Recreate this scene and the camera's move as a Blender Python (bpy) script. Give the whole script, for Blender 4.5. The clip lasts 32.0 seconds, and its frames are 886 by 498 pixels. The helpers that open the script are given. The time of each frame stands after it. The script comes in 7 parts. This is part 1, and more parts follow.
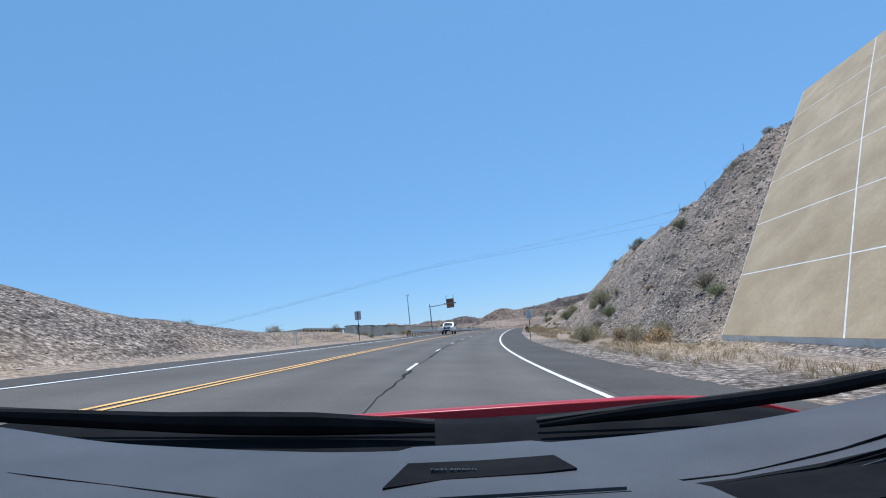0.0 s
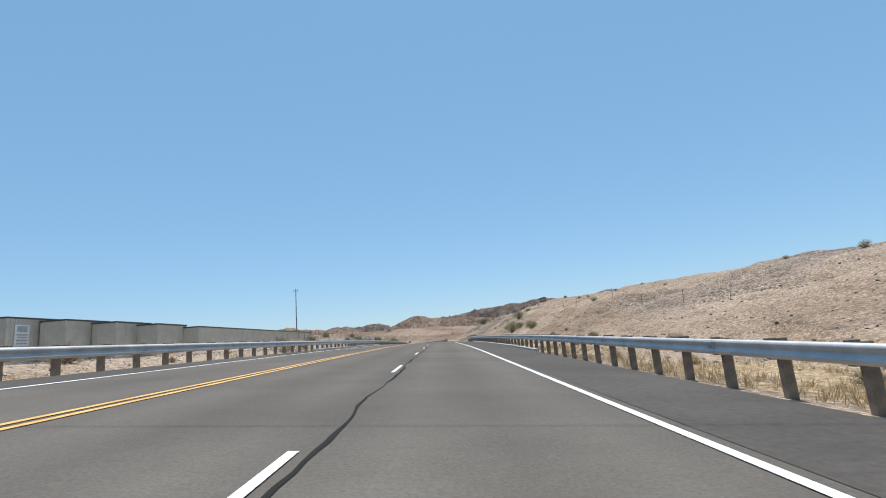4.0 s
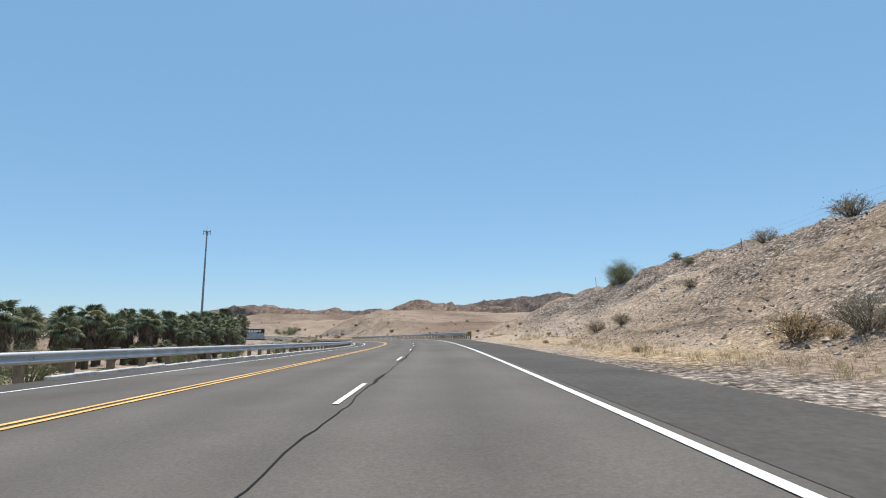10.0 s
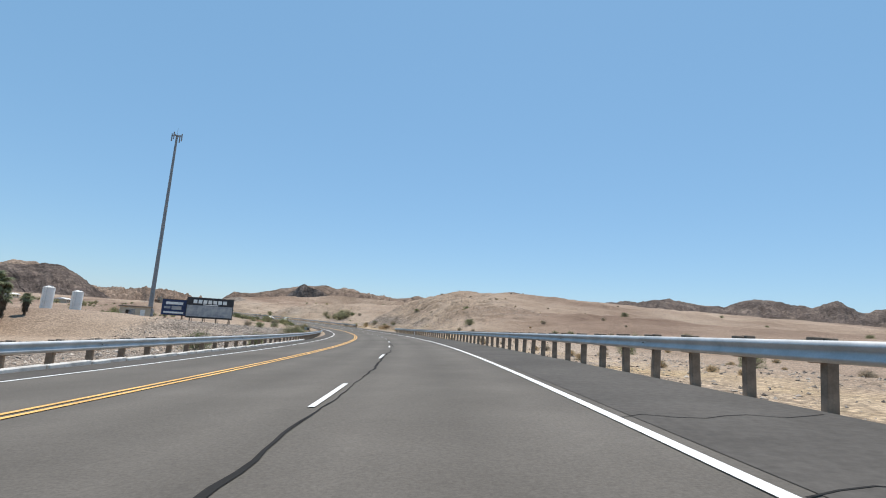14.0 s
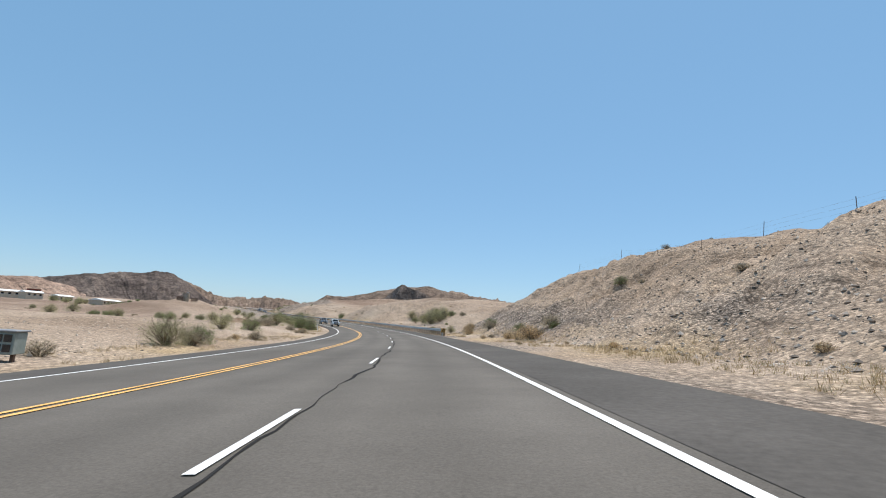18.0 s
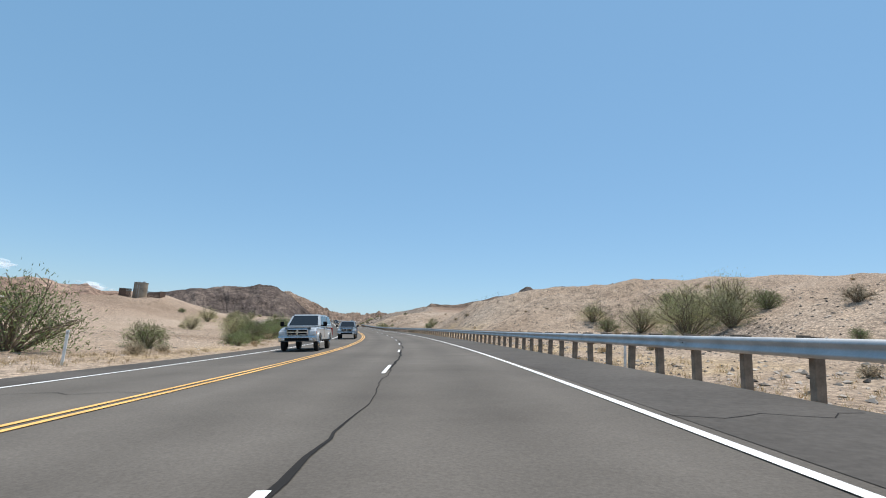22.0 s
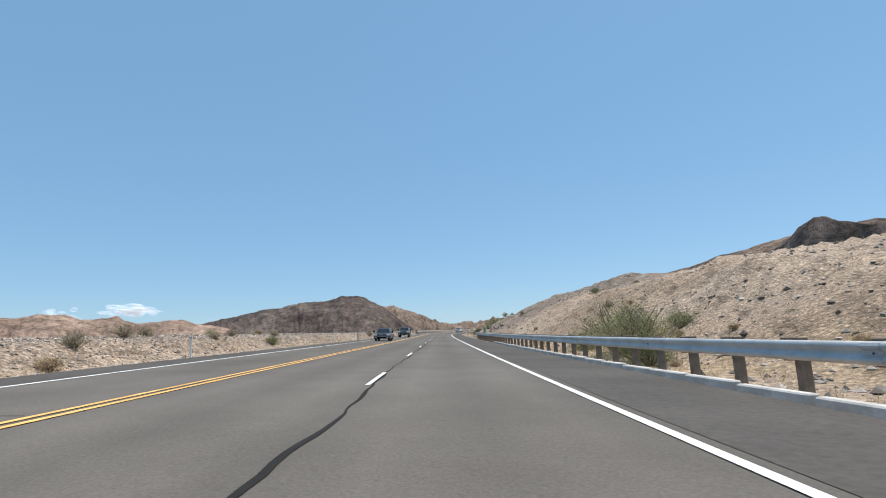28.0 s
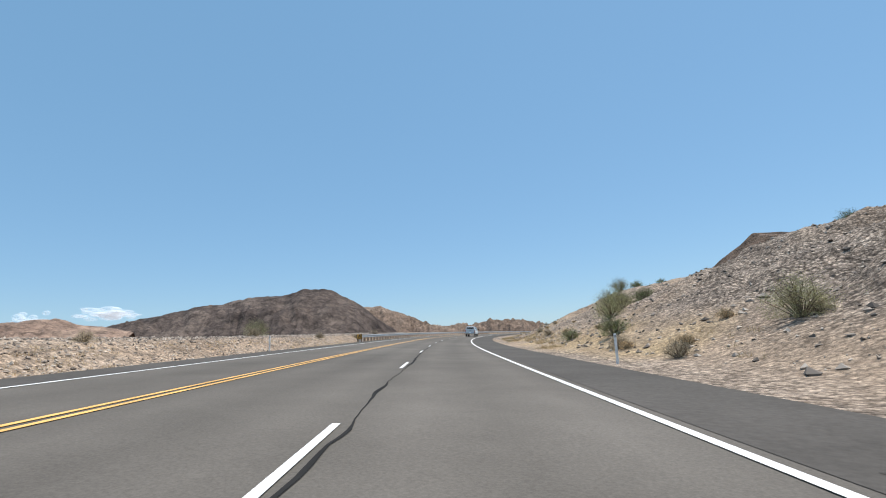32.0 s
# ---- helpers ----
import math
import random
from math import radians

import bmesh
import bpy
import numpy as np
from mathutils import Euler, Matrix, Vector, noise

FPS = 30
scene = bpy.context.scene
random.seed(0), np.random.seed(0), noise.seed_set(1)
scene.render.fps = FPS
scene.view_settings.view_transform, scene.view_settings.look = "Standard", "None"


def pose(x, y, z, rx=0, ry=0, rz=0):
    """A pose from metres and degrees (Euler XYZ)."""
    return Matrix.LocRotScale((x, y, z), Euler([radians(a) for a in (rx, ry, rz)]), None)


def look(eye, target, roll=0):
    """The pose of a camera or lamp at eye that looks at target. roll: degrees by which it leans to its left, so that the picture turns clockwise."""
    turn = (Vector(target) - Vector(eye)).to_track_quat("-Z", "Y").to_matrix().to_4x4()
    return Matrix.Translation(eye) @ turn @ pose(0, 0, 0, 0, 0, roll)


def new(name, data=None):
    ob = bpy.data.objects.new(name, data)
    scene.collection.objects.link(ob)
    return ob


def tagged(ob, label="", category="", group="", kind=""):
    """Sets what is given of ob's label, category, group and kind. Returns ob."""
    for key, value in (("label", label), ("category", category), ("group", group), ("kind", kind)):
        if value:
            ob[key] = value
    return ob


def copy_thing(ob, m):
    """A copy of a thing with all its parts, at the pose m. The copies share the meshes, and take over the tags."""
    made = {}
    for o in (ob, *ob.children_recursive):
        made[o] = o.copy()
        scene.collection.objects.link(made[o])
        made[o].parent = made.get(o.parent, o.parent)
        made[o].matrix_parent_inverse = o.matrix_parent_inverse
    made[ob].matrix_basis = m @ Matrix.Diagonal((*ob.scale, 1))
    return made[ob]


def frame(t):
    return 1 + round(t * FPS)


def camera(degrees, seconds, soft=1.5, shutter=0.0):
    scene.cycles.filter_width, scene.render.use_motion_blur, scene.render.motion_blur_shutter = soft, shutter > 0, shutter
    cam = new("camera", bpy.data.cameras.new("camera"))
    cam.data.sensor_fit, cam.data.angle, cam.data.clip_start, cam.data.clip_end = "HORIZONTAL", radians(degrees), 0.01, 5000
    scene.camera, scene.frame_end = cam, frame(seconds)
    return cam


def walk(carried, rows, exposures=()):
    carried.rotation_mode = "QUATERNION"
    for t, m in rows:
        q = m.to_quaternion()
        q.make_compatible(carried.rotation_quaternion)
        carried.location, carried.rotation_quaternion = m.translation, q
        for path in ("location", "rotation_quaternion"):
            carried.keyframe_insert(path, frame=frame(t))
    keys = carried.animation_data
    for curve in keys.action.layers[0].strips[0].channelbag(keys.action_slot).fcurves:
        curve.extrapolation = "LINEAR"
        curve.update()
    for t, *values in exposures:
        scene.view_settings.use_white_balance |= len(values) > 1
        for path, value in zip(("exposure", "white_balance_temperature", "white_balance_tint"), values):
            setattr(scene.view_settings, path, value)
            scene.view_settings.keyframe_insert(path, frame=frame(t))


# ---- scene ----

# ---- the line of the road: heading every 20 m, height and cross fall every 50 m ----
HEADS = [0.53, -2.57, -5.3, -7.09, -8.23, -8.99, -9.31, -9.32, -9.24, -9.23, -9.2, -9.1, -8.96, -8.69, -8.29, -7.61, -6.19, -3.88, -1.06, 1.74, 4.41, 7.04, 9.51, 11.68, 13.63, 15.64, 17.78, 20.11, 22.61, 25.13, 27.6, 29.97, 32.37, 34.82, 37.14, 39.12, 40.5, 41.26, 41.44, 41.32, 41.16, 41.13, 41.09, 41.02, 40.76, 40.27]
HEADS_AHEAD = [40, 39, 37, 34, 30, 26, 21, 17, 14, 13, 13]
HEIGHTS = [0, 0.56, 1.24, 1.72, 1.76, 1.51, 1.16, 0.68, -0.07, -0.91, -1.67, -2.14, -2.26, -2.03, -1.57, -0.96, -0.23, 0.65, 1.63]
HEIGHTS_AHEAD = [2.6, 3.8, 4.7, 5.2, 5.4, 5.4, 5.2, 5.0]
BANKS = [-2.31, -1.7, -0.83, -0.56, -0.81, -0.56, 1.68, 3.85, 3.46, 2.91, 2.79, 2.39, 1.99, 1.67, 1.05, 0.03, -1.07, -0.94, -0.99]
TILTS = [0, 0, 0, 0, 0, 0, 0, 0, 0.22, 0.82, 0.9, 0.99, 1.32, 2.09, 2.7, 0.86, 0, 0, 0]
CANTS = [-4.3, -4.8, -4.2, -2.6, -1.6, -1.2, -0.7, -0.3, 0, 0, 0, 0, 0, 0, -0.1, -1.1, -1.5, -1.5, -1.5, -1.2, -0.5, 0]
EYE = 1.03


def road_line():
    g = np.arange(-600.0, 4001.0, 1.0)
    heads = HEADS + HEADS_AHEAD
    h = np.interp(g, np.arange(len(heads)) * 20.0, heads)
    k = np.hanning(25)
    h = np.convolve(np.pad(h, 12, mode="edge"), k / k.sum(), "valid")
    r = np.radians(h)
    dx, dy = -np.sin(r), np.cos(r)
    x = np.concatenate([[0], np.cumsum((dx[1:] + dx[:-1]) / 2)])
    y = np.concatenate([[0], np.cumsum((dy[1:] + dy[:-1]) / 2)])
    heights, banks = HEIGHTS + HEIGHTS_AHEAD, BANKS + [-1.6, -2.2, -2.2, -1.2, 0]
    k = np.hanning(61)
    z = np.convolve(np.pad(np.interp(g, np.arange(len(heights)) * 50.0, heights), 30, mode="edge"), k / k.sum(), "valid")
    b = np.convolve(np.pad(np.interp(g, np.arange(len(banks)) * 50.0, banks), 30, mode="edge"), k / k.sum(), "valid")
    w = np.convolve(np.pad(np.interp(g, np.arange(len(TILTS)) * 50.0, TILTS), 30, mode="edge"), k / k.sum(), "valid")
    return g, r, x - x[600], y - y[600], z, np.tan(np.radians(b)), np.tan(np.radians(w))


LINE = road_line()
CANT = np.tan(np.radians(np.convolve(np.pad(np.interp(LINE[0], np.arange(len(CANTS)) * 50.0, CANTS), 30, mode="edge"), np.hanning(61) / np.hanning(61).sum(), "valid")))


def lean(s, d):
    """Rise of the superelevated roadbed at s, d; level ground goes on beyond it."""
    return np.interp(s, LINE[0], CANT) * np.clip(d, -16.0, 45.0)


def spot(s, d, z=0.0):
    """World place s metres along, d metres to the right of the drive line, z above the road plane."""
    g, r, x, y, h, b, w = LINE
    a = float(np.interp(s, g, r))
    side = max(-16.0, min(16.0, d))
    return Vector((float(np.interp(s, g, x)) + d * math.cos(a), float(np.interp(s, g, y)) + d * math.sin(a),
                   float(np.interp(s, g, h)) + side * float(np.interp(s, g, b)) + max(-70.0, min(70.0, d)) * float(np.interp(s, g, w)) + float(lean(s, d)) + z))


def turn(s):
    """Heading of the road at s, in degrees."""
    return math.degrees(float(np.interp(s, LINE[0], LINE[1])))


cam = camera(84.2, 32.0, soft=1.05)
# rows: seconds, metres along the drive, metres to the right, yaw, pitch, roll
DRIVE = [
    (0.0, 0.0, 0.00, -0.71, 10.25, -6.61),
    (0.5, 13.9, 0.15, -2.92, 10.28, -6.63),
    (1.0, 27.6, 0.30, -4.99, 10.32, -6.63),
    (1.5, 41.3, 0.36, -6.78, 10.35, -6.54),
    (2.0, 55.0, 0.42, -8.09, 10.41, -6.42),
    (2.5, 68.7, 0.23, -8.97, 10.48, -6.03),
    (3.0, 82.4, 0.05, -9.63, 10.55, -5.63),
    (3.5, 96.1, 0.03, -10.13, 10.57, -5.08),
    (4.0, 109.8, 0.02, -10.38, 10.36, -4.48),
    (4.5, 123.5, 0.00, -10.44, 10.24, -3.95),
    (5.0, 137.2, -0.02, -10.36, 10.11, -3.52),
    (5.5, 150.9, -0.03, -10.24, 10.00, -3.16),
    (6.0, 164.7, -0.05, -10.14, 9.85, -2.93),
    (6.5, 178.4, 0.00, -10.10, 9.70, -2.70),
    (7.0, 192.2, 0.05, -10.04, 9.51, -2.48),
    (7.5, 206.0, 0.10, -9.97, 9.45, -2.38),
    (8.0, 219.7, 0.15, -9.87, 9.42, -2.26),
    (8.5, 233.3, 0.22, -9.76, 9.39, -2.11),
    (9.0, 247.0, 0.30, -9.64, 9.38, -1.84),
    (9.5, 260.7, 0.24, -9.39, 9.34, -1.40),
    (10.0, 274.4, 0.19, -9.13, 9.32, -0.77),
    (10.5, 288.1, 0.14, -8.75, 9.30, 0.10),
    (11.0, 301.8, 0.08, -8.19, 9.27, 1.09),
    (11.5, 315.5, 0.27, -7.27, 9.25, 1.98),
    (12.0, 329.3, 0.45, -5.88, 9.21, 2.74),
    (12.5, 343.1, 0.40, -4.07, 9.09, 3.37),
    (13.0, 357.0, 0.35, -2.06, 8.95, 3.78),
    (13.5, 370.8, 0.28, -0.06, 8.84, 3.88),
    (14.0, 384.7, 0.20, 1.84, 8.75, 3.79),
    (14.5, 398.7, 0.17, 3.70, 8.71, 3.68),
    (15.0, 412.8, 0.13, 5.58, 8.74, 3.57),
    (15.5, 427.0, 0.10, 7.40, 8.73, 3.56),
    (16.0, 441.1, 0.07, 9.11, 8.74, 3.69),
    (16.5, 455.3, 0.03, 10.67, 8.72, 3.75),
    (17.0, 469.4, 0.00, 12.08, 8.75, 3.79),
    (17.5, 483.5, 0.17, 13.43, 8.84, 3.77),
    (18.0, 497.6, 0.35, 14.85, 8.95, 3.70),
    (18.5, 511.7, 0.52, 16.32, 9.07, 3.62),
    (19.0, 525.7, 0.68, 17.88, 9.15, 3.55),
    (19.5, 539.8, 0.51, 19.55, 9.25, 3.47),
    (20.0, 553.9, 0.33, 21.31, 9.35, 3.36),
    (20.5, 568.1, 0.14, 23.09, 9.46, 3.34),
    (21.0, 582.3, -0.05, 24.89, 9.62, 3.33),
    (21.5, 596.5, -0.17, 26.65, 9.77, 3.31),
    (22.0, 610.7, -0.30, 28.34, 9.89, 3.32),
    (22.5, 624.9, -0.12, 30.02, 9.99, 3.48),
    (23.0, 639.1, 0.05, 31.73, 10.06, 3.64),
    (23.5, 653.4, 0.01, 33.48, 10.11, 3.79),
    (24.0, 667.7, -0.02, 35.21, 10.20, 3.90),
    (24.5, 682.1, -0.09, 36.84, 10.28, 3.87),
    (25.0, 696.5, -0.15, 38.31, 10.34, 3.79),
    (25.5, 711.0, -0.10, 39.41, 10.41, 3.25),
    (26.0, 725.5, -0.05, 40.16, 10.42, 1.92),
    (26.5, 740.1, 0.00, 40.56, 10.45, 0.56),
    (27.0, 754.6, 0.05, 40.70, 10.49, -0.67),
    (27.5, 769.2, 0.10, 40.64, 10.53, -1.93),
    (28.0, 783.8, 0.15, 40.49, 10.57, -2.29),
    (28.5, 798.5, 0.12, 40.38, 10.64, -2.56),
    (29.0, 813.1, 0.08, 40.35, 10.70, -2.65),
    (29.5, 827.8, 0.05, 40.34, 10.76, -2.61),
    (30.0, 842.4, 0.02, 40.30, 10.83, -2.49),
    (30.5, 857.1, 0.02, 40.27, 10.86, -2.39),
    (31.0, 871.7, 0.02, 40.11, 10.88, -2.36),
    (31.5, 886.3, -0.04, 39.87, 10.88, -2.40),
    (32.0, 900.8, -0.10, 39.46, 10.89, -2.49),
]
walk(cam, [(t, Matrix.Translation(spot(s, d, EYE)) @ pose(0, 0, 0, 0, 0, yaw) @ pose(0, 0, 0, 90 + tilt) @ pose(0, 0, 0, 0, 0, roll))
           for t, s, d, yaw, tilt, roll in DRIVE], [(0.0, 0.1, 5450, 10), (1.0, 0.17, 5950, 10), (2.0, 0.22, 6300, 10), (3.0, 0.24, 6450, 10), (32.0, 0.24, 6500, 10)])

# ---- sky and sun ----
SUN_YAW, SUN_UP = -14.0, 70.0
world = bpy.data.worlds.new("desert_sky")
scene.world = world
world.use_nodes = True
wt = world.node_tree
sky = wt.nodes.new("ShaderNodeTexSky")
sky.sky_type, sky.sun_disc = "NISHITA", False
sky.sun_elevation, sky.sun_rotation = radians(SUN_UP), radians(-SUN_YAW)
sky.altitude, sky.air_density, sky.dust_density, sky.ozone_density = 300, 1.0, 0.25, 2.5
back = wt.nodes["Background"]
back.inputs["Strength"].default_value = 0.109
blue = wt.nodes.new("ShaderNodeMix")
blue.data_type = "RGBA"
blue.inputs[0].default_value = 0.52
blue.inputs[7].default_value = (1.8, 3.95, 6.15, 1)
wt.links.new(sky.outputs["Color"], blue.inputs[6])
wt.links.new(blue.outputs[2], back.inputs["Color"])
sun = new("sun", bpy.data.lights.new("sun", "SUN"))
sun.data.energy, sun.data.angle, sun.data.color = 4.25, radians(0.53), (1.0, 0.925, 0.84)
sun.matrix_world = look((0, 0, 0), (-math.sin(radians(-SUN_YAW)) * math.cos(radians(SUN_UP)), -math.cos(radians(SUN_YAW)) * math.cos(radians(SUN_UP)), -math.sin(radians(SUN_UP))))


# ---- materials ----
def shader(name, rough=0.8, metal=0.0, spec=0.3):
    m = bpy.data.materials.new(name)
    m.use_nodes = True
    t = m.node_tree
    b = t.nodes["Principled BSDF"]
    b.inputs["Roughness"].default_value, b.inputs["Metallic"].default_value = rough, metal
    b.inputs["Specular IOR Level"].default_value = spec
    return m, t, b


def noise_tex(t, scale, detail=6, rough=0.6, coords="Object", stretch=(1, 1, 1)):
    c = t.nodes.new("ShaderNodeTexCoord")
    mp = t.nodes.new("ShaderNodeMapping")
    mp.inputs["Scale"].default_value = stretch
    n = t.nodes.new("ShaderNodeTexNoise")
    n.inputs["Scale"].default_value, n.inputs["Detail"].default_value, n.inputs["Roughness"].default_value = scale, detail, rough
    t.links.new(c.outputs[coords], mp.inputs["Vector"])
    t.links.new(mp.outputs["Vector"], n.inputs["Vector"])
    return n.outputs["Fac"]


def ramp(t, fac, stops):
    r = t.nodes.new("ShaderNodeValToRGB")
    e = r.color_ramp.elements
    while len(e) < len(stops):
        e.new(0.5)
    for q, (p, c) in zip(e, stops):
        q.position, q.color = p, (*c, 1)
    t.links.new(fac, r.inputs["Fac"])
    return r.outputs["Color"]


def mix(t, fac, a, b, kind="MIX"):
    n = t.nodes.new("ShaderNodeMix")
    n.data_type, n.blend_type = "RGBA", kind
    for sock, v in ((0, fac), (6, a), (7, b)):
        if isinstance(v, (int, float)):
            n.inputs[sock].default_value = v
        elif isinstance(v, tuple):
            n.inputs[sock].default_value = (*v, 1)
        else:
            t.links.new(v, n.inputs[sock])
    return n.outputs[2]


def bump(t, b, height, strength, distance):
    n = t.nodes.new("ShaderNodeBump")
    n.inputs["Strength"].default_value, n.inputs["Distance"].default_value = strength, distance
    t.links.new(height, n.inputs["Height"])
    t.links.new(n.outputs["Normal"], b.inputs["Normal"])


def surface(name, stops, scale=1.0, fine=20.0, rough=0.8, metal=0.0, relief=0.0, distance=0.05, coords="Object", spec=0.3, fine_amount=0.25):
    """A surface with a broad colour change, a fine grain and some relief."""
    m, t, b = shader(name, rough, metal, spec)
    broad = ramp(t, noise_tex(t, scale, coords=coords), stops)
    g = noise_tex(t, fine, 4, 0.7, coords)
    grain = ramp(t, g, [(0.3, (0.55, 0.55, 0.55)), (0.7, (1.3, 1.3, 1.3))])
    t.links.new(mix(t, fine_amount, broad, mix(t, 1.0, broad, grain, "MULTIPLY")), b.inputs["Base Color"])
    if relief:
        bump(t, b, g, relief, distance)
    return m


def paint(name, colour, rough=0.5, metal=0.0, spread=0.12, scale=6.0, spec=0.4, relief=0.0):
    lo = tuple(c * (1 - spread) for c in colour)
    hi = tuple(min(1.0, c * (1 + spread)) for c in colour)
    return surface(name, [(0.35, lo), (0.65, hi)], scale, scale * 9, rough, metal, relief, 0.01, spec=spec, fine_amount=0.15)


M = {
    "asphalt": surface("asphalt", [(0.3, (0.112, 0.104, 0.094)), (0.7, (0.165, 0.154, 0.138))], 0.12, 9.0, 0.92, relief=0.25, distance=0.01, fine_amount=0.35, spec=0.1),
    "white": paint("road_paint_white", (0.78, 0.78, 0.75), 0.6, scale=1.5, spread=0.1),
    "yellow": paint("road_paint_yellow", (0.82, 0.46, 0.13), 0.6, scale=1.0, spread=0.2),
    "tar": paint("crack_sealer", (0.03, 0.029, 0.028), 0.9, scale=1.0, spec=0.05),
    "steel": surface("galvanised_steel", [(0.35, (0.4, 0.415, 0.42)), (0.65, (0.53, 0.545, 0.55))], 1.5, 30.0, 0.55, 0.6, fine_amount=0.2),
    "wood": surface("weathered_post_wood", [(0.35, (0.18, 0.14, 0.105)), (0.65, (0.32, 0.25, 0.19))], 3.0, 30.0, 0.9, relief=0.4, distance=0.01),
    "curb": surface("painted_kerb", [(0.3, (0.36, 0.34, 0.31)), (0.6, (0.62, 0.6, 0.56))], 1.2, 14.0, 0.8),
}


# ---- mesh helpers ----
def mesh_ob(name, verts, faces, material, smooth=False):
    me = bpy.data.meshes.new(name)
    me.from_pydata([tuple(v) for v in verts], [], faces)
    me.materials.append(material)
    if smooth:
        me.polygons.foreach_set("use_smooth", [True] * len(me.polygons))
    me.update()
    return new(name, me)


def part(name, bm, material, parent=None, label=""):
    me = bpy.data.meshes.new(name)
    bm.to_mesh(me)
    bm.free()
    me.materials.append(material)
    ob = new(name, me)
    if parent is not None:
        ob.parent = parent
    return tagged(ob, label)


def share(name, me, parent, m):
    ob = new(name, me)
    ob.parent = parent
    ob.matrix_basis = m
    return ob


def box(bm, x0, x1, y0, y1, z0, z1, bevel=0.0):
    made = bmesh.ops.create_cube(bm, size=1.0)["verts"]
    for v in made:
        v.co = Vector(((x0 + x1) / 2 + v.co.x * (x1 - x0), (y0 + y1) / 2 + v.co.y * (y1 - y0), (z0 + z1) / 2 + v.co.z * (z1 - z0)))
    if bevel:
        es = list({e for v in made for e in v.link_edges})
        bmesh.ops.bevel(bm, geom=es, offset=bevel, segments=1, affect="EDGES")
    return bm


def rod(bm, a, b, r0, r1=None, n=8):
    """A tapered round bar from a to b."""
    a, b = Vector(a), Vector(b)
    r1 = r0 if r1 is None else r1
    axis = b - a
    q = axis.to_track_quat("Z", "Y").to_matrix().to_4x4()
    made = bmesh.ops.create_cone(bm, cap_ends=True, segments=n, radius1=r0, radius2=r1, depth=axis.length)["verts"]
    for v in made:
        v.co = (a + b) / 2 + (q @ v.co)
    return bm


def thing(name, m, label, category, group="", kind=""):
    ob = new(name)
    ob.empty_display_size = 0.3
    ob.matrix_basis = m
    return tagged(ob, label, category, group, kind)


def value_noise(x, y, seed=0):
    """Smooth lattice noise, about -1 to 1."""
    rng = np.random.RandomState(seed)
    table = rng.uniform(-1, 1, (256, 256))
    xi, yi = np.floor(x).astype(int), np.floor(y).astype(int)
    fx, fy = x - xi, y - yi
    fx, fy = fx * fx * (3 - 2 * fx), fy * fy * (3 - 2 * fy)
    p = lambda i, j: table[(xi + i) % 256, (yi + j) % 256]
    return (p(0, 0) * (1 - fx) + p(1, 0) * fx) * (1 - fy) + (p(0, 1) * (1 - fx) + p(1, 1) * fx) * fy


def fbm(x, y, octaves=5, seed=0, gain=0.5, ridged=False):
    out, amp, f = np.zeros_like(x), 1.0, 1.0
    for k in range(octaves):
        n = value_noise(x * f + 17.3 * k, y * f - 9.1 * k, seed + k)
        out += amp * ((1 - 2 * np.abs(n)) if ridged else n)
        amp, f = amp * gain, f * 2.03
    return out


def smooth(a, width, axis=0):
    k = np.hanning(max(3, int(width)) | 1)
    k /= k.sum()
    p = len(k) // 2
    return np.apply_along_axis(lambda v: np.convolve(np.pad(v, p, mode="edge"), k, "valid"), axis, a)


def attribute(t, name):
    n = t.nodes.new("ShaderNodeAttribute")
    n.attribute_name = name
    return n.outputs["Fac"]


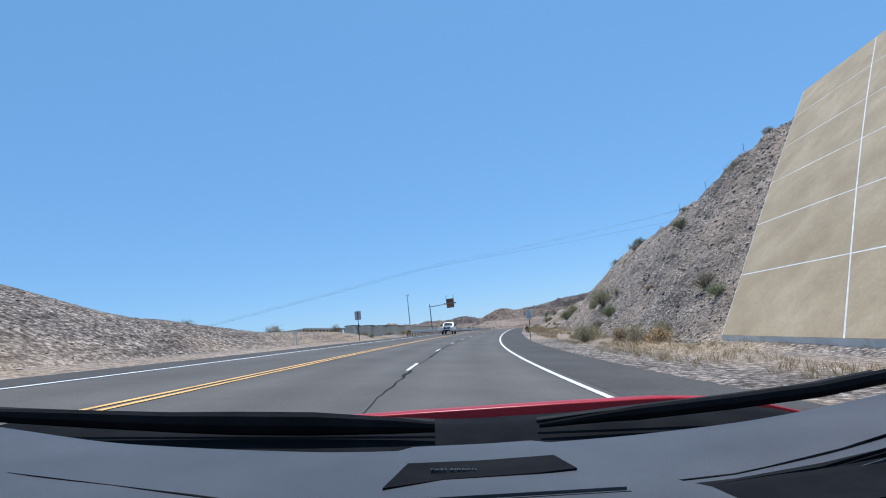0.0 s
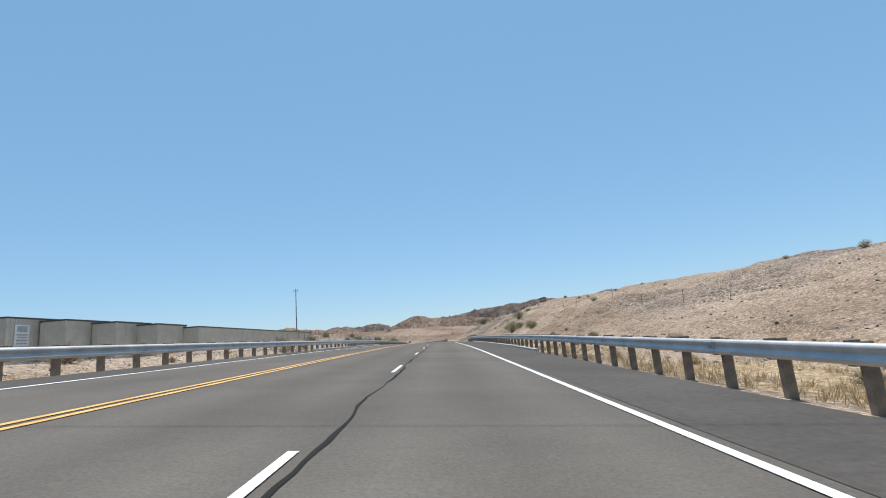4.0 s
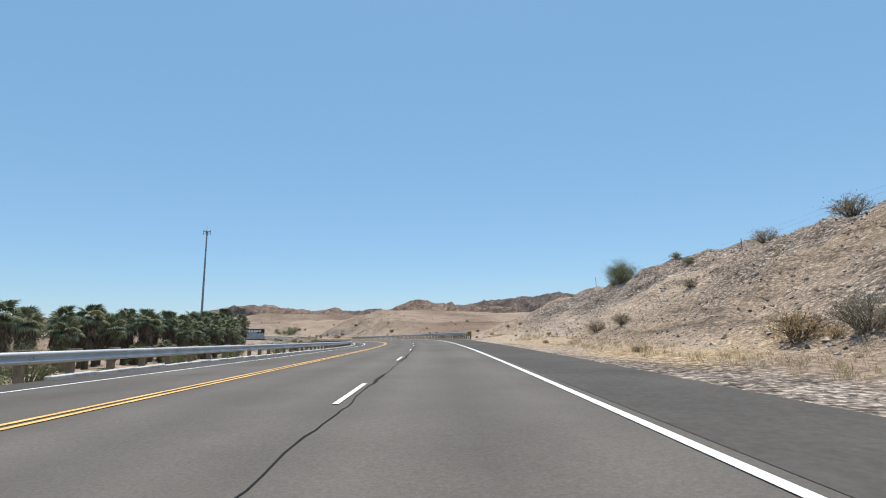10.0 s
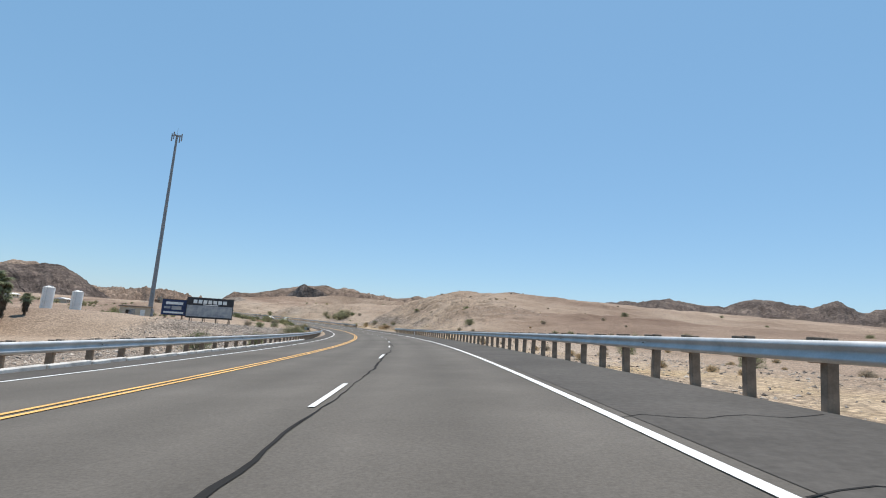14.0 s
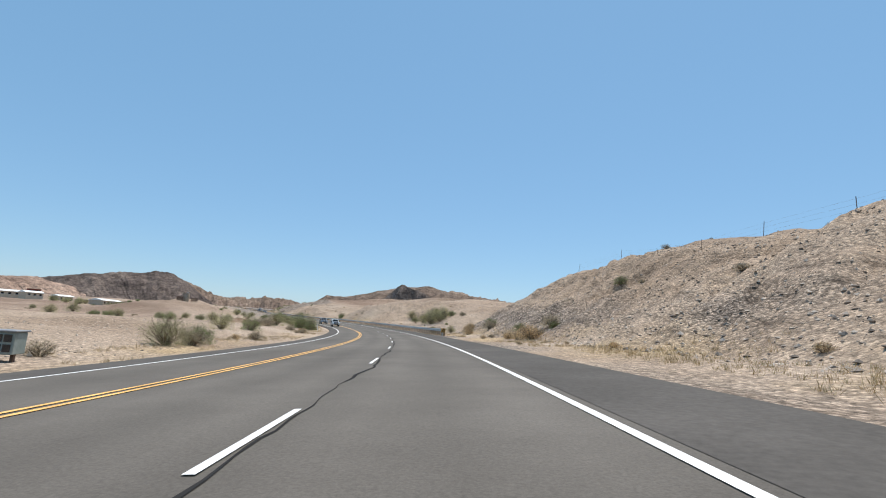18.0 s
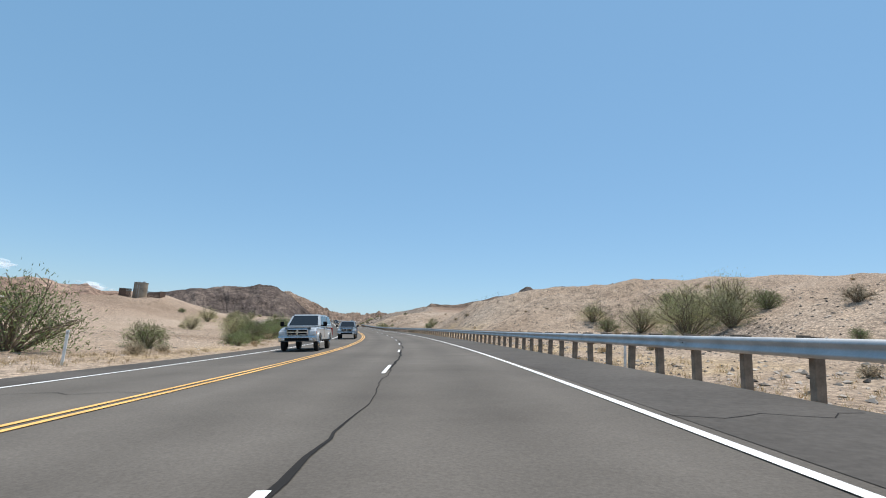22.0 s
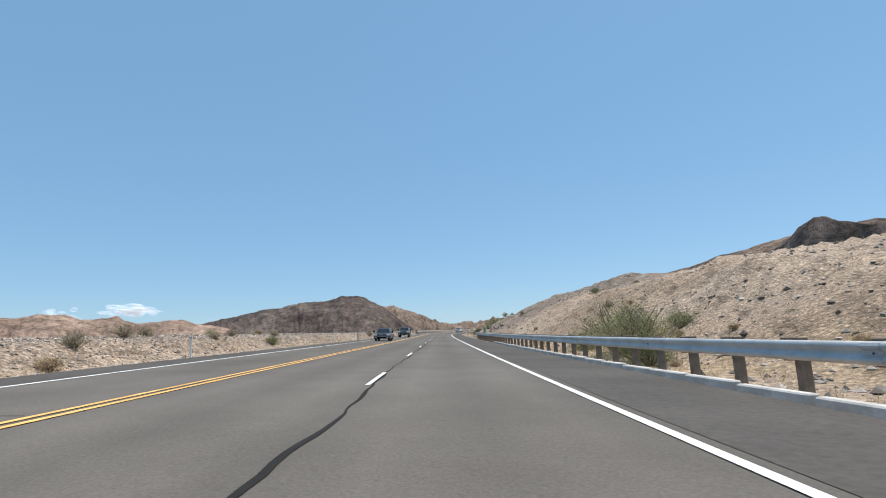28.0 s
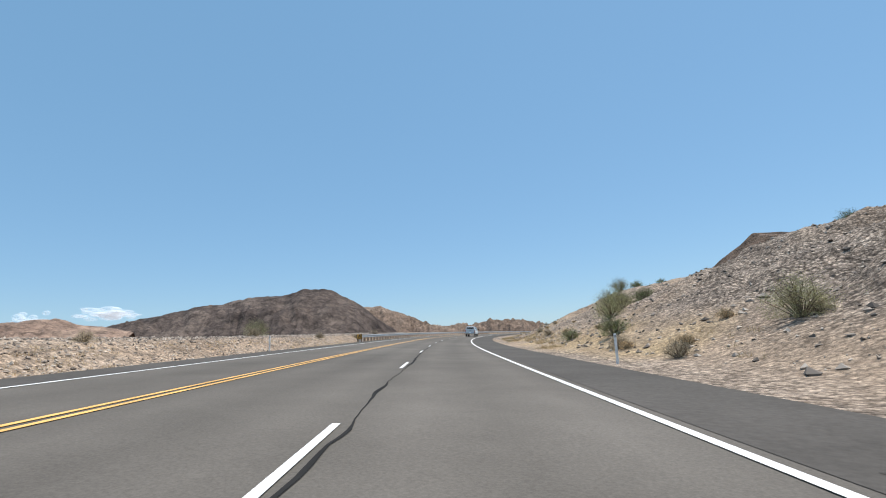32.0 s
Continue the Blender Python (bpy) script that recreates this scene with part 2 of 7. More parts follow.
def ground_material():
    m, t, b = shader("desert_ground", 0.95, spec=0.08)
    tan = ramp(t, noise_tex(t, 0.045, 8, 0.62), [(0.3, (0.3, 0.228, 0.168)), (0.5, (0.42, 0.332, 0.255)), (0.72, (0.52, 0.43, 0.345))])
    grey = ramp(t, noise_tex(t, 0.3, 8, 0.7), [(0.32, (0.185, 0.158, 0.138)), (0.55, (0.335, 0.29, 0.252)), (0.75, (0.49, 0.435, 0.38))])
    dry = ramp(t, noise_tex(t, 0.9, 6, 0.7), [(0.35, (0.38, 0.28, 0.17)), (0.65, (0.56, 0.44, 0.28))])
    red = ramp(t, noise_tex(t, 0.02, 7, 0.65), [(0.35, (0.19, 0.13, 0.098)), (0.52, (0.28, 0.205, 0.157)), (0.7, (0.42, 0.33, 0.262))])
    base = mix(t, attribute(t, "straw"), mix(t, attribute(t, "grey"), mix(t, attribute(t, "far"), tan, red), grey), dry)
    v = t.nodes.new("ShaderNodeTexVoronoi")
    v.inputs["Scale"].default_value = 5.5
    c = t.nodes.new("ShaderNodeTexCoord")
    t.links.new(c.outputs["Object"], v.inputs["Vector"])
    # Gap shade painted into the colour: each cell goes from pale middle to dark rim.
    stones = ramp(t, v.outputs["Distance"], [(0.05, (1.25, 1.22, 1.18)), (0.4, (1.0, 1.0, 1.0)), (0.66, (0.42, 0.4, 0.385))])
    v2 = t.nodes.new("ShaderNodeTexVoronoi")
    v2.inputs["Scale"].default_value = 14.0
    t.links.new(c.outputs["Object"], v2.inputs["Vector"])
    stony = t.nodes.new("ShaderNodeMapRange")
    for k, x in ((1, 0.0), (2, 1.0), (3, 0.4), (4, 0.85)):
        stony.inputs[k].default_value = x
    t.links.new(attribute(t, "grey"), stony.inputs[0])
    for q, lo, hi in ((v, 0.42, 1.55), (v2, 0.45, 1.5)):
        sep = t.nodes.new("ShaderNodeSeparateColor")
        t.links.new(q.outputs["Color"], sep.inputs["Color"])
        tone = ramp(t, sep.outputs[0], [(0.1, (lo, lo, lo)), (0.9, (hi, hi * 0.98, hi * 0.95))])
        base = mix(t, stony.outputs[0], base, mix(t, 1.0, base, tone, "MULTIPLY"))
    g = noise_tex(t, 8.0, 5, 0.75)
    grain = ramp(t, g, [(0.3, (0.6, 0.6, 0.6)), (0.7, (1.3, 1.3, 1.3))])
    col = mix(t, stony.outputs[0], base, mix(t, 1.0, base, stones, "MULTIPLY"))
    col = mix(t, 0.75, col, mix(t, 1.0, col, grain, "MULTIPLY"))
    # broken slanting strata come out where the ground is steep
    mp = t.nodes.new("ShaderNodeMapping")
    mp.inputs["Rotation"].default_value = (0.5, 0.35, 0.2)
    mp.inputs["Scale"].default_value = (0.9, 0.16, 1.5)
    t.links.new(c.outputs["Object"], mp.inputs["Vector"])
    st = t.nodes.new("ShaderNodeTexNoise")
    st.inputs["Scale"].default_value, st.inputs["Detail"].default_value, st.inputs["Roughness"].default_value = 1.0, 8, 0.7
    t.links.new(mp.outputs["Vector"], st.inputs["Vector"])
    layer = ramp(t, st.outputs["Fac"], [(0.36, (0.4, 0.385, 0.375)), (0.46, (0.86, 0.85, 0.84)), (0.62, (1.16, 1.13, 1.09))])
    ge = t.nodes.new("ShaderNodeNewGeometry")
    xyz = t.nodes.new("ShaderNodeSeparateXYZ")
    t.links.new(ge.outputs["Normal"], xyz.inputs[0])
    steep = t.nodes.new("ShaderNodeMapRange")
    for k, x in ((1, 0.985), (2, 0.9), (3, 0.0), (4, 0.85)):
        steep.inputs[k].default_value = x
    t.links.new(xyz.outputs["Z"], steep.inputs[0])
    col = mix(t, steep.outputs[0], col, mix(t, 1.0, col, layer, "MULTIPLY"))
    t.links.new(col, b.inputs["Base Color"])
    mh = t.nodes.new("ShaderNodeMath")
    mh.operation = "SUBTRACT"
    t.links.new(g, mh.inputs[0])
    t.links.new(v.outputs["Distance"], mh.inputs[1])
    ml = t.nodes.new("ShaderNodeMath")
    ml.operation = "MULTIPLY"
    t.links.new(st.outputs["Fac"], ml.inputs[0])
    t.links.new(steep.outputs[0], ml.inputs[1])
    ms = t.nodes.new("ShaderNodeMath")
    ms.operation = "MULTIPLY_ADD"
    ms.inputs[1].default_value = 3.5
    t.links.new(ml.outputs[0], ms.inputs[0])
    t.links.new(mh.outputs[0], ms.inputs[2])
    bump(t, b, ms.outputs[0], 0.7, 0.09)
    return m


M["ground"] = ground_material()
GREY_SLOPES = [(-60, 84, 11, 60), (-60, 66, 4, 11), (255, 350, 13, 30), (300, 345, 13, 36), (512, 586, 12, 21), (640, 660, 12, 30), (878, 965, 10, 50), (150, 180, 20, 60), (-60, 75, -60, -11), (165, 275, -30, -12.5), (700, 1010, -30, -13), (400, 520, -34, -12)]
DASH_START = -59.35


def rock_material(name, lo, mid, hi):
    """Craggy mountain rock: broad bands and broken blocks, with cleft shade painted into the colour."""
    m, t, b = shader(name, 0.95, spec=0.08)
    base = ramp(t, noise_tex(t, 0.016, 9, 0.68), [(0.34, lo), (0.52, mid), (0.7, hi)])
    c = t.nodes.new("ShaderNodeTexCoord")
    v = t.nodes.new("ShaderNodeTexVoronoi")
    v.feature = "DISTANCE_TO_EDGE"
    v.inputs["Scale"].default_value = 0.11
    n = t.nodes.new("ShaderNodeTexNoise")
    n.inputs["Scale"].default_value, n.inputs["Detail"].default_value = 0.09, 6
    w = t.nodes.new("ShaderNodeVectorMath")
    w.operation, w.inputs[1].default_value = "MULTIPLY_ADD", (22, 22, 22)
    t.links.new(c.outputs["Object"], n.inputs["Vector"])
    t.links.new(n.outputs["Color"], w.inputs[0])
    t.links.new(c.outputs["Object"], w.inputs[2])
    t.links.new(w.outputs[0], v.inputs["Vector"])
    # Shade painted into the colour along the cell edges, where cracks would run.
    cleft_shade = ramp(t, v.outputs["Distance"], [(0.0, (0.4, 0.4, 0.42)), (0.12, (0.95, 0.95, 0.95)), (0.5, (1.15, 1.13, 1.1))])
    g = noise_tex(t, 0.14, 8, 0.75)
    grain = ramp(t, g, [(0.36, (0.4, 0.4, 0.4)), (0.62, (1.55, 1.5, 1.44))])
    col = mix(t, 0.55, base, mix(t, 1.0, base, cleft_shade, "MULTIPLY"))
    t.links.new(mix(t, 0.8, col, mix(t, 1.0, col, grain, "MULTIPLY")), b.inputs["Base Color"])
    bump(t, b, g, 1.0, 3.6)
    return m


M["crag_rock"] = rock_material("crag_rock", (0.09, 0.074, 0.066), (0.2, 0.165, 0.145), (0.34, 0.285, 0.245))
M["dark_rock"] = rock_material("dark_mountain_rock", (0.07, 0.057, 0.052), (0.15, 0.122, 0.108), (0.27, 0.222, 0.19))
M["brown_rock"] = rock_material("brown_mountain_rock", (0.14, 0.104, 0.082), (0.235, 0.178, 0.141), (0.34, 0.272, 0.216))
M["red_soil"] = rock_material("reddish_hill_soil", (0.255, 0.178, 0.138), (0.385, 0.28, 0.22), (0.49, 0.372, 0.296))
M["marker_yellow"] = paint("marker_yellow", (0.56, 0.31, 0.05), 0.5)
M["black"] = paint("matt_black", (0.018, 0.018, 0.018), 0.6)
M["sign_white"] = paint("sign_white", (0.76, 0.77, 0.75), 0.45, scale=3)
M["sign_green"] = paint("sign_green", (0.01, 0.22, 0.15), 0.45)
M["rust"] = surface("rusty_steel", [(0.35, (0.09, 0.06, 0.045)), (0.65, (0.16, 0.1, 0.07))], 4, 40, 0.8)
M["rust_panel"] = surface("rust_panel", [(0.4, (0.16, 0.09, 0.06)), (0.55, (0.24, 0.14, 0.085)), (0.62, (0.42, 0.3, 0.17))], 2.2, 25, 0.8)
M["rust_dark"] = surface("rust_dark", [(0.35, (0.14, 0.08, 0.055)), (0.65, (0.2, 0.115, 0.075))], 2, 30, 0.8)
M["pole_grey"] = surface("pole_grey", [(0.35, (0.2, 0.21, 0.22)), (0.65, (0.3, 0.31, 0.32))], 2, 30, 0.6, 0.3)
M["shoulder"] = surface("shoulder_asphalt", [(0.3, (0.078, 0.072, 0.065)), (0.7, (0.116, 0.107, 0.097))], 0.25, 8.0, 0.95, spec=0.1, relief=0.3, distance=0.012, fine_amount=0.4)


def worn_road():
    """Asphalt with paler wheel tracks and darker oil strips that follow the lanes."""
    m, t, b = shader("worn_lane_asphalt", 0.92, spec=0.1)
    base = ramp(t, noise_tex(t, 0.12), [(0.3, (0.114, 0.103, 0.09)), (0.7, (0.16, 0.146, 0.128))])
    lane = attribute(t, "across")
    tracks = ramp(t, lane, [(0.0, (0.8, 0.8, 0.8)), (0.12, (1.02, 1.02, 1.02)), (0.21, (0.88, 0.88, 0.88)), (0.29, (1.02, 1.02, 1.02)), (0.34, (0.9, 0.9, 0.9)), (0.39, (1.05, 1.05, 1.05)), (0.455, (0.88, 0.88, 0.88)), (0.52, (1.05, 1.05, 1.05)), (0.565, (0.9, 0.9, 0.9)), (0.62, (1.06, 1.06, 1.06)), (0.69, (0.9, 0.9, 0.9)), (0.76, (1.06, 1.06, 1.06)), (0.8, (0.95, 0.95, 0.95)), (0.85, (0.85, 0.85, 0.85))])
    col = mix(t, 1.0, base, tracks, "MULTIPLY")
    patch = ramp(t, noise_tex(t, 0.6, 5, 0.7), [(0.35, (0.94, 0.94, 0.94)), (0.65, (1.05, 1.05, 1.05))])
    g = noise_tex(t, 28.0, 3, 0.8)
    grain = ramp(t, g, [(0.3, (0.6, 0.6, 0.6)), (0.7, (1.35, 1.35, 1.35))])
    col = mix(t, 1.0, col, patch, "MULTIPLY")
    t.links.new(mix(t, 0.5, col, mix(t, 1.0, col, grain, "MULTIPLY")), b.inputs["Base Color"])
    bump(t, b, g, 0.25, 0.008)
    return m


M["road"] = worn_road()
M["groove"] = surface("milled_groove_asphalt", [(0.3, (0.06, 0.056, 0.05)), (0.7, (0.085, 0.079, 0.071))], 0.5, 9.0, 0.95, spec=0.1)

# ---- ground ----
RIGHT, LEFT = [], []


def right(s, *pts):
    """Height of the ground right of the road at s: pairs of distance from the drive line and height."""
    RIGHT.append((s, pts))


def left(s, *pts):
    LEFT.append((s, pts))


right(-600, (5.3, -0.1), (9, 0), (14, 0.4), (34, 23), (50, 28), (150, 30))
right(42, (5.3, -0.1), (9, 0), (14, 0.4), (34, 22), (50, 25), (150, 30))
right(55, (5.3, -0.1), (9, 0), (14, 0.4), (32.5, 20.4), (50, 23.5), (150, 28))
right(70, (5.3, -0.1), (9, 0), (14, 0.4), (31, 17.8), (50, 20.6), (150, 25))
right(88, (5.3, -0.1), (9, 0), (14, 0.4), (28.5, 14.5), (45, 17), (150, 20))
right(104, (5.3, -0.1), (9, 0), (14, 0.3), (27.5, 14.6), (45, 17.4), (150, 19))
right(110, (5.3, -0.1), (9, -0.1), (14, 0.3), (26, 12.2), (40, 15), (150, 17))
right(116, (5.3, -0.1), (8, -0.3), (14, 0.2), (23.5, 8.6), (40, 11.5), (150, 15))
right(121, (5.3, -0.1), (8, -0.3), (14, 0.1), (20, 4.4), (40, 7), (150, 13))
right(130, (5.3, -0.1), (8, -0.4), (14, -0.1), (25, 2), (45, 6), (80, 9), (150, 12))
right(160, (5.3, -0.1), (8, -0.4), (14, 0), (22, 3.6), (45, 9), (80, 11), (150, 12))
right(190, (5.3, -0.1), (8, -0.4), (12, 0), (20.4, 4.8), (45, 9.6), (80, 10), (150, 12))
right(215, (5.3, -0.1), (8, -0.4), (12, 0), (21.5, 5.4), (45, 10.2), (80, 10), (150, 12))
right(245, (5.3, -0.1), (8, -0.2), (12, 0.2), (22.5, 6.2), (42, 10.8), (80, 10), (150, 11))
right(275, (5.3, -0.1), (8, -0.1), (12, 0.2), (24.5, 7.4), (40, 11.5), (80, 11), (150, 11))
right(297, (5.3, -0.1), (8, -0.1), (12, 0.2), (23.5, 6.8), (40, 11.2), (80, 10), (150, 10))
right(322, (5.3, -0.1), (8, -0.1), (12, 0.2), (23, 6.4), (34, 9.2), (80, 8), (150, 8))
right(340, (5.3, -0.1), (8, -0.1), (12, 0.2), (21, 5.2), (30, 7), (60, 6), (150, 5))
right(352, (5.3, -0.1), (8, -0.2), (12, 0.1), (19, 4), (28, 5), (60, 4), (150, 4))
right(361, (5.3, -0.1), (8, -0.3), (12, 0), (16, 2), (28, 2.5), (60, 2), (150, 3))
right(375, (5.3, -0.1), (8, -0.4), (14, -0.3), (30, -0.5), (60, -0.5), (150, 3))
right(420, (5.3, -0.1), (8, -0.5), (14, -0.9), (30, -1.4), (60, -0.8), (150, 4))
right(465, (5.3, -0.1), (8, -0.5), (14, -0.5), (30, 0.5), (60, 3), (150, 7))
right(486, (5.3, -0.1), (8, -0.4), (13, 0.5), (19, 3.0), (45, 5), (90, 5), (150, 6))
right(501, (5.3, -0.1), (8, -0.3), (12, 0.2), (23.3, 6.1), (40, 6.2), (90, 6.2), (150, 7))
right(520, (5.3, -0.1), (8, -0.1), (12, 0.1), (27, 9.0), (35, 10.1), (42, 10.2), (90, 10.2), (150, 10))
right(536, (5.3, -0.1), (8, -0.1), (12, 0.1), (28, 9.1), (36, 11.4), (45, 13), (90, 13), (150, 12))
right(562, (5.3, -0.1), (8, -0.1), (11.5, 0.1), (30, 11), (45, 15), (90, 14), (150, 12))
right(569, (5.3, -0.1), (8, -0.1), (11.5, 0.1), (30, 11), (45, 15), (90, 13), (150, 11))
right(576, (5.3, -0.1), (8, -0.2), (11.5, 0.1), (28, 9.6), (45, 12.6), (90, 11), (150, 10))
right(582, (5.3, -0.1), (8, -0.3), (12, 0), (20, 4.5), (32, 6.6), (60, 6), (150, 8))
right(587, (5.3, -0.1), (8, -0.4), (14, -0.2), (30, 1.6), (60, 3), (150, 7))
right(592, (5.3, -0.1), (8, -0.5), (14, -0.4), (30, 0.8), (60, 4), (150, 9))
right(612, (5.3, -0.1), (8, -0.6), (14, -0.6), (25, 0.6), (45, 3.2), (90, 5), (150, 7))
right(640, (5.3, -0.1), (8, -0.5), (14, -0.3), (24, 0.2), (34, 3.4), (45, 6), (90, 7.5), (150, 8))
right(660, (5.3, -0.1), (8, -0.4), (14, -0.2), (26, 0.4), (34, 4.4), (45, 7.4), (90, 9), (150, 9))
right(672, (5.3, -0.1), (8, -0.4), (12, 0), (27, 0.9), (35, 5.6), (45, 8.4), (90, 9.5), (150, 9.5))
right(684, (5.3, -0.1), (8, -0.4), (12, 0), (22, 4), (30, 7.2), (42, 9.6), (90, 10), (150, 10))
right(698, (5.3, -0.1), (8, -0.4), (11.5, 0), (20, 6.6), (26, 8.4), (31, 9), (45, 8), (90, 10), (150, 11))
right(708, (5.3, -0.1), (8, -0.4), (11.5, 0), (20, 6.5), (26, 7.3), (31, 7.6), (45, 8), (90, 10), (150, 12))
right(716, (5.3, -0.1), (8, -0.4), (11.5, 0), (20, 6.9), (26, 7.3), (45, 7.7), (90, 9), (150, 12))
right(722, (5.3, -0.1), (8, -0.4), (11.5, 0), (20, 5.9), (26, 6.4), (45, 7), (90, 8.5), (150, 12))
right(732, (5.3, -0.1), (8, -0.4), (11.5, 0), (20, 5), (26, 5.6), (45, 6.4), (90, 8), (150, 13))
right(736, (5.3, -0.1), (8, -0.5), (12, 0), (20, 4.1), (26, 4.8), (45, 6), (90, 8), (150, 13))
right(741, (5.3, -0.1), (8, -0.5), (12, -0.1), (20, 2.6), (26, 3.4), (45, 5), (90, 8), (150, 13))
right(749, (5.3, -0.1), (8, -0.6), (12, -0.4), (20, 0.9), (30, 2.2), (45, 4), (90, 8), (150, 14))
right(757, (5.3, -0.1), (8, -0.6), (14, -0.5), (30, 0.8), (60, 4), (90, 8), (150, 14))
right(772, (5.3, -0.1), (8, -0.6), (14, -0.7), (30, 0.6), (60, 6), (100, 12), (150, 14))
right(805, (5.3, -0.1), (8, -0.5), (12, -0.2), (21.5, 5.4), (45, 9.2), (90, 12.5), (150, 14))
right(834, (5.3, -0.1), (8, -0.4), (12, 0), (23.4, 6.7), (45, 10.2), (90, 12.5), (150, 14))
right(867, (5.3, -0.1), (8, -0.3), (11, 0), (22.6, 6.3), (45, 10.4), (90, 12.5), (150, 14))
right(884, (5.3, -0.1), (8, -0.1), (10, 0.1), (24, 7.1), (45, 12), (90, 12.5), (150, 14))
right(904, (5.3, -0.1), (7, -0.1), (9, 0.2), (27.5, 9.2), (45, 14.4), (90, 14), (150, 15))
right(924, (5.3, -0.1), (7, -0.1), (9, 0.2), (26.5, 8.1), (45, 13), (90, 18), (150, 24))
right(950, (5.3, -0.1), (7, -0.1), (9, 0.2), (26.5, 8.0), (45, 12), (90, 15), (150, 20))
right(968, (5.3, -0.1), (7, -0.1), (9, 0.2), (20, 5), (45, 9), (90, 11), (150, 15))
right(990, (5.3, -0.1), (7, -0.1), (9, 0.1), (14, 1.6), (40, 5), (90, 7), (150, 10))
right(1030, (5.3, -0.1), (8, -0.1), (30, 1.5), (90, 5), (150, 8))
right(4000, (5.3, -0.1), (8, -0.1), (30, 1.5), (90, 5), (150, 8))
left(-600, (10, -0.1), (13, 0), (22, 4.6), (36, 9), (80, 10), (150, 10))
left(14, (10, -0.1), (13, 0), (22, 4.6), (34, 8), (80, 9), (150, 10))
left(22, (10, -0.1), (13, 0), (22, 4.5), (30, 5.6), (80, 6), (150, 8))
left(29, (10, -0.1), (13, 0), (17, 1.9), (30, 2.4), (80, 3), (150, 5))
left(38, (10, -0.1), (13, 0), (15, 0.9), (30, 1.3), (80, 2), (150, 3))
left(54, (10, -0.1), (13, 0), (15, 0.8), (30, 1.2), (80, 1.5), (150, 2))
left(68, (10, -0.1), (12, -0.3), (15, 0), (30, 0.2), (80, 0.3), (150, 1))
left(140, (10, -0.1), (12, -0.4), (15, 0), (30, 0.2), (80, 0.3), (150, 1))
left(168, (10, -0.1), (12, -0.3), (15, 0), (18.5, 0.2), (30, 0.3), (80, 0.3), (150, 1))
left(178, (10, -0.1), (12, -0.3), (14, 0.2), (18.5, 1.2), (30, 1.2), (40, 0.3), (150, 1))
left(190, (10, -0.1), (12, -0.3), (13.5, 0.2), (18.5, 1.5), (30, 1.6), (40, 0.5), (150, 0.5))
left(212, (10, -0.1), (12, -0.3), (13.5, 0.2), (18.5, 1.9), (30, 2), (40, 0.5), (150, 0.5))
left(240, (10, -0.1), (12, -0.3), (13.5, 0.2), (18.5, 2.5), (30, 2.6), (40, 1), (80, -1), (150, -1))
left(254, (10, -0.1), (12, -0.3), (13.5, 0.2), (18.5, 2.8), (30, 2.9), (40, 1), (80, -1), (150, -1))
left(267, (10, -0.1), (12, -0.3), (13.5, 0.2), (18, 2.5), (30, 2.4), (50, 0), (80, -1), (150, -1))
left(271, (10, -0.1), (12, -0.3), (13.5, 0.2), (18, 1.6), (30, 1.4), (50, -0.5), (80, -1), (150, -1))
left(276, (10, -0.1), (12, -0.4), (15, 0.1), (30, -0.4), (50, -1), (150, -1))
left(286, (10, -0.1), (12, -0.6), (16, -1), (30, -1.5), (60, -1.5), (150, 0))
left(385, (10, -0.1), (12, -0.5), (16, -1), (30, -1), (60, -1), (150, 2))
left(448, (10, -0.1), (12, -0.5), (16, -1), (30, -0.9), (60, -0.6), (150, 3))
left(460, (10, -0.1), (12, -0.4), (16, -0.4), (24, 0.6), (32, 1.9), (60, 2.4), (150, 6))
left(470, (10, -0.1), (12, -0.3), (16, 0), (28, 1.4), (40, 2.2), (60, 2.6), (150, 6))
left(510, (10, -0.1), (12, -0.2), (16, 0.2), (30, 0.9), (60, 1.6), (150, 6))
left(560, (10, -0.1), (13, 0.1), (17, 0.8), (30, 1.5), (60, 1.8), (150, 5))
left(640, (10, -0.1), (13, 0), (20, 0.5), (30, 0.8), (60, 1.2), (150, 4))
left(690, (10, -0.1), (13, 0), (20, 0.4), (30, 0.7), (42, 1.3), (55, 2), (75, 1.8), (150, 2))
left(706, (10, -0.1), (13, 0), (20, 0.5), (30, 1), (40, 2.6), (48, 4.6), (56, 5.1), (68, 4.5), (85, 2.2), (150, 2))
left(722, (10, -0.1), (13, 0), (18, 0.7), (30, 1.2), (38, 3.6), (46, 5.9), (57, 6.1), (66, 5.4), (82, 2), (150, 1))
left(738, (10, -0.1), (13, 0), (18, 0.8), (30, 1), (40, 4), (47, 5.6), (56, 5.7), (66, 4.8), (82, 1), (150, 0))
left(752, (10, -0.1), (11.8, -0.25), (12.8, -0.2), (15.5, 0.6), (18, 0.9), (30, 0.9), (42, 1.8), (55, 2), (75, 0), (150, -1))
left(768, (10, -0.1), (11.8, -0.38), (12.6, -0.4), (14.7, 0.6), (16, 0.78), (30, 0.8), (60, 0.2), (80, -2.2), (150, -1.6))
left(805, (10, -0.1), (11.8, -0.38), (12.6, -0.4), (14.7, 0.6), (16, 0.78), (30, 0.7), (60, 0.2), (80, -2.2), (150, -1.6))
left(900, (10, -0.1), (11.8, -0.38), (12.6, -0.4), (14.7, 0.6), (16, 0.78), (30, 0.6), (60, 0.2), (80, -2.0), (150, -1.4))
left(1000, (10, -0.1), (11.8, -0.38), (12.6, -0.4), (14.7, 0.6), (16, 0.78), (30, 0.6), (60, 0.3), (150, 0))
left(4000, (10, -0.1), (13, 0.1), (15, 0.5), (30, 0.5), (60, 0.3), (150, 0))


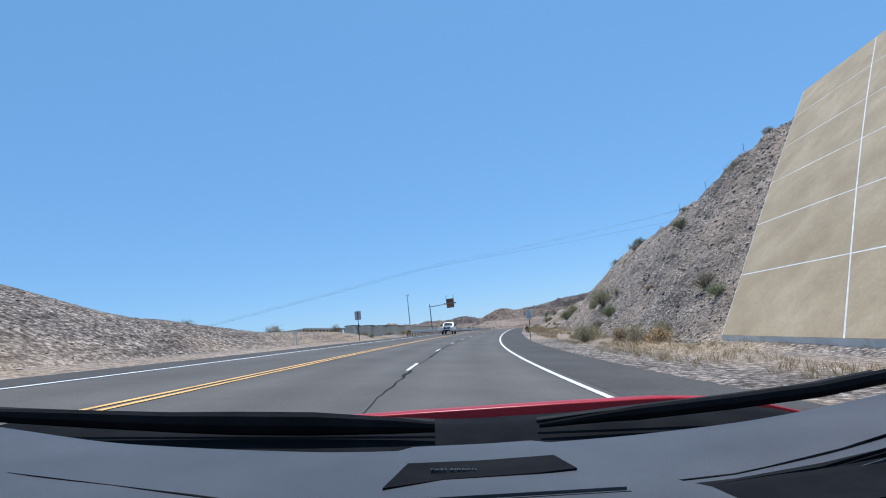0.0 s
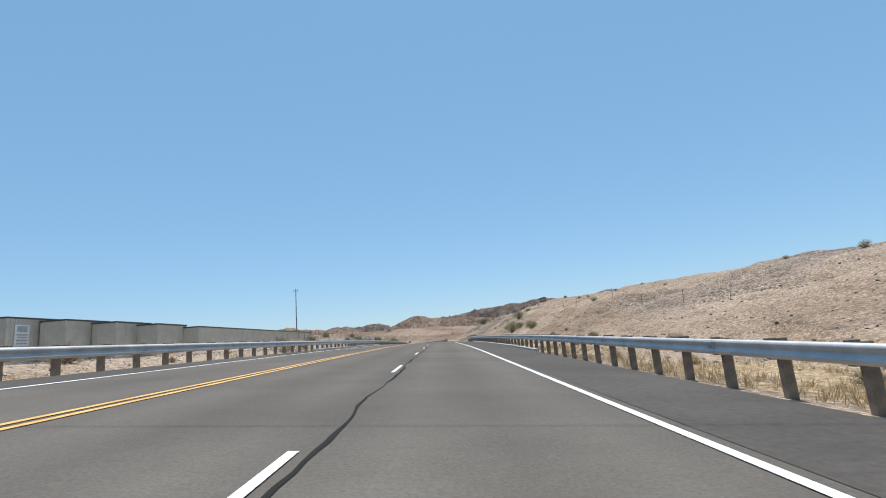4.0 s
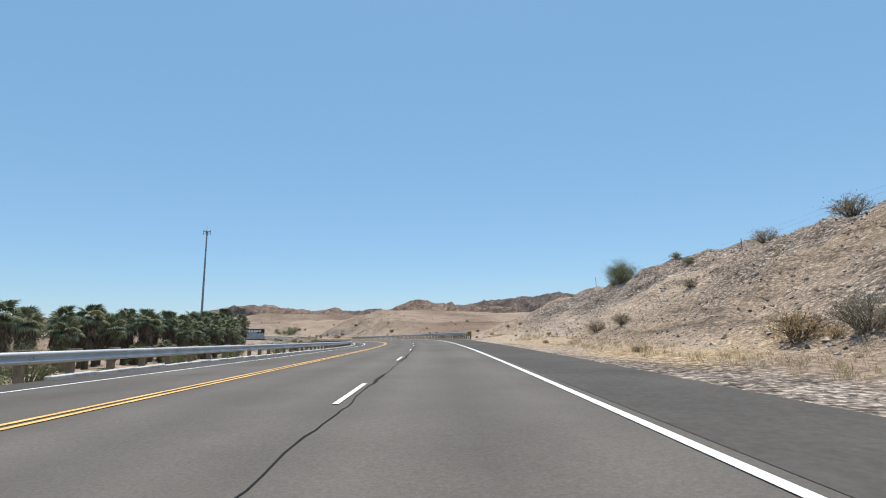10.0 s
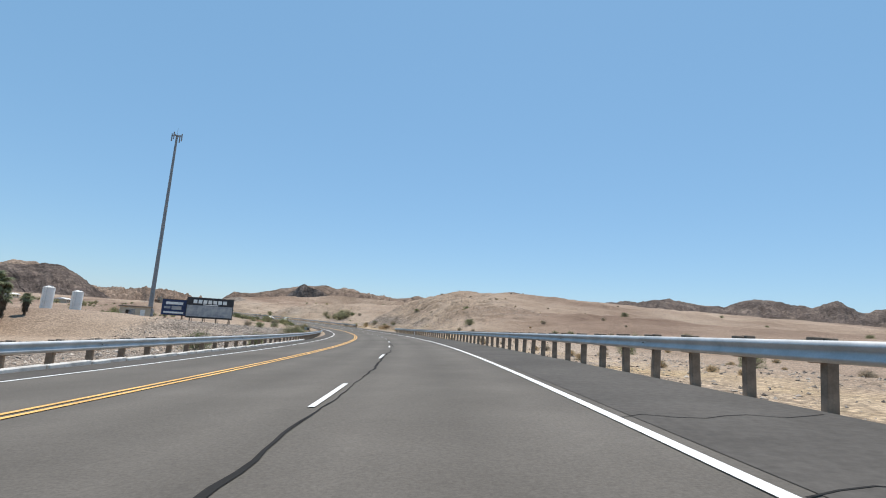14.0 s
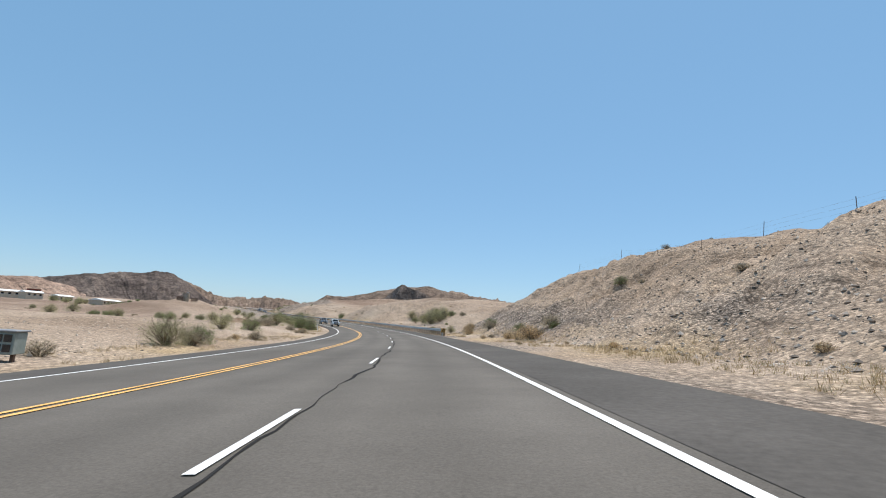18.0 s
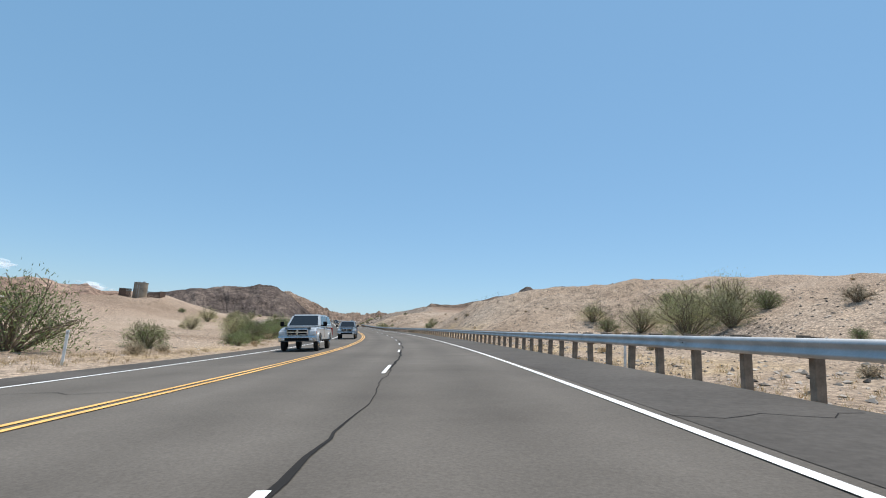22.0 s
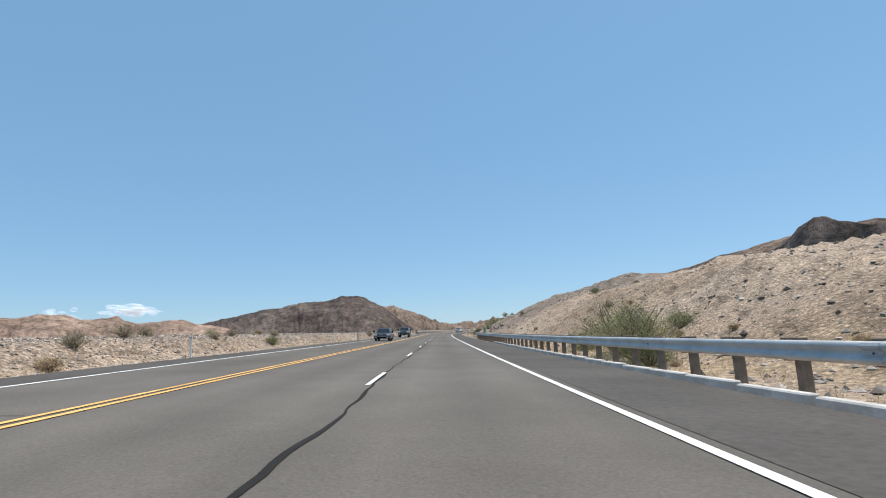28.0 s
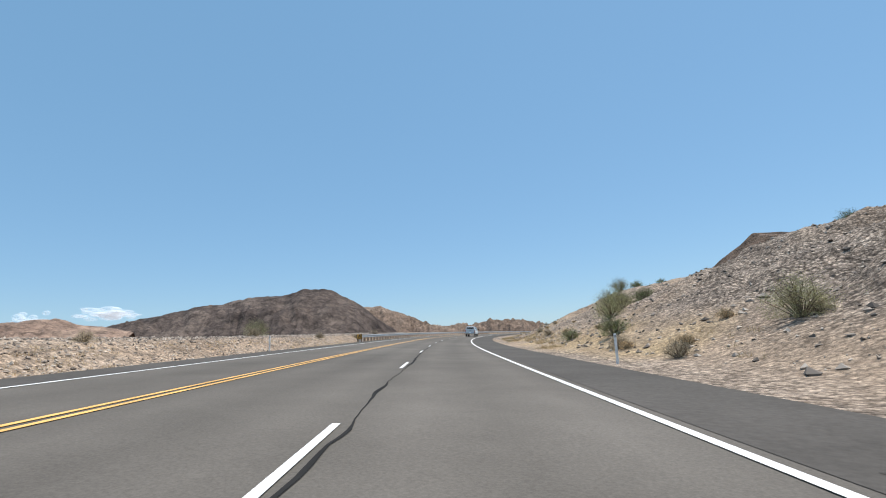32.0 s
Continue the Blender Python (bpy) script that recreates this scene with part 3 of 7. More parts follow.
def ground_height(S, D):
    """Height above the road plane of grid rows S by columns D."""
    out = np.zeros((len(S), len(D)))
    for table, mask, sign in ((RIGHT, D >= 5.3, 1), (LEFT, D <= -10.0, -1)):
        cols = np.abs(D[mask])
        prof = np.array([np.interp(cols, [p[0] for p in pts], [p[1] for p in pts]) for _, pts in table])
        at = [s for s, _ in table]
        h = np.array([np.interp(S, at, prof[:, j]) for j in range(len(cols))]).T
        out[:, mask] = h
    return out


def ground_place(S, D):
    """World x and y of the grid: square to the road near it, then all one way."""
    g, r, x, y, h, b, w = LINE
    a = np.interp(S, g, r)
    near = np.clip(D, -130, 130)
    far = D - near
    n0 = radians(16)
    X = np.interp(S, g, x)[:, None] + np.cos(a)[:, None] * near + np.cos(n0) * far
    Y = np.interp(S, g, y)[:, None] + np.sin(a)[:, None] * near + np.sin(n0) * far
    return X, Y


GROUND = []


def ground_at(s, d):
    """Height of the ground above the road plane."""
    S, D, H = GROUND
    i = min(max(int(np.searchsorted(S, s)) - 1, 0), len(S) - 2)
    j = min(max(int(np.searchsorted(D, d)) - 1, 0), len(D) - 2)
    u, v = (s - S[i]) / (S[i + 1] - S[i]), (d - D[j]) / (D[j + 1] - D[j])
    return float((H[i, j] * (1 - u) + H[i + 1, j] * u) * (1 - v) + (H[i, j + 1] * (1 - u) + H[i + 1, j + 1] * u) * v)


def stand(s, d, rz=0.0, sink=0.0, scale=1.0):
    """Pose of a thing that stands on the ground at s, d, turned rz from the road's way."""
    p = spot(s, d, ground_at(s, d) - sink)
    return Matrix.Translation(p) @ pose(0, 0, 0, 0, 0, turn(s) + rz) @ Matrix.Scale(scale, 4)


def build_ground():
    S = np.concatenate([[-600, -300, -150, -90], np.arange(-60, 1000, 0.9), np.arange(1000, 1300, 5), np.arange(1300, 2000, 40), [2000, 2400, 3000, 4000]])
    dr = np.concatenate([[5.3, 5.6, 6.2], np.arange(7, 60, 0.8), np.arange(60, 130, 3.5), np.arange(130, 300, 14), np.arange(300, 900, 75), [900, 1300, 2000, 3500]])
    dl = np.concatenate([[10.0, 10.3, 11], np.arange(12, 60, 0.9), np.arange(60, 130, 3.5), np.arange(130, 300, 14), np.arange(300, 900, 75), [900, 1300, 2000, 3500]])
    D = np.concatenate([-dl[::-1], [-6, -2, 2], dr])
    X, Y = ground_place(S, D)
    H = ground_height(S, D)
    H = smooth(H, 9, 0)
    away = np.clip((np.abs(D + 2.3) - 8.0) / 10.0, 0, 1)[None, :]
    steep = np.clip(np.abs(H) / 6.0, 0.12, 1.0)
    calm = np.where(D[None, :] > 0, np.clip(((S[:, None] - (D[None, :] - 14) * 0.95) - 27) / 5, 0.08, 1), 1.0)
    calm = calm * np.where(D[None, :] > 0, 1 - 0.75 * (np.clip((S - 686) / 8, 0, 1) * np.clip((742 - S) / 8, 0, 1))[:, None], 1.0)
    H = H + calm * away * steep * (0.55 * fbm(X / 9, Y / 9, 4, 3) + 0.3 * fbm(X / 4.2, Y / 4.2, 2, 11, 0.55)) + away * 0.04 * fbm(X / 2.2, Y / 2.2, 1, 21)
    cut = np.clip((D - 12) / 4, 0, 1) * np.clip((40 - D) / 10, 0, 1)
    H -= calm * cut[None, :] * np.clip(H / 5, 0, 1) * 0.75 * np.clip(fbm(S[:, None] / 5.5 + D[None, :] * 0.05, D[None, :] / 34, 3, 91, 0.5, True) - 0.35, 0, 1.2)
    H += calm * cut[None, :] * np.clip(H / 4, 0, 1) * 0.3 * fbm(X / 3.4, Y / 3.4, 2, 93, 0.5, True)
    # slanting rills washed into the cut faces
    for a, b, deep in ((503, 578, 0.62), (250, 345, 0.26), (688, 745, 0.22), (800, 965, 0.28), (28, 118, 0.3)):
        band = np.clip((S - a) / 8, 0, 1) * np.clip((b - S) / 8, 0, 1)
        rill = np.clip(fbm((S[:, None] - 0.62 * D[None, :]) / 1.9, D[None, :] / 22.0, 3, 131, 0.55, True) - 0.25, 0, 1.2)
        H -= deep * band[:, None] * calm * cut[None, :] * np.clip(H / 4, 0, 1) * rill
    for s0, d0, s1, d1, deep in ((195, 20.5, 184, 14.4, 0.8), (191, 20.5, 181.5, 14.6, 0.9), (187.5, 20, 181, 15, 0.7), (200, 19.5, 193, 14.5, 0.6), (141, 17, 132, 14, 0.5), (138, 19, 124, 14.5, 0.7), (222, 21, 214, 14, 0.5), (236, 22, 229, 14, 0.5), (300, 24, 297, 14, 0.4), (536, 27, 531, 14, 0.5), (543, 28, 538, 14, 0.5), (549, 28, 545, 14, 0.45), (556, 29, 552, 15, 0.5), (530, 26, 526, 14, 0.45), (524, 26, 520, 14, 0.4)):
        ps, pd = S[:, None] - s0, D[None, :] - d0
        along = np.clip((ps * (s1 - s0) + pd * (d1 - d0)) / ((s1 - s0) ** 2 + (d1 - d0) ** 2), 0, 1)
        off = np.hypot(ps - along * (s1 - s0), pd - along * (d1 - d0))
        H -= deep * np.exp(-(off / 0.8) ** 2)
    H += np.clip((np.abs(D) - 60) / 60, 0, 1)[None, :] * 1.1 * fbm(X / 60, Y / 60, 4, 31)
    g, r, x, y, h, b, w = LINE
    side = np.clip(D, -16, 16)
    Z = np.interp(S, g, h)[:, None] + np.interp(S, g, b)[:, None] * side[None, :] + np.interp(S, g, w)[:, None] * np.clip(D, -70, 70)[None, :] + lean(S[:, None], D[None, :]) + H
    under = (D > -9.9) & (D < 5.2)
    Z[:, under] -= 0.12
    n, m = X.shape
    verts = np.stack([X, Y, Z], -1).reshape(-1, 3)
    idx = np.arange(n * m).reshape(n, m)
    f = np.stack([idx[:-1, :-1], idx[:-1, 1:], idx[1:, 1:], idx[1:, :-1]], -1).reshape(-1, 4)
    GROUND.extend([S, D, H])
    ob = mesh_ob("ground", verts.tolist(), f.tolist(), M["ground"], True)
    grey = np.zeros_like(H)
    for a, b, d0, d1 in GREY_SLOPES:
        grey += (np.clip((S - a) / 10, 0, 1) * np.clip((b - S) / 10, 0, 1))[:, None] * (np.clip((D - d0) / 3, 0, 1) * np.clip((d1 - D) / 5, 0, 1))[None, :]
    verge = (np.clip((9.5 - D) / 2.5, 0, 1) * (D > 5))[None, :] * np.ones_like(H)
    grey = np.clip((grey + verge) * (0.75 + 0.9 * fbm(X / 14, Y / 14, 4, 41)), 0, 1)
    at = ob.data.attributes.new("grey", "FLOAT", "POINT")
    at.data.foreach_set("value", grey.reshape(-1).astype(np.float32))
    straw = (np.clip((D - 6.5) / 1.5, 0, 1) * np.clip((15.5 - D) / 4, 0, 1) + np.clip((-10.8 - D) / 1.2, 0, 1) * np.clip((D + 15.5) / 3, 0, 1))[None, :] * (0.22 + 0.85 * fbm(X / 6, Y / 6, 4, 51))
    berm = np.clip((S - 735) / 15, 0, 1)[:, None] * np.clip((-11.6 - D) / 0.6, 0, 1)[None, :]
    straw = straw * (1 - 0.9 * berm) * (1 - 0.8 * (np.clip((64 - S) / 12, 0, 1)[:, None] * (np.clip((11 - D) / 2, 0, 1) * (D > 0))[None, :]))
    at = ob.data.attributes.new("straw", "FLOAT", "POINT")
    at.data.foreach_set("value", np.clip(straw, 0, 1).reshape(-1).astype(np.float32))
    low = (np.clip((S - 350) / 20, 0, 1) * np.clip((520 - S) / 20, 0, 1))[:, None]
    far = np.clip((np.abs(D)[None, :] - 32 + 20 * low * (D > 0)[None, :]) / 30, 0, 1) * (0.75 + 0.5 * fbm(X / 40, Y / 40, 3, 61))
    at = ob.data.attributes.new("far", "FLOAT", "POINT")
    at.data.foreach_set("value", np.clip(far, 0, 1).reshape(-1).astype(np.float32))
    return tagged(ob, "pale stony desert ground with cut slopes beside the road", "ground", kind="structure")


build_ground()


def strip(name, s0, s1, step, d0, d1, z, material, drop=0.0):
    """A flat ribbon along the road, with a lip on both sides if drop is given."""
    n = max(2, int((s1 - s0) / step) + 1)
    verts, faces = [], []
    ds = [(d0, z - drop), (d0, z), (d1, z), (d1, z - drop)] if drop else [(d0, z), (d1, z)]
    w = len(ds)
    for s in np.linspace(s0, s1, n):
        for d, h in ds:
            verts.append(spot(float(s), d, h))
    for i in range(n - 1):
        for j in range(w - 1):
            faces.append((i * w + j, i * w + j + 1, (i + 1) * w + j + 1, (i + 1) * w + j))
    return mesh_ob(name, verts, faces, material)


def road_sheet():
    cols = [(-10.0, -0.25), (-10.0, 0), (-8.5, 0), (-6.7, 0), (-4.9, 0), (-3.1, 0), (-1.3, 0), (0.6, 0), (2.6, 0), (4.0, 0), (5.4, 0), (5.4, -0.25)]
    verts = [spot(float(s), d, z) for s in np.arange(-60, 1301, 2) for d, z in cols]
    n, m = len(verts) // len(cols), len(cols)
    ob = mesh_ob("road", verts, [(i * m + j, i * m + j + 1, i * m + m + j + 1, i * m + m + j) for i in range(n - 1) for j in range(m - 1)], M["road"])
    at = ob.data.attributes.new("across", "FLOAT", "POINT")
    at.data.foreach_set("value", np.tile(np.array([(d + 10) / 15.4 for d, _ in cols], np.float32), n))
    return ob


tagged(road_sheet(), "worn grey asphalt of a three-lane desert highway", "road", kind="structure")
for name, d, w, mat, label in (("edge_line", 2.5, 0.14, "white", "solid white painted edge line on the asphalt"),
                               ("edge_line", -8.35, 0.14, "white", "solid white painted edge line on the asphalt"),
                               ("centre_line", -4.77, 0.11, "yellow", "double yellow painted centre line on the asphalt"),
                               ("centre_line", -5.02, 0.11, "yellow", "double yellow painted centre line on the asphalt")):
    tagged(strip(name, -60, 1300, 2, d - w / 2, d + w / 2, 0.012, M[mat]), label, "road marking", kind="structure")
for k in range(112):
    s = DASH_START + 12.19 * k
    tagged(strip("lane_dash", s, s + 3.05, 1.5, -1.33 - 0.05, -1.33 + 0.05, 0.014, M["white"]), "white painted lane dash on the asphalt", "road marking", "lane dashes", "structure")


# ---- mountains ----
def ridge(name, material, crest, front, rear, label, bumps=1.0):
    """A mountain along a crest line, falling to both sides in gullied slopes."""
    pts = np.array(crest, float)
    run = np.concatenate([[0], np.cumsum(np.hypot(*np.diff(pts[:, :2], axis=0).T))])
    n = 340
    u = np.linspace(0, run[-1], n)
    cx, cy, cz = (np.interp(u, run, pts[:, k]) for k in range(3))
    jag = fbm(u / (pts[:, 2].max() * 0.5), u * 0.0 + len(label), 4, 3, 0.6)
    cz = cz + 0.028 * cz.clip(0, None) * (jag - jag.mean())
    tx, ty = np.gradient(cx), np.gradient(cy)
    ln = np.hypot(tx, ty)
    nx, ny = smooth(ty / ln, 31), smooth(-tx / ln, 31)
    rows = np.concatenate([-np.linspace(1, 0.012, 60) ** 1.2 , [0], np.linspace(0.02, 1, 20) ** 1.2])
    size = float(pts[:, 2].max() + 6)
    foot = -6.0
    V = rows[:, None]
    wide = np.where(V < 0, front, rear) * (0.65 + 0.35 * (cz / size)[None, :].clip(0.1, 1))
    off = -V * wide
    X = cx[None, :] - nx[None, :] * off * np.sign(1.0)
    Y = cy[None, :] - ny[None, :] * off
    fall = (1 - np.abs(V)) ** 1.25
    rough = fbm(X / (size * 0.9), Y / (size * 0.9), 5, len(label), 0.55, True)
    fine = fbm(X / (size * 0.16), Y / (size * 0.16), 4, 5, 0.6)
    body = 1.6 * fall * (1 - fall)
    Z = foot + (cz[None, :] - foot) * fall + bumps * size * (0.3 * body * rough + 0.13 * (0.1 + body) * fine + 0.085 * (0.15 + body) * fbm(X / (size * 0.3), Y / (size * 0.3), 3, 9, 0.5, True))
    m = X.shape[0]
    idx = np.arange(m * n).reshape(m, n)
    f = np.stack([idx[:-1, :-1], idx[1:, :-1], idx[1:, 1:], idx[:-1, 1:]], -1).reshape(-1, 4)
    ob = mesh_ob(name, np.stack([X, Y, Z], -1).reshape(-1, 3).tolist(), f.tolist(), material, True)
    return tagged(ob, label, "mountain", kind="structure")


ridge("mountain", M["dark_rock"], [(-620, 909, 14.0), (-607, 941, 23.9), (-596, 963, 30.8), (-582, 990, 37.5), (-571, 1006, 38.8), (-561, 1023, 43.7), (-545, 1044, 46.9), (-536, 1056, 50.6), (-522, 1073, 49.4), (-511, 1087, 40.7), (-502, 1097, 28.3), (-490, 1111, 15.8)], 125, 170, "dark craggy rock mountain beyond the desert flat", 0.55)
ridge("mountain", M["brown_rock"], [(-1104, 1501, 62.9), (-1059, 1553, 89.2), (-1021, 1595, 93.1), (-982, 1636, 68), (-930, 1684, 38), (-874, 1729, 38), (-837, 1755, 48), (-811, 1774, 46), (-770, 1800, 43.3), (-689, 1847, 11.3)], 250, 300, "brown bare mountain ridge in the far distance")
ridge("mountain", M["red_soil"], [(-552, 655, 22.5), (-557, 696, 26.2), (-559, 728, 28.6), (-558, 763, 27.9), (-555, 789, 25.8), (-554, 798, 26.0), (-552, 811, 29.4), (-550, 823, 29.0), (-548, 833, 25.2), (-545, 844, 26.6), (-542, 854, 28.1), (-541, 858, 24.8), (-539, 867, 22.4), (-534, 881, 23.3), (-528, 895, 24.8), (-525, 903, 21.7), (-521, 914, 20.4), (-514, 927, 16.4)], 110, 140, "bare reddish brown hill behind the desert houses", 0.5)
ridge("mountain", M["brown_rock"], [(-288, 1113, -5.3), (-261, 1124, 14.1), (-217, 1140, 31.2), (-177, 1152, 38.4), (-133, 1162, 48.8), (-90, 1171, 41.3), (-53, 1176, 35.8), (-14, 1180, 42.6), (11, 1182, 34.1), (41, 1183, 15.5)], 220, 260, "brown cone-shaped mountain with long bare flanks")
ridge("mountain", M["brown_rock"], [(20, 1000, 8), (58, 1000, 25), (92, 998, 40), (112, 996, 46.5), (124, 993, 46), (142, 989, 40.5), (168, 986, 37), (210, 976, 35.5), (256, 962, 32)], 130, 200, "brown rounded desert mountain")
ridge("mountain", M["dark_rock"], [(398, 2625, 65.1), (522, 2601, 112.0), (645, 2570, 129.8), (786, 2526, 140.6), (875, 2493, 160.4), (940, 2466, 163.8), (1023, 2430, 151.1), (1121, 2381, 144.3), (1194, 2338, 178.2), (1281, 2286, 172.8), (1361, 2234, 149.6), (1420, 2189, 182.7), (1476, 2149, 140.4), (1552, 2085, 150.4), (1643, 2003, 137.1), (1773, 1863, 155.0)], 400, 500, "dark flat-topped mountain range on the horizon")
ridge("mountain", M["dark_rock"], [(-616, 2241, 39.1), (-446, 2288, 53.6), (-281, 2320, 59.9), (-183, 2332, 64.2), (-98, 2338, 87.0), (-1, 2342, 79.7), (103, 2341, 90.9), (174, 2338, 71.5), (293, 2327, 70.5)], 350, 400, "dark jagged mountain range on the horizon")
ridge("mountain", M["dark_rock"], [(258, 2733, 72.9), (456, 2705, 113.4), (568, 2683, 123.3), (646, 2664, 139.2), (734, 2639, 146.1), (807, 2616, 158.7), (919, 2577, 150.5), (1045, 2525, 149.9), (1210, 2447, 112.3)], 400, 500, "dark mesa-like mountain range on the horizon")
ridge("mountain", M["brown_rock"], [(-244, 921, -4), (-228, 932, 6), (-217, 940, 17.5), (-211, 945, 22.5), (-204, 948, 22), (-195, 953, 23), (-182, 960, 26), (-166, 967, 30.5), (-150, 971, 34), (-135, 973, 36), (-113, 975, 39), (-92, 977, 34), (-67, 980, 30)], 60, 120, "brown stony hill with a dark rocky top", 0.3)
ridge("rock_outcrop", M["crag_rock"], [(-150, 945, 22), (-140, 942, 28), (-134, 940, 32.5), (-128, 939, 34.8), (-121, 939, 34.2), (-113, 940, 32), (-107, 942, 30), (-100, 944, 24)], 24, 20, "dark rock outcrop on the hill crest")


# ---- small clouds low over the western hills ----
def cloud(x, y, z, long, deep, high, seed, puffs=46):
    m, t, b = M.get("cloud_vapour") or shader("cloud_vapour", 1.0, spec=0.0)
    M["cloud_vapour"] = (m, t, b)
    b.inputs["Base Color"].default_value, b.inputs["Alpha"].default_value = (0.9, 0.9, 0.9, 1), 0.16
    # Weak bluish emission added, so the puffs glow in place of scattered daylight.
    b.inputs["Emission Color"].default_value, b.inputs["Emission Strength"].default_value = (0.8, 0.88, 1.0, 1), 0.35
    rng = random.Random(seed)
    bm = bmesh.new()
    for k in range(puffs):
        u = rng.gauss(0, 0.36)
        r = max(0.15, 1 - abs(u)) * rng.uniform(0.4, 1.0)
        made = bmesh.ops.create_icosphere(bm, subdivisions=2, radius=1.0)["verts"]
        c = Vector((rng.gauss(0, 0.3) * deep, u * long * 0.5, rng.gauss(0, 0.22) * high + 0.18 * high * math.sin(u * 3 + seed)))
        for v in made:
            v.co = c + Vector((v.co.x * deep * 0.3 * r, v.co.y * long * 0.12 * r, v.co.z * high * 0.3 * r))
    ob = part("cloud", bm, m)
    ob.matrix_basis = pose(x, y, z, 0, 0, 20)
    ob.data.polygons.foreach_set("use_smooth", [True] * len(ob.data.polygons))
    tagged(ob, "small white fair-weather cloud low over the hills", "cloud", "clouds", "structure")


cloud(-4180, 1950, 290, 640, 200, 75, 1)
cloud(-4330, 1580, 230, 330, 200, 110, 2)
cloud(-4400, 1130, 205, 420, 200, 90, 3)
cloud(-3950, 2550, 205, 300, 160, 45, 4)


# ---- road furniture ----
def rail_profile():
    """Half section of a W-beam: offset towards the road and height, in metres."""
    return [(0.0, 0.0), (0.05, 0.02), (0.083, 0.06), (0.083, 0.09), (0.02, 0.14), (0.02, 0.2), (0.083, 0.25), (0.083, 0.28), (0.05, 0.32), (0.0, 0.34)]


def guard_rail(s0, s1, d, top, face, label, marker_at=None, bury=0.0):
    """A steel beam on timber posts from s0 to s1; face is +1 if the beam looks to the right."""
    root = thing("guard_rail", Matrix.Translation(spot(s0, d, 0)), label, "guard rail")
    inv = root.matrix_basis.inverted()
    prof = rail_profile()
    n = int((s1 - s0) / 1.905) + 1
    verts, faces = [], []
    for i in range(n * 2 - 1):
        s = s0 + i * 1.905 / 2
        for o, h in prof:
            verts.append(inv @ spot(s, d + face * o, top - 0.34 + h))
        for o, h in reversed(prof):
            verts.append(inv @ spot(s, d + face * (o - 0.008), top - 0.34 + h))
    w = len(prof) * 2
    for i in range(n * 2 - 2):
        for j in range(w):
            k = (j + 1) % w
            faces.append((i * w + j, i * w + k, (i + 1) * w + k, (i + 1) * w + j))
    beam = mesh_ob("beam", verts, faces, M["steel"], True)
    beam.parent = root
    bm = bmesh.new()
    box(bm, -0.1, 0.1, -0.075, 0.075, -0.6, top + 0.04, 0.012)
    post = bpy.data.meshes.new("post")
    bm.to_mesh(post)
    bm.free()
    post.materials.append(M["wood"])
    bm = bmesh.new()
    box(bm, -0.09, 0.09, -0.07, 0.07, top - 0.36, top + 0.05, 0.012)
    block = bpy.data.meshes.new("spacer_block")
    bm.to_mesh(block)
    bm.free()
    block.materials.append(M["wood"])
    rng = random.Random(int(s0))
    for i in range(n):
        s = s0 + i * 1.905
        lean = pose(0, 0, 0, rng.uniform(-1.5, 1.5), rng.uniform(-1.5, 1.5), turn(s))
        share("post", post, root, inv @ Matrix.Translation(spot(s, d - face * 0.32, rng.uniform(-0.02, 0.02))) @ lean)
        if abs(d) < 60:
            share("spacer_block", block, root, inv @ Matrix.Translation(spot(s, d - face * 0.115, 0)) @ pose(0, 0, 0, 0, 0, turn(s)))
    # overlapped joints, one every fourth post
    lap = []
    for y in (-0.16, 0.16):
        lap += [(face * (o + 0.006), y, top - 0.34 + z) for o, z in prof] + [(face * (o - 0.001), y, top - 0.34 + z) for o, z in reversed(prof)]
    me = bpy.data.meshes.new("splice")
    me.from_pydata(lap, [], [(j, (j + 1) % w, w + (j + 1) % w, w + j) for j in range(w)] + [tuple(range(w)), tuple(range(2 * w - 1, w - 1, -1))])
    me.materials.append(M["steel"])
    bm = bmesh.new()
    rod(bm, (0, 0, 0), (face * 0.02, 0, 0), 0.018, 0.014, 6)
    bolt = bpy.data.meshes.new("bolt")
    bm.to_mesh(bolt)
    bm.free()
    bolt.materials.append(M["rust"])
    for i in range(2, n, 4):
        s = s0 + i * 1.905
        m = inv @ Matrix.Translation(spot(s, d, 0)) @ pose(0, 0, 0, 0, 0, turn(s))
        sp = share("splice", me, root, m)
        for y, z in ((0.0, top - 0.17),):
            share("bolt", bolt, sp, Matrix.Translation((face * 0.028, y, z)))
    if marker_at is not None:
        m = inv @ Matrix.Translation(spot(marker_at, d, 0)) @ pose(0, 0, 0, 0, 0, turn(marker_at))
        head = part("end_terminal", box(bmesh.new(), -0.14, 0.16, -0.25, 0.35, top - 0.42, top + 0.03, 0.03), M["steel"], root, "galvanised steel impact head")
        head.matrix_basis = m
        leg = part("terminal_post", box(bmesh.new(), -0.09, 0.09, -0.06, 0.06, -0.4, top - 0.4, 0.01), M["steel"], root)
        leg.matrix_basis = m
        plate = part("marker_plate", box(bmesh.new(), -0.24, 0.36, -0.285, -0.262, top - 0.5, top + 0.08, 0.005), M["marker_yellow"], root, "yellow and black striped hazard plate")
        plate.matrix_basis = m
        for k in range(3):
            bm = bmesh.new()
            a = -0.24 + k * 0.22
            z0, z1 = top - 0.5, top + 0.08
            x = lambda q: min(0.355, max(-0.235, q))
            quad = [(x(a), z0 if a >= -0.24 else z0), (x(a + 0.1), z0), (x(a + 0.44), z1), (x(a + 0.3), z1)]
            vs = [bm.verts.new((px, -0.29, pz)) for px, pz in quad]
            bm.faces.new(vs)
            st = part("stripe", bm, M["black"], plate)
    return root


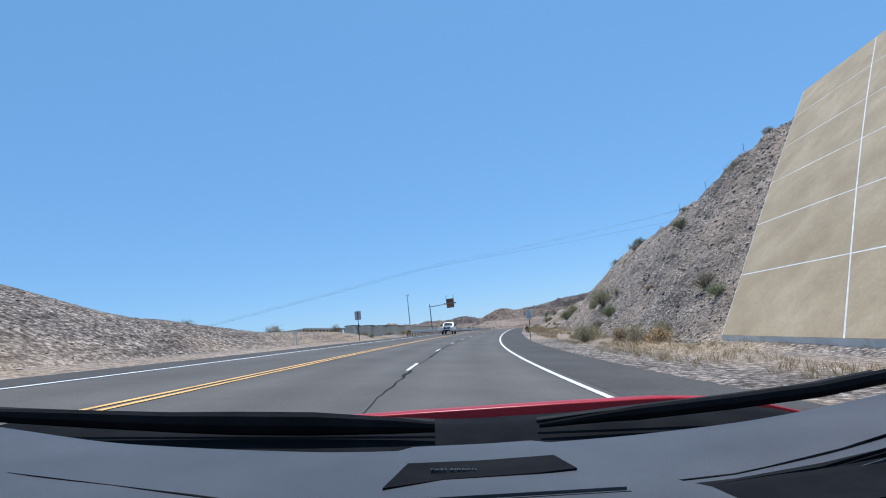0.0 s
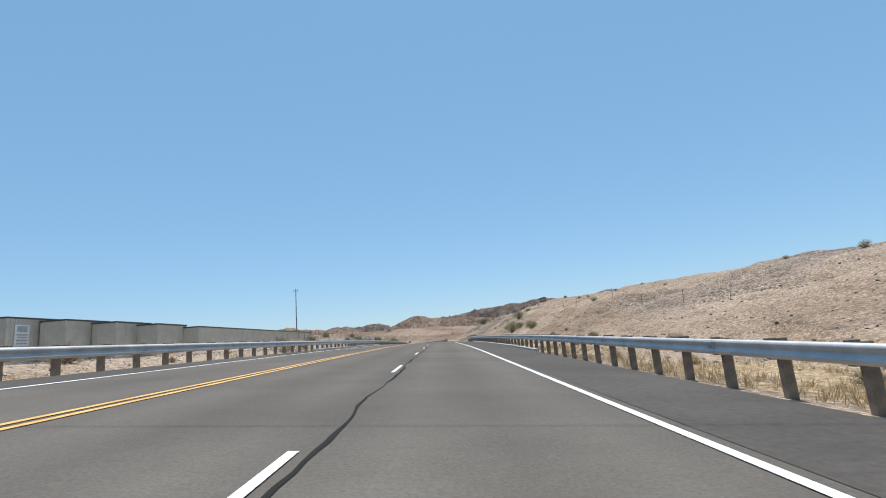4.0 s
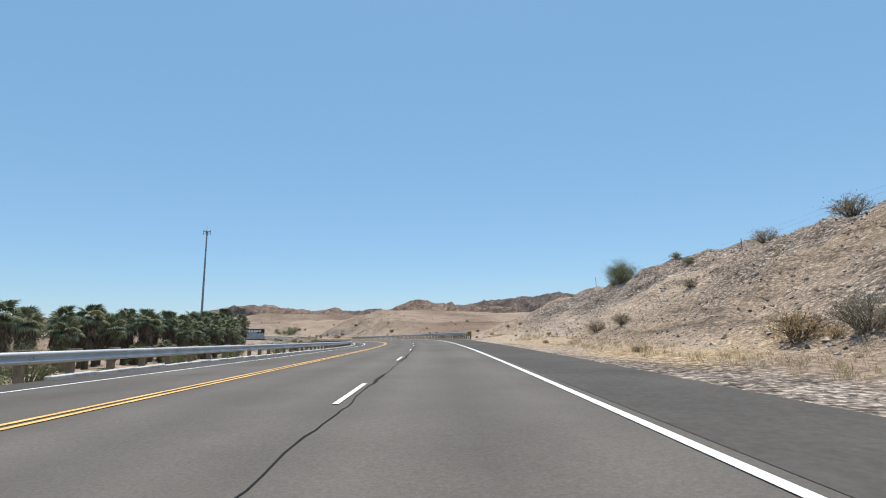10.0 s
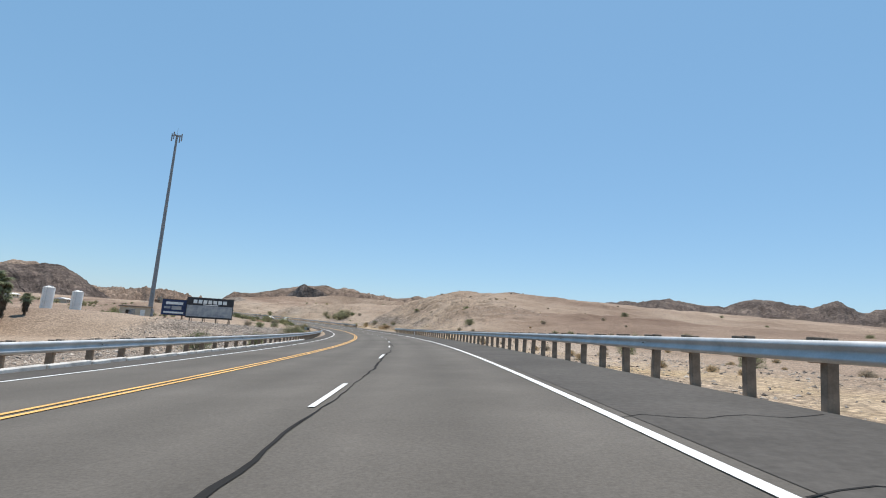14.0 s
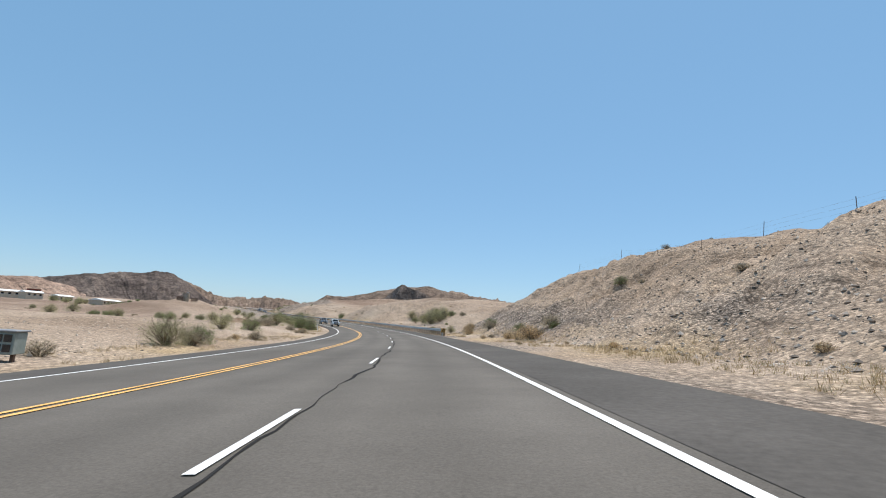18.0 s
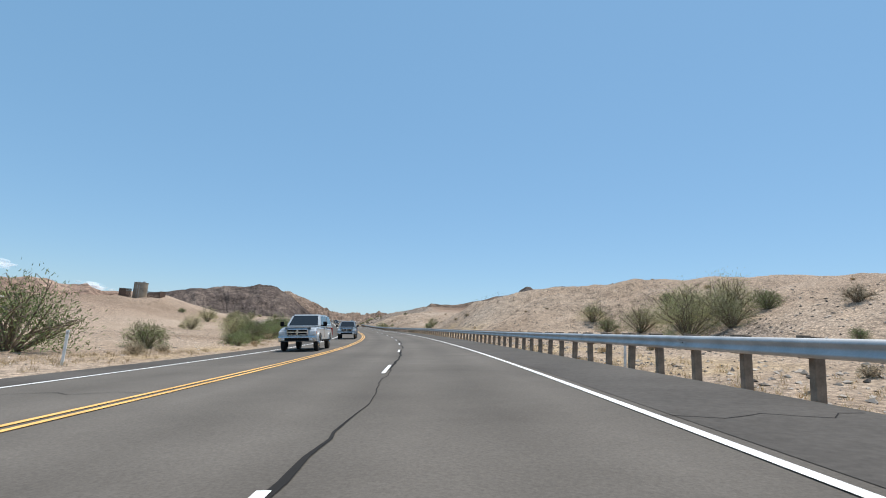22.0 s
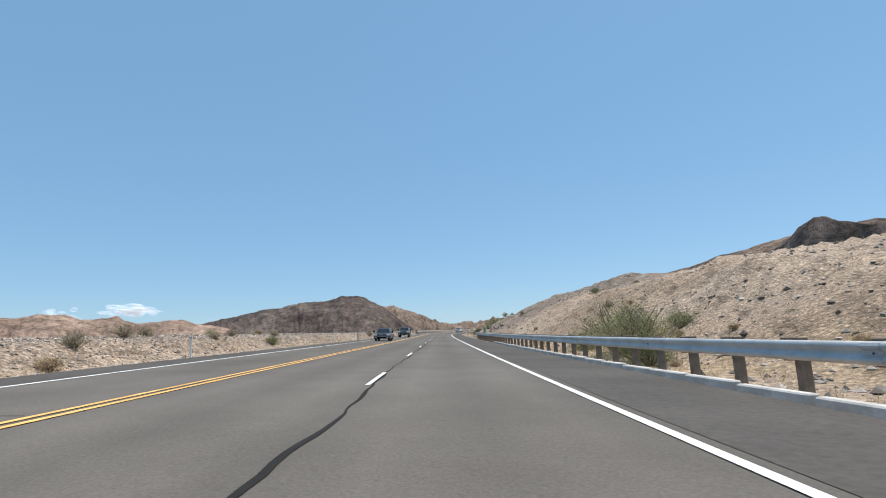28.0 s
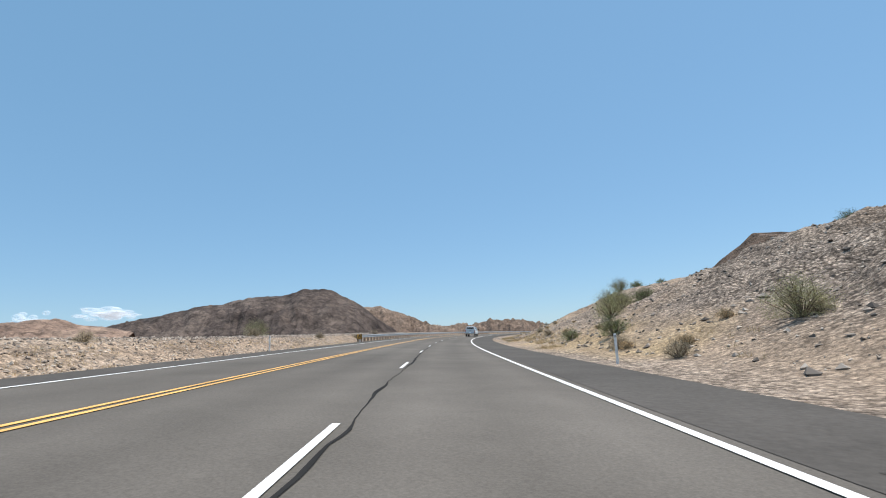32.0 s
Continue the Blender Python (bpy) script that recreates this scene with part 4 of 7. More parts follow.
guard_rail(87, 226, 6.25, 0.9, -1, "galvanised steel guard rail on dark timber posts above a kerb", 86.6)
guard_rail(341, 503, 6.25, 0.9, -1, "galvanised steel guard rail on timber posts along a drop", 340.6)
guard_rail(566, 871.2, 6.25, 0.9, -1, "galvanised steel guard rail on brown timber posts beside the shoulder", 565.6)
guard_rail(71, 506, -10.75, 0.74, 1, "long galvanised steel guard rail on dark timber posts", 70.6)
guard_rail(960, 1240, -10.75, 0.74, 1, "galvanised steel guard rail on timber posts at a far bend", 959.6)


def kerb(s0, s1, d, label):
    """A row of painted kerb stones with gaps."""
    root = thing("kerb", Matrix.Translation(spot(s0, d, 0)), label, "kerb", kind="structure")
    inv = root.matrix_basis.inverted()
    bm = bmesh.new()
    box(bm, -0.1, 0.1, -0.9, 0.9, -0.1, 0.11, 0.025)
    me = bpy.data.meshes.new("kerb_stone")
    bm.to_mesh(me)
    bm.free()
    me.materials.append(M["curb"])
    rng = random.Random(int(s0 * 3))
    s = s0 + 0.95
    while s < s1:
        share("kerb_stone", me, root, inv @ Matrix.Translation(spot(s, d, rng.uniform(-0.012, 0.012))) @ pose(0, 0, 0, 0, 0, turn(s) + rng.uniform(-0.4, 0.4)))
        s += 1.95


kerb(140, 196, 5.75, "worn white painted kerb stones below the guard rail")
kerb(768, 836, 5.75, "worn white painted kerb stones below the guard rail")
kerb(150, 192, -10.2, "worn white painted kerb stones below the guard rail")
kerb(288, 440, -10.2, "worn white painted kerb stones below the guard rail")


def cracks():
    """Sealed cracks: one wandering along the lane joint, some across the shoulder."""
    rng = random.Random(4)
    n = 3200
    verts, faces = [], []
    S = np.linspace(-40, 1080, n)
    wob = 0.085 * fbm(S / 4.1, S * 0, 3, 61) + 0.045 * fbm(S / 0.9, S * 0 + 3, 2, 65) + 0.07
    wid = 0.008 + 0.034 * np.clip(0.45 + 0.8 * fbm(S / 2.6, S * 0 + 5, 4, 71), 0, 1)
    for i in range(n):
        for e in (-1, 1):
            verts.append(spot(float(S[i]), -1.27 + float(wob[i]) + e * float(wid[i]), 0.009))
    for i in range(n - 1):
        faces.append((2 * i, 2 * i + 1, 2 * i + 3, 2 * i + 2))
    for k in range(60):
        s = rng.uniform(0, 960)
        side = rng.choice((-1, 1))
        d0, d1 = (2.6, 5.2) if side > 0 else (-8.2, -5.2)
        base = len(verts)
        m = 9
        for i in range(m):
            d = d0 + (d1 - d0) * i / (m - 1)
            c = s + 0.5 * math.sin(i * 1.7 + k) * 0.3 + rng.uniform(-0.06, 0.06)
            verts += [spot(c - 0.012, d, 0.01), spot(c + 0.012, d, 0.01)]
        faces += [(base + 2 * i, base + 2 * i + 2, base + 2 * i + 3, base + 2 * i + 1) for i in range(m - 1)]
    tagged(mesh_ob("crack_sealant", verts, faces, M["tar"]), "black tar sealant over cracks in the asphalt", "road marking", kind="structure")


cracks()


def rumble(s0, s1, d):
    """A row of short milled grooves along the shoulder."""
    bm_v, bm_f = [], []
    for k in range(int((s1 - s0) / 0.32)):
        s = s0 + k * 0.32
        a = len(bm_v)
        bm_v += [spot(s, d - 0.16, 0.0085), spot(s, d + 0.16, 0.0085), spot(s + 0.15, d + 0.16, 0.0085), spot(s + 0.15, d - 0.16, 0.0085)]
        bm_f.append((a, a + 1, a + 2, a + 3))
    tagged(mesh_ob("rumble_strip", bm_v, bm_f, M["groove"]), "milled dark rumble strip along the road shoulder", "road marking", kind="stuff")


rumble(360, 372, 3.25)
rumble(878, 905, 3.3)
tagged(strip("dark_shoulder", -60, 1300, 2, 2.75, 5.38, 0.006, M["shoulder"]), "darker asphalt of the road shoulder", "road", kind="structure")
tagged(strip("dark_shoulder", -60, 1300, 2, -9.98, -8.55, 0.006, M["shoulder"]), "darker asphalt of the road shoulder", "road", kind="structure")


def text_part(words, size, m, material, parent, name="lettering"):
    c = bpy.data.curves.new(name, "FONT")
    c.body, c.size, c.align_x, c.align_y, c.extrude = words, size, "CENTER", "CENTER", 0.002
    tmp = bpy.data.objects.new(name, c)
    scene.collection.objects.link(tmp)
    me = bpy.data.meshes.new_from_object(tmp.evaluated_get(bpy.context.evaluated_depsgraph_get()))
    bpy.data.objects.remove(tmp)
    me.materials.append(material)
    ob = new(name, me)
    ob.parent = parent
    ob.matrix_basis = m
    return ob


def sign_post(bm, h):
    return box(bm, -0.03, 0.03, -0.03, 0.03, -0.5, h, 0.005)


def speed_sign():
    root = thing("speed_limit_sign", stand(52.2, 5.6) @ pose(0, 0, 0, 0, 4.0), "white speed limit sign on a dark steel post in dry grass", "sign")
    part("post", sign_post(bmesh.new(), 3.13), M["rust"], root)
    plate = part("plate", box(bmesh.new(), -0.36, 0.36, -0.055, -0.035, 2.18, 3.08, 0.008), M["sign_white"], root)
    face = lambda z: Matrix.Translation((0, -0.06, z)) @ pose(0, 0, 0, 90)
    text_part("SPEED", 0.2, face(2.93), M["black"], plate)
    text_part("LIMIT", 0.2, face(2.74), M["black"], plate)
    text_part("55", 0.48, face(2.42), M["black"], plate)
    for x0, x1, z0, z1 in ((-0.34, 0.34, 3.045, 3.06), (-0.34, 0.34, 2.2, 2.215), (-0.34, -0.325, 2.2, 3.06), (0.325, 0.34, 2.2, 3.06)):
        part("border", box(bmesh.new(), x0, x1, -0.0575, -0.055, z0, z1), M["black"], plate)


speed_sign()
root = thing("road_sign", stand(49.5, -11.6), "bare metal back of a road sign on a steel post", "sign")
part("post", sign_post(bmesh.new(), 3.0), M["rust"], root)
part("plate", box(bmesh.new(), -0.33, 0.33, 0.035, 0.055, 2.1, 2.98, 0.008), M["steel"], root)


def mile_marker():
    root = thing("mile_marker", stand(861, 6.95), "narrow green milepost sign with white numerals behind the rail", "sign")
    part("post", sign_post(bmesh.new(), 1.3), M["steel"], root)
    plate = part("plate", box(bmesh.new(), -0.16, 0.16, -0.05, -0.035, 1.0, 2.0, 0.006), M["sign_green"], root)
    face = lambda z: Matrix.Translation((0, -0.054, z)) @ pose(0, 0, 0, 90)
    text_part("MILE", 0.1, face(1.91), M["sign_white"], plate)
    for k, ch in enumerate("149"):
        text_part(ch, 0.3, face(1.7 - 0.26 * k), M["sign_white"], plate)


mile_marker()
first = None
for s, d in ((36, -12.6), (596, -12.2), (628, -12.2), (665, -12.4), (676, -12.4), (708, -12.3), (735, -12.4), (757, -12.4), (778, -12.3), (809, -12.4), (842, -12.3), (858, -12.5), (884, -12.3), (906, -12.4), (920, 6.6), (936, -12.4), (968, -12.4)):
    if first is None:
        first = thing("delineator_post", stand(s, d), "slim white roadside delineator post", "delineator", "delineator posts")
        part("post", box(bmesh.new(), -0.05, 0.05, -0.012, 0.012, -0.3, 1.15, 0.004), M["sign_white"], first)
        part("reflector", box(bmesh.new(), -0.038, 0.038, -0.02, -0.013, 1.0, 1.1), M["steel"], first)
    else:
        copy_thing(first, stand(s, d))
first = None
for s, d in ((167, 6.7), (383, 6.7), (480, 6.7), (628, 6.8), (697, 6.8), (805, 6.8), (864, 6.8)):
    if first is None:
        first = thing("rail_reflector", stand(s, d), "small white reflector post on the guard rail", "delineator", "rail reflectors")
        part("post", box(bmesh.new(), -0.045, 0.045, -0.012, 0.012, 0.0, 1.25, 0.004), M["sign_white"], first)
        part("reflector", box(bmesh.new(), -0.03, 0.03, -0.02, -0.013, 1.12, 1.2), M["steel"], first)
    else:
        copy_thing(first, stand(s, d))
root = thing("steel_post", stand(859.2, -12.4), "plain dark square steel post beside the road", "post")
part("post", box(bmesh.new(), -0.05, 0.05, -0.05, 0.05, -0.3, 1.8, 0.008), M["rust"], root)


def message_sign():
    """An old lamp-lit sign on a mast arm over the far lane."""
    root = thing("overhead_sign", stand(108.0, -14.0, sink=0.6), "rusty brown panel sign on a grey mast arm with lamps", "sign")
    part("mast", rod(bmesh.new(), (0, 0, -0.5), (0, 0, 6.9), 0.13, 0.1, 14), M["pole_grey"], root)
    part("mast_cap", rod(bmesh.new(), (0, 0, 6.9), (0, 0, 7.05), 0.12, 0.08, 12), M["pole_grey"], root)
    part("arm", rod(bmesh.new(), (0.1, 0, 6.45), (5.6, 0, 6.75), 0.1, 0.06, 12), M["pole_grey"], root)
    panel = part("panel", box(bmesh.new(), 3.75, 5.45, 0.1, 0.22, 5.75, 7.75, 0.02), M["rust_panel"], root, "rusty brown steel panel")
    part("upper_panel", box(bmesh.new(), 3.8, 5.4, 0.07, 0.1, 6.95, 7.7, 0.01), M["rust_dark"], panel)
    for x in (3.8, 5.4):
        part("upright", box(bmesh.new(), x - 0.05, x + 0.05, 0.22, 0.32, 5.9, 8.45, 0.01), M["pole_grey"], root)
        part("lamp_hood", box(bmesh.new(), x - 0.06, x + 0.16, 0.1, 0.34, 8.4, 8.5, 0.02), M["pole_grey"], root)
    for x in (3.45, 5.75):
        lamp = part("lamp", rod(bmesh.new(), (x, -0.18, 6.75), (x, 0.12, 6.6), 0.17, 0.11, 12), M["black"], root, "dark round warning lamp")
        part("bracket", box(bmesh.new(), x - 0.03, x + 0.03, 0.0, 0.1, 6.55, 6.9), M["pole_grey"], root)
    part("control_box", box(bmesh.new(), -0.35, -0.12, -0.2, 0.2, 1.1, 1.9, 0.02), M["sign_white"], root)


message_sign()


def wires():
    """Power cables that cross high over the road."""
    for s0, z0, s1, z1, s2, z2 in ((138, 4, 103, 15.5, 62, 33), (113, 0.5, 122.6, 19.2, 133, 46), (124.5, 1.5, 131.8, 20.2, 139.5, 46)):
        c = bpy.data.curves.new("power_cable", "CURVE")
        c.dimensions, c.bevel_depth, c.bevel_resolution = "3D", 0.013, 1
        sp = c.splines.new("POLY")
        sp.points.add(40)
        for i in range(41):
            u = i / 40
            w0, w1, w2 = (1 - u) * (1 - 2 * u), 4 * u * (1 - u), u * (2 * u - 1)
            p = spot(w0 * s0 + w1 * s1 + w2 * s2, -150 + 300 * u, w0 * z0 + w1 * z1 + w2 * z2)
            sp.points[i].co = (*p, 1)
        c.materials.append(M["black"])
        tagged(new("power_cable", c), "thin dark power cable spanning the road", "cable", "power cables")


wires()


# ---- walls, buildings, boards and masts ----
M["wall_tan"] = surface("stained_tan_concrete", [(0.3, (0.33, 0.245, 0.145)), (0.55, (0.42, 0.32, 0.195)), (0.75, (0.49, 0.385, 0.25))], 0.35, 6, 0.9, relief=0.2, distance=0.02)
M["joint_white"] = paint("white_joint_mortar", (0.72, 0.69, 0.62), 0.8, scale=2)
M["beige_metal"] = surface("beige_sheet_metal", [(0.35, (0.55, 0.5, 0.41)), (0.65, (0.66, 0.61, 0.51))], 0.6, 12, 0.55)
M["beige_dark"] = surface("tan_column_paint", [(0.35, (0.2, 0.16, 0.12)), (0.65, (0.28, 0.22, 0.17))], 2, 12, 0.7)
M["roof_edge"] = paint("dark_brown_flashing", (0.085, 0.07, 0.06), 0.5)
M["stucco"] = surface("sand_stucco", [(0.35, (0.5, 0.42, 0.32)), (0.65, (0.6, 0.51, 0.4))], 1.0, 14, 0.9)
M["roof_white"] = surface("white_coated_roof", [(0.35, (0.72, 0.72, 0.7)), (0.65, (0.83, 0.83, 0.81))], 0.8, 9, 0.7)
M["tank_white"] = surface("white_tank_paint", [(0.35, (0.68, 0.68, 0.66)), (0.7, (0.8, 0.8, 0.78))], 0.7, 8, 0.5)
M["tank_tan"] = surface("weathered_tan_tank", [(0.3, (0.24, 0.19, 0.14)), (0.5, (0.34, 0.28, 0.21)), (0.7, (0.4, 0.33, 0.25))], 0.9, 8, 0.8)
M["board_dark"] = surface("dark_printed_board", [(0.35, (0.03, 0.03, 0.035)), (0.65, (0.05, 0.05, 0.055))], 1.5, 12, 0.5)
M["board_blue"] = surface("faded_blue_board", [(0.35, (0.02, 0.035, 0.09)), (0.65, (0.035, 0.055, 0.13))], 1.5, 12, 0.5)
M["board_pale"] = surface("pale_printed_strip", [(0.3, (0.2, 0.22, 0.25)), (0.55, (0.36, 0.37, 0.38)), (0.75, (0.5, 0.48, 0.44))], 0.9, 6, 0.5)
M["dark_glass"] = paint("dark_window_glass", (0.015, 0.017, 0.02), 0.08, spec=0.6, spread=0.02)
M["red_brown"] = surface("red_brown_boards", [(0.35, (0.2, 0.06, 0.045)), (0.65, (0.28, 0.1, 0.07))], 2, 14, 0.8)


def slope_wall():
    """Concrete panels laid on the cut slope, with pale joints between."""
    root = thing("slope_wall", Matrix.Translation(spot(20, 14, 0)), "tan concrete slope paving in large panels with white joints", "retaining wall", kind="structure")
    inv = root.matrix_basis.inverted()
    at = lambda u, v, z: inv @ spot(28 - 9.2 * u + 2.92 * v * 0.95, 14 + 3.05 * v, 0.4 + 1.13 * 3.05 * v + z)
    bm = bmesh.new()
    top, low = [], []
    for u in range(7):
        for v in range(8):
            top.append(bm.verts.new(at(u, 0.01 + v * 6.15 / 7, 0.388)))
    for u in range(6):
        for v in range(7):
            bm.faces.new([top[(u) * 8 + v], top[(u + 1) * 8 + v], top[(u + 1) * 8 + v + 1], top[u * 8 + v + 1]])
    made = bmesh.ops.extrude_face_region(bm, geom=bm.faces[:])["geom"]
    for q in made:
        if isinstance(q, bmesh.types.BMVert):
            q.co.z -= 0.9
    bmesh.ops.recalc_face_normals(bm, faces=bm.faces[:])
    part("joint_bed", bm, M["joint_white"], root)
    for u in range(6):
        for v in range(6):
            a, b, c, d = 0.006, 0.994, 0.01, 0.99
            ring = [at(u + p, v * 1.03 + q * 1.03, 0.0) for p, q in ((a, c), (b, c), (b, d), (a, d))]
            vs = [p + Vector((0, 0, 0.3)) for p in ring] + [p + Vector((0, 0, 0.4)) for p in ring]
            ob = mesh_ob("panel", vs, [(3, 2, 1, 0), (4, 5, 6, 7), (0, 1, 5, 4), (1, 2, 6, 5), (2, 3, 7, 6), (3, 0, 4, 7)], M["wall_tan"])
            ob.parent = root


slope_wall()


def ribs(bm, x0, x1, y, z0, z1, step, deep=0.04, wide=0.1):
    x = x0 + step / 2
    while x < x1:
        box(bm, x - wide / 2, x + wide / 2, y, y + deep, z0, z1)
        x += step
    return bm


def storage_unit(s, d, long_s, deep_d, z1, label, ribbed=0.3, pad=2.0):
    """A flat-roofed metal unit whose corner nearest the drive start is at s, d; it reaches long_s along and deep_d away from the road."""
    g = min(ground_at(s, d), ground_at(s + long_s, d)) - 1.0 - pad
    p = spot(s, d, pad)
    q = spot(s + long_s, d, pad)
    yaw = math.degrees(math.atan2(q.y - p.y, q.x - p.x))
    root = thing("storage_unit", Matrix.Translation(p) @ pose(0, 0, 0, 0, 0, yaw), label, "storage building", "storage units")
    base = g - 0.3
    part("wall", box(bmesh.new(), 0, long_s, 0, deep_d, base, z1, 0.02), M["beige_metal"], root, "ribbed beige sheet metal wall")
    part("roof_edge", box(bmesh.new(), -0.12, long_s + 0.12, -0.12, deep_d + 0.12, z1, z1 + 0.22, 0.02), M["roof_edge"], root, "dark roof flashing")
    if ribbed:
        part("wall_ribs", ribs(bmesh.new(), 0, long_s, -0.04, base, z1, ribbed), M["beige_metal"], root)
        bm = bmesh.new()
        y = 0.2
        while y < deep_d:
            box(bm, -0.04, 0.0, y - 0.05, y + 0.05, base, z1)
            y += ribbed
        part("end_ribs", bm, M["beige_metal"], root)
    part("corner_trim", box(bmesh.new(), -0.06, 0.1, -0.06, 0.1, base, z1), M["beige_metal"], root)
    return root


first = storage_unit(175, -56.4, 9, 3.0, 3.7, "beige metal storage unit with a faded notice and dark roof edge", pad=3.2)
p = part("notice", box(bmesh.new(), 1.2, 3.6, -0.1, -0.06, 0.0, 2.9, 0.01), M["sign_white"], first, "white notice board with grey unreadable bars")
for k, (x0, x1, z0, z1) in enumerate(((1.6, 3.2, 1.9, 2.7), (1.5, 3.3, 1.45, 1.65), (1.7, 3.1, 1.1, 1.3), (1.5, 3.3, 0.7, 0.9), (1.6, 3.2, 0.3, 0.5))):
    part("lettering_bar", box(bmesh.new(), x0, x1, -0.105, -0.1, z0, z1), M["steel"], p)
for s, d, pad in ((180, -52.4, 2.9), (185, -48.6, 2.5), (190, -45.2, 2.1)):
    storage_unit(s, d, 9, 3.6, 3.6, "beige metal storage unit with a dark roof edge", pad=pad)
storage_unit(198, -42.4, 77, 12, 4.9, "very long ribbed beige metal warehouse with a dark roof edge", 0.4, 0.4)


def colonnade():
    """A long low shed, open towards the road, with square columns."""
    root = thing("storage_shed", Matrix.Translation(spot(145, -62, 3.3)) @ pose(0, 0, 0, 0, 0, turn(165) + 90), "long low beige shed with dark columns and roof edge", "storage building")
    n = 39.0
    part("back_wall", box(bmesh.new(), 0, n, 12.8, 13.0, -4.8, 2.6), M["beige_metal"], root)
    part("end_wall", box(bmesh.new(), -0.2, 0.0, -0.2, 13.0, -4.8, 2.7), M["beige_metal"], root)
    roof = part("roof", box(bmesh.new(), -0.4, n + 0.4, -0.5, 13.5, 2.7, 2.95, 0.02), M["beige_metal"], root)
    part("roof_edge", box(bmesh.new(), -0.45, n + 0.45, -0.56, -0.5, 2.68, 3.1, 0.01), M["beige_metal"], roof)
    part("flashing", box(bmesh.new(), -0.47, n + 0.47, -0.58, -0.44, 3.1, 3.18, 0.01), M["roof_edge"], roof)
    part("inner_wall", box(bmesh.new(), 0, n, 2.4, 2.6, -4.8, 2.7), M["beige_metal"], root)
    bm = box(bmesh.new(), -0.15, 0.15, -0.15, 0.15, -4.8, 2.7, 0.02)
    me = bpy.data.meshes.new("column")
    bm.to_mesh(me)
    bm.free()
    me.materials.append(M["beige_dark"])
    for k in range(13):
        share("column", me, root, Matrix.Translation((0.2 + k * 3.23, -0.2, 0)))


colonnade()


def mast():
    """A tall slender communications pole with a small head."""
    base = Vector((-36.5, 513, 0))
    base.z = -1.2
    root = thing("communications_pole", Matrix.Translation(base), "tall slender grey steel pole with small antennas on top", "pole")
    part("shaft", rod(bmesh.new(), (0, 0, -3), (0, 0, 50.8), 0.6, 0.28, 18), M["pole_grey"], root)
    part("base_flange", rod(bmesh.new(), (0, 0, -0.4), (0, 0, 1.4), 0.9, 0.9, 16), M["pole_grey"], root)
    part("cross_arm", box(bmesh.new(), -1.5, 1.5, -0.1, 0.1, 50.5, 50.75, 0.02), M["pole_grey"], root)
    part("cross_arm", box(bmesh.new(), -0.1, 0.1, -1.5, 1.5, 50.5, 50.75, 0.02), M["pole_grey"], root)
    for x, y in ((1.45, 0), (-1.45, 0), (0, 1.45), (0, -1.45)):
        part("antenna", box(bmesh.new(), x - 0.14, x + 0.14, y - 0.1, y + 0.1, 49.0, 51.2, 0.03), M["pole_grey"], root)
    part("lightning_rod", rod(bmesh.new(), (0, 0, 51), (0, 0, 53), 0.04, 0.02, 6), M["pole_grey"], root)


mast()


def board(s, d, wide, z0, z1, yaw, face, label, bars, legs):
    ground = ground_at(s, d)
    root = thing("billboard", Matrix.Translation(spot(s, d, ground)) @ pose(0, 0, 0, 0, 0, yaw), label, "billboard")
    z0, z1 = z0 - ground, z1 - ground
    panel = part("panel", box(bmesh.new(), -wide / 2, wide / 2, -0.1, 0.1, z0, z1, 0.02), M[face], root)
    for name, b in (("top_trim", (-wide / 2 - 0.06, wide / 2 + 0.06, -0.13, 0.13, z1, z1 + 0.1)), ("bottom_trim", (-wide / 2 - 0.06, wide / 2 + 0.06, -0.13, 0.13, z0 - 0.1, z0))):
        part(name, box(bmesh.new(), *b), M["roof_edge"], panel)
    for x0, x1, a, b, mat in bars:
        part("print_bar", box(bmesh.new(), x0 * wide / 2, x1 * wide / 2, -0.112, -0.1, z0 + a * (z1 - z0), z0 + b * (z1 - z0)), M[mat], panel)
    for x in legs:
        part("leg", box(bmesh.new(), x * wide / 2 - 0.12, x * wide / 2 + 0.12, 0.1, 0.34, -0.6, z1 - 0.3, 0.01), M["wood"], root)
        part("brace", rod(bmesh.new(), (x * wide / 2, 0.25, z1 * 0.7), (x * wide / 2, 2.2, -0.3), 0.07, 0.07, 6), M["wood"], root)
    return root


letters = [(-0.72 + 0.21 * k, -0.72 + 0.21 * k + 0.16, 0.72, 0.9, "sign_white") for k in range(7)]
board(506.5, -35.5, 9.8, 2.2, 6.6, 14, "board_dark", "large dark billboard with a pale picture strip and plain bars", [(-0.97, 0.97, 0.06, 0.62, "board_pale"), (-0.3, 0.35, 0.64, 0.68, "sign_white")] + letters, (-0.8, -0.25, 0.3, 0.85))
board(508.5, -43.2, 5.0, 2.6, 6.0, 18, "board_blue", "smaller faded blue billboard with pale plain bars", [(-0.7, 0.7, 0.68, 0.85, "sign_white"), (-0.2, 0.6, 0.35, 0.58, "board_pale"), (-0.8, 0.8, 0.1, 0.22, "sign_white"), (-0.8, -0.3, 0.4, 0.55, "board_pale")], (-0.7, 0.7))
board(300, 42.2, 2.3, 12.4, 14.0, -10, "rust_panel", "weathered tan board on two legs on a hill crest", [(-0.8, 0.8, 0.55, 0.75, "board_pale"), (-0.8, 0.5, 0.25, 0.4, "board_pale")], (-0.8, 0.8))


